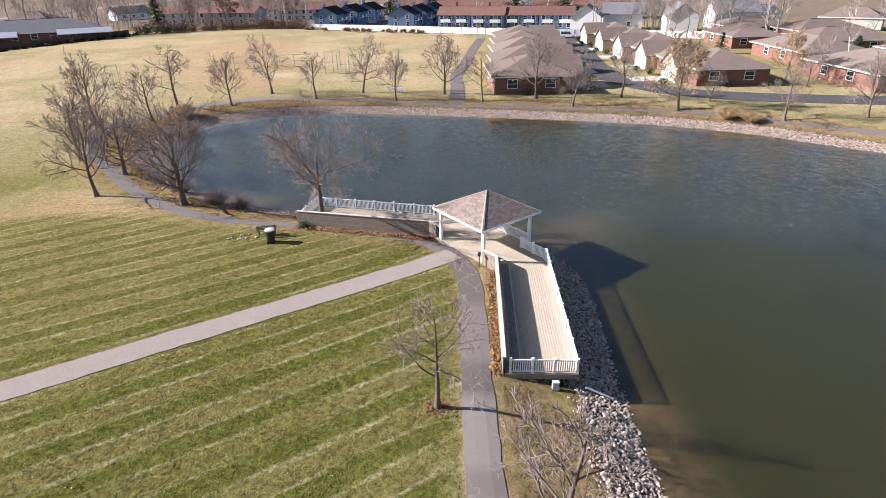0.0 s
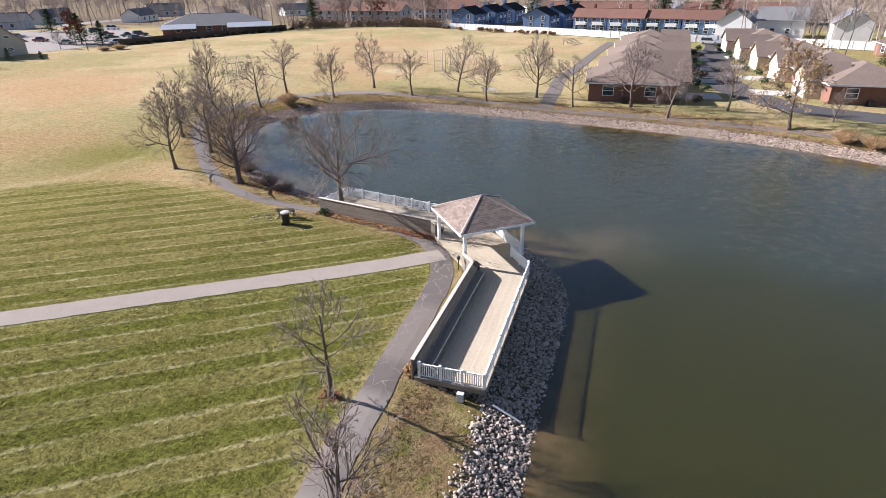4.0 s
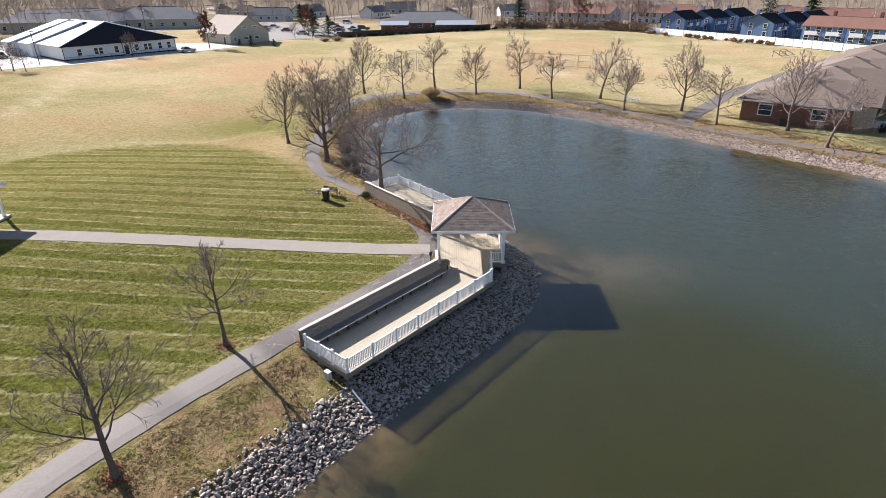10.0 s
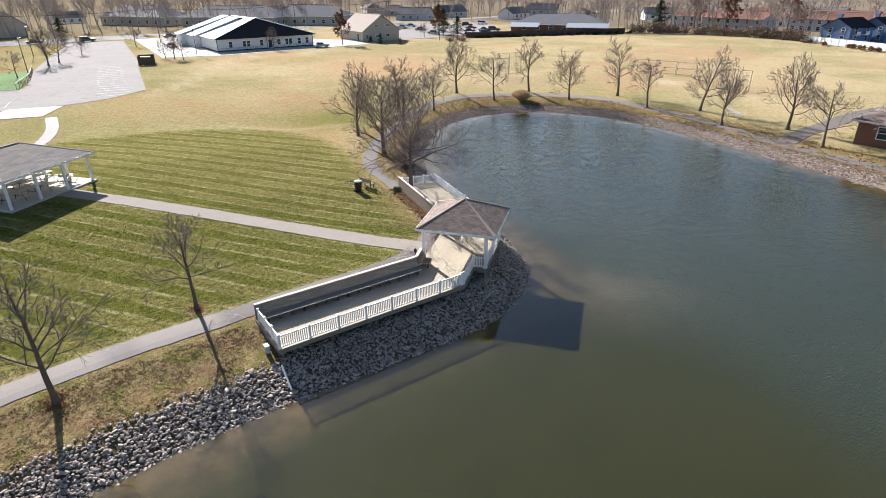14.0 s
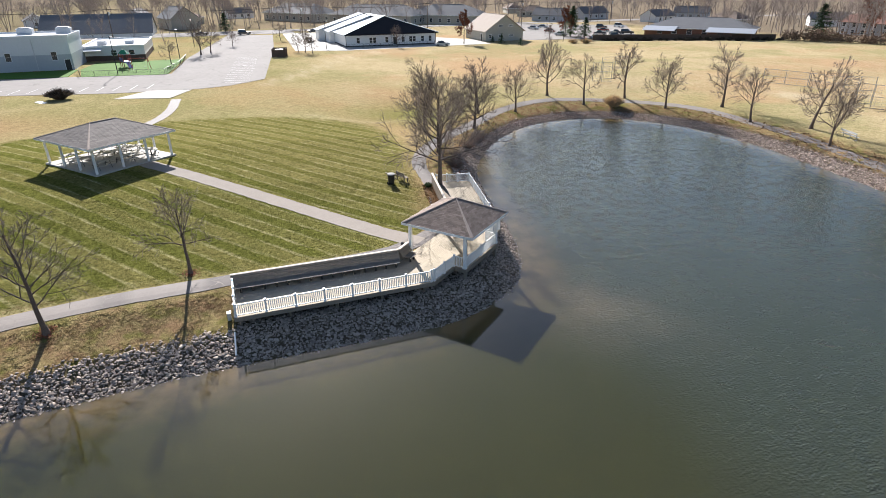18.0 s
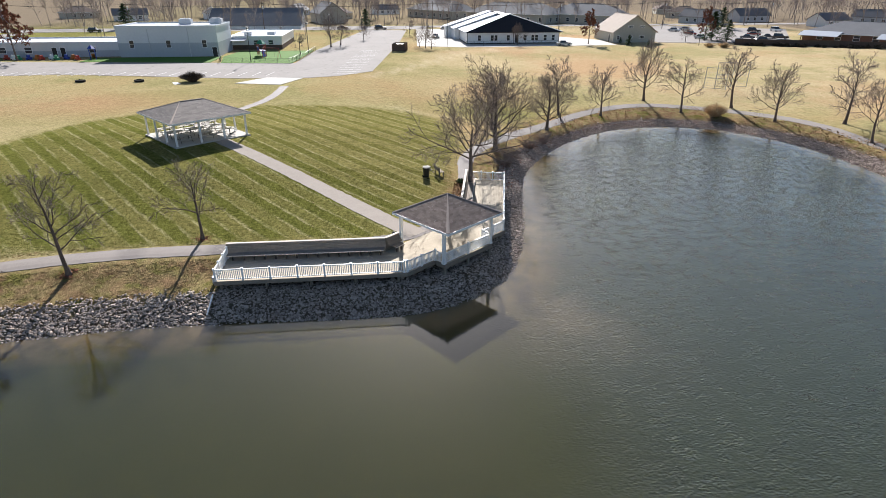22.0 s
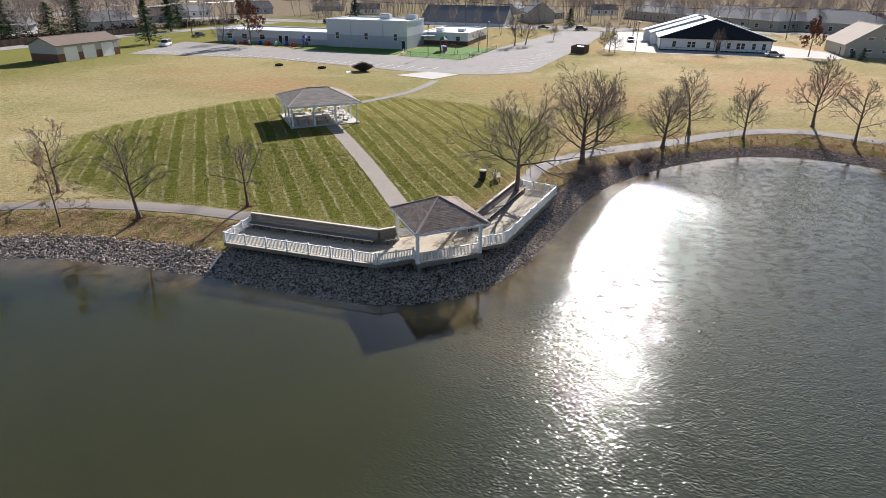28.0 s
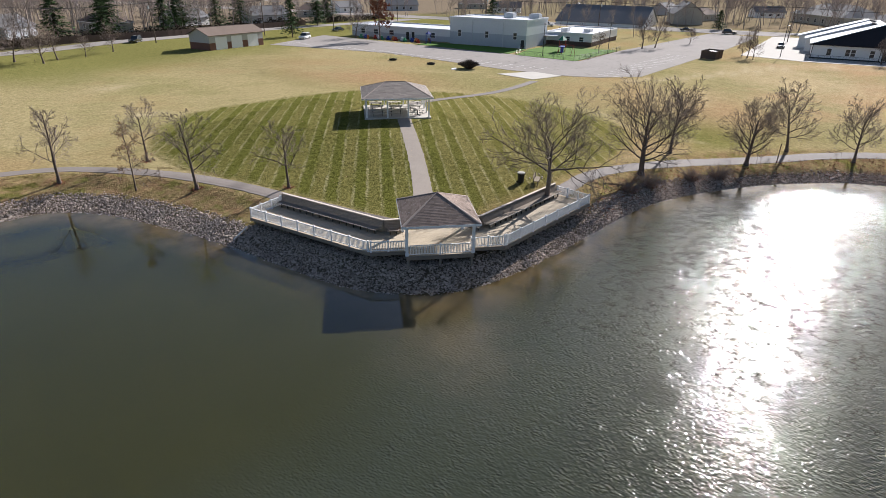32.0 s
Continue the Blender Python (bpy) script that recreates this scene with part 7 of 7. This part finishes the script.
cw, cs = conifer(9, 12, 4.5)
part("trunk", cw, BARK, pine)
part("crown", cs, PINE, pine)
for x, y, s in ((-156, 132.9, 0.74), (-149.8, 134.6, 0.56), (-142.6, 99.2, 0.26), (-148.6, 99, 0.16), (-135.8, 102.3, 0.18), (-232, 20, 0.6), (-226, -75, 0.8), (-40, 262, 1.0), (12, 232, 1.1), (-118, 206, 0.9), (-150, -112, 0.9), (-64, -130, 1.0), (-96, -128, 0.9), (50, 128, 0.35), (70, 112, 0.4), (-205, 165, 0.7), (-78, -131, 0.95), (-84, -138, 1.1), (-104, -133, 1.0), (-112, -140, 1.15), (-120, -132, 0.85), (-136, -138, 1.05), (-30, -136, 1.0), (-8, -140, 1.1), (-50, -140, 0.9), (-172, -126, 1.0), (28, 214, 0.9), (-22, 238, 1.0)):
    copy_thing(pine, pose(x, y, FLAT - 0.1, 0, 0, x * 7) @ Matrix.Diagonal((s * 1.45, s * 1.45, s, 1)))
rust = bare_tree(93, "tree holding rust-red leaves beside the school wing", 10, 0.2, 0.46, leaves=(RUST_LEAF, 6000, 0.18), first=0.22, levels=(12, 6, 5, 2), up=0.4)
plant(rust, -120.5, -60.5, 1.2, 0, True)
for x, y, s in ((-147.5, 88.5, 0.68), (-155, 130, 0.7), (-96, 214, 1.1), (-76, 217, 1.2), (-112, 220, 1.1), (34, 232, 1.0), (14, 246, 1.0)):
    plant(rust, x, y, s, x)
for x, y, s, k in ((-122, -71, 1.15, 0), (-146, 11, 1.05, 1), (-151, 13.5, 1.0, 0), (-127, 4.5, 0.7, 2), (-141, 38, 0.8, 1), (-144, 36.5, 0.6, 0), (-138, 39.5, 0.6, 2), (-146, 66, 0.75, 1), (-60, -98, 0.85, 0), (-40.5, -92, 1.0, 1), (-45, -95, 0.9, 2), (-38, -99, 1.1, 0),
                   (-52, -96, 0.6, 1), (-32, -96, 1.0, 2), (-26, -98, 0.9, 1), (-200, 70, 0.8, 0), (-183, 36, 0.7, 2), (-168, 20, 0.6, 1), (-152, 122, 0.6, 1), (48, 88, 0.8, 1), (52, 78, 0.85, 2), (28, 77, 0.55, 0)):
    plant((rowtree, rowtree2, rowtree3)[k], x, y, s, x * 13)

tanleaf = bare_tree(97, "tree still holding pale tan leaves by the far path", 9.2, 0.2, 0.5, leaves=(TAN_LEAF, 5200, 0.1), first=0.28, levels=(14, 7, 5, 3), up=0.45, lead=0.74, open_deg=(44, 70), twig=1.5, taper=0.2)
plant(tanleaf, 22.3, 73.6, 1.08, 40, True)
plant(tanleaf, 47, 93, 0.8, 140)
for k in range(5):
    for u, v in ((10.9, 5.2), (12.4, -4.6), (14.3, 5.6)):
        x, y = u + k, 91 + 14.2 * k + v
        g = thing("round_shrub", pose(x, y, ground_z(x, y)), "small dark clipped shrub beside a driveway", "shrub", "garden shrubs")
        part("foliage", clump(300 + k, 0.8, 1.1, 150, 0.16), (HEDGE, PINE)[(k + int(v)) % 2], g)
    for u, v in ((25.4, 5.0), (24.6, -5.0)):
        x, y = u + 1.0 - 0.8 * k, 96 + 14.2 * k + v
        g = thing("round_shrub", pose(x, y, ground_z(x, y)), "small dark clipped shrub beside a driveway", "shrub", "garden shrubs")
        part("foliage", clump(320 + k, 0.8, 1.1, 150, 0.16), PINE, g)
for x, y in ((-9.85, 10.7), (-5.6, 3.2), (-8.0, -7.7), (0.0, -9.7), (-33.6, 37.3)):
    litter("mulch_ring", np.random.RandomState(int(x * 10) % 97).normal((x, y), (0.3, 0.3), (260, 2)), 0.05, 5, RUST_LEAF, "rust-brown mulch round a tree's foot", 0.06)


def tufts(name, q, size, seed, mat, label, rise=(0.2, 0.6)):
    """Tufts of dry grass: a few leaning blades at each spot."""
    r = np.random.RandomState(seed)
    k = 5
    c = np.column_stack([np.repeat(q, k, 0), np.repeat(height(q), k)])
    n = len(c)
    a, ln = r.uniform(0, 6.28, n), size * r.uniform(0.6, 1.5, n)
    up = np.column_stack([np.cos(a) * ln, np.sin(a) * ln, ln * r.uniform(*rise, n)])
    side = np.column_stack([-np.sin(a), np.cos(a), np.zeros(n)]) * (size * 0.16)
    c = c + up * 0.12
    v = np.stack([c - side, c + side, c + up * 0.6 + side * 0.7, c + up - np.array([0, 0, 1]) * (ln * 0.2)[:, None], c + up * 0.6 - side * 0.7], 1).reshape(-1, 3)
    me = bpy.data.meshes.new(name)
    me.from_pydata(v.tolist(), [], np.arange(5 * n).reshape(-1, 5).tolist())
    me.materials.append(mat)
    return tagged(new(name, me), label, "grass", kind="stuff")


rb = np.random.RandomState(55)
q = np.column_stack([rb.uniform(-9, 4, 30000), rb.uniform(-16, 14, 30000)])
dq = inside_distance(SHORE_LINE, q)
patchy = np.sin(q[:, 0] * 1.9 + np.sin(q[:, 1] * 1.3)) + np.sin(q[:, 1] * 2.3 + q[:, 0]) + rb.normal(0, 0.7, len(q))
path_line = np.array([(8, -20), (2.2, -16), (-1.8, -13.2), (-4.6, -8), (-6.7, -2), (-7.8, 5), (-8.0, 12), (-8.1, 18.8)])
dp = np.min([np.hypot(*(q - (a + np.clip(((q - a) @ (b - a)) / ((b - a) @ (b - a)), 0, 1)[:, None] * (b - a))).T) for a, b in zip(path_line[:-1], path_line[1:])], 0)
q = q[(dq > 2.5) & (dq < 9) & (patchy > -0.7) & (dp > 1.25)]
bg = tufts("bank_grass", q, 0.075, 8, TURF_MAT, "straw-coloured rough grass on the bank by the path", (0.1, 0.3))
attribute(bg.data, "bank", np.ones(len(bg.data.vertices)))

# short grass of the mown lawn and the bank beside the walk, in the turf's own colours
rb = np.random.RandomState(61)
q = np.column_stack([rb.uniform(-42, -4, 150000), rb.uniform(-16, 31, 150000)])
keep = (inside_distance(LAWN_LINE, q) < 1.2) & (line_distance(path_line, q) > 0.95) & (line_distance([(-9.3, 26.6), (-12, 24.4), (-22, 17.2), (-35.6, 6.1)], q) > 0.98) & (np.abs(q[:, 0] + 38.4) + np.abs(q[:, 1] - 2.85) > 8.0)
q = q[keep & (rb.rand(len(q)) < np.where(q[:, 0] > -26, 0.7, 0.3))]
lg = tufts("lawn_grass", q, 0.06, 9, TURF_MAT, "short winter grass blades of the striped lawn", (0.1, 0.26))
lp = np.repeat(q, 25, 0)
attribute(lg.data, "lawn", np.full(len(lp), 1.0))
attribute(lg.data, "dry", sstep((lp[:, 0] + 22.0) * -0.6 + (lp[:, 1] - 17.0) * 0.8, 0.0, 9.0))
ql = np.column_stack([rb.uniform(-48, -9.5, 2600), rb.uniform(-14, 30, 2600)])
ql = ql[inside_distance(LAWN_LINE, ql) < 0]
litter("fallen_leaves", ql[::2], 0.036, 17, LAWN_LEAF, "single pale fallen leaves scattered over the lawn", 0.05)
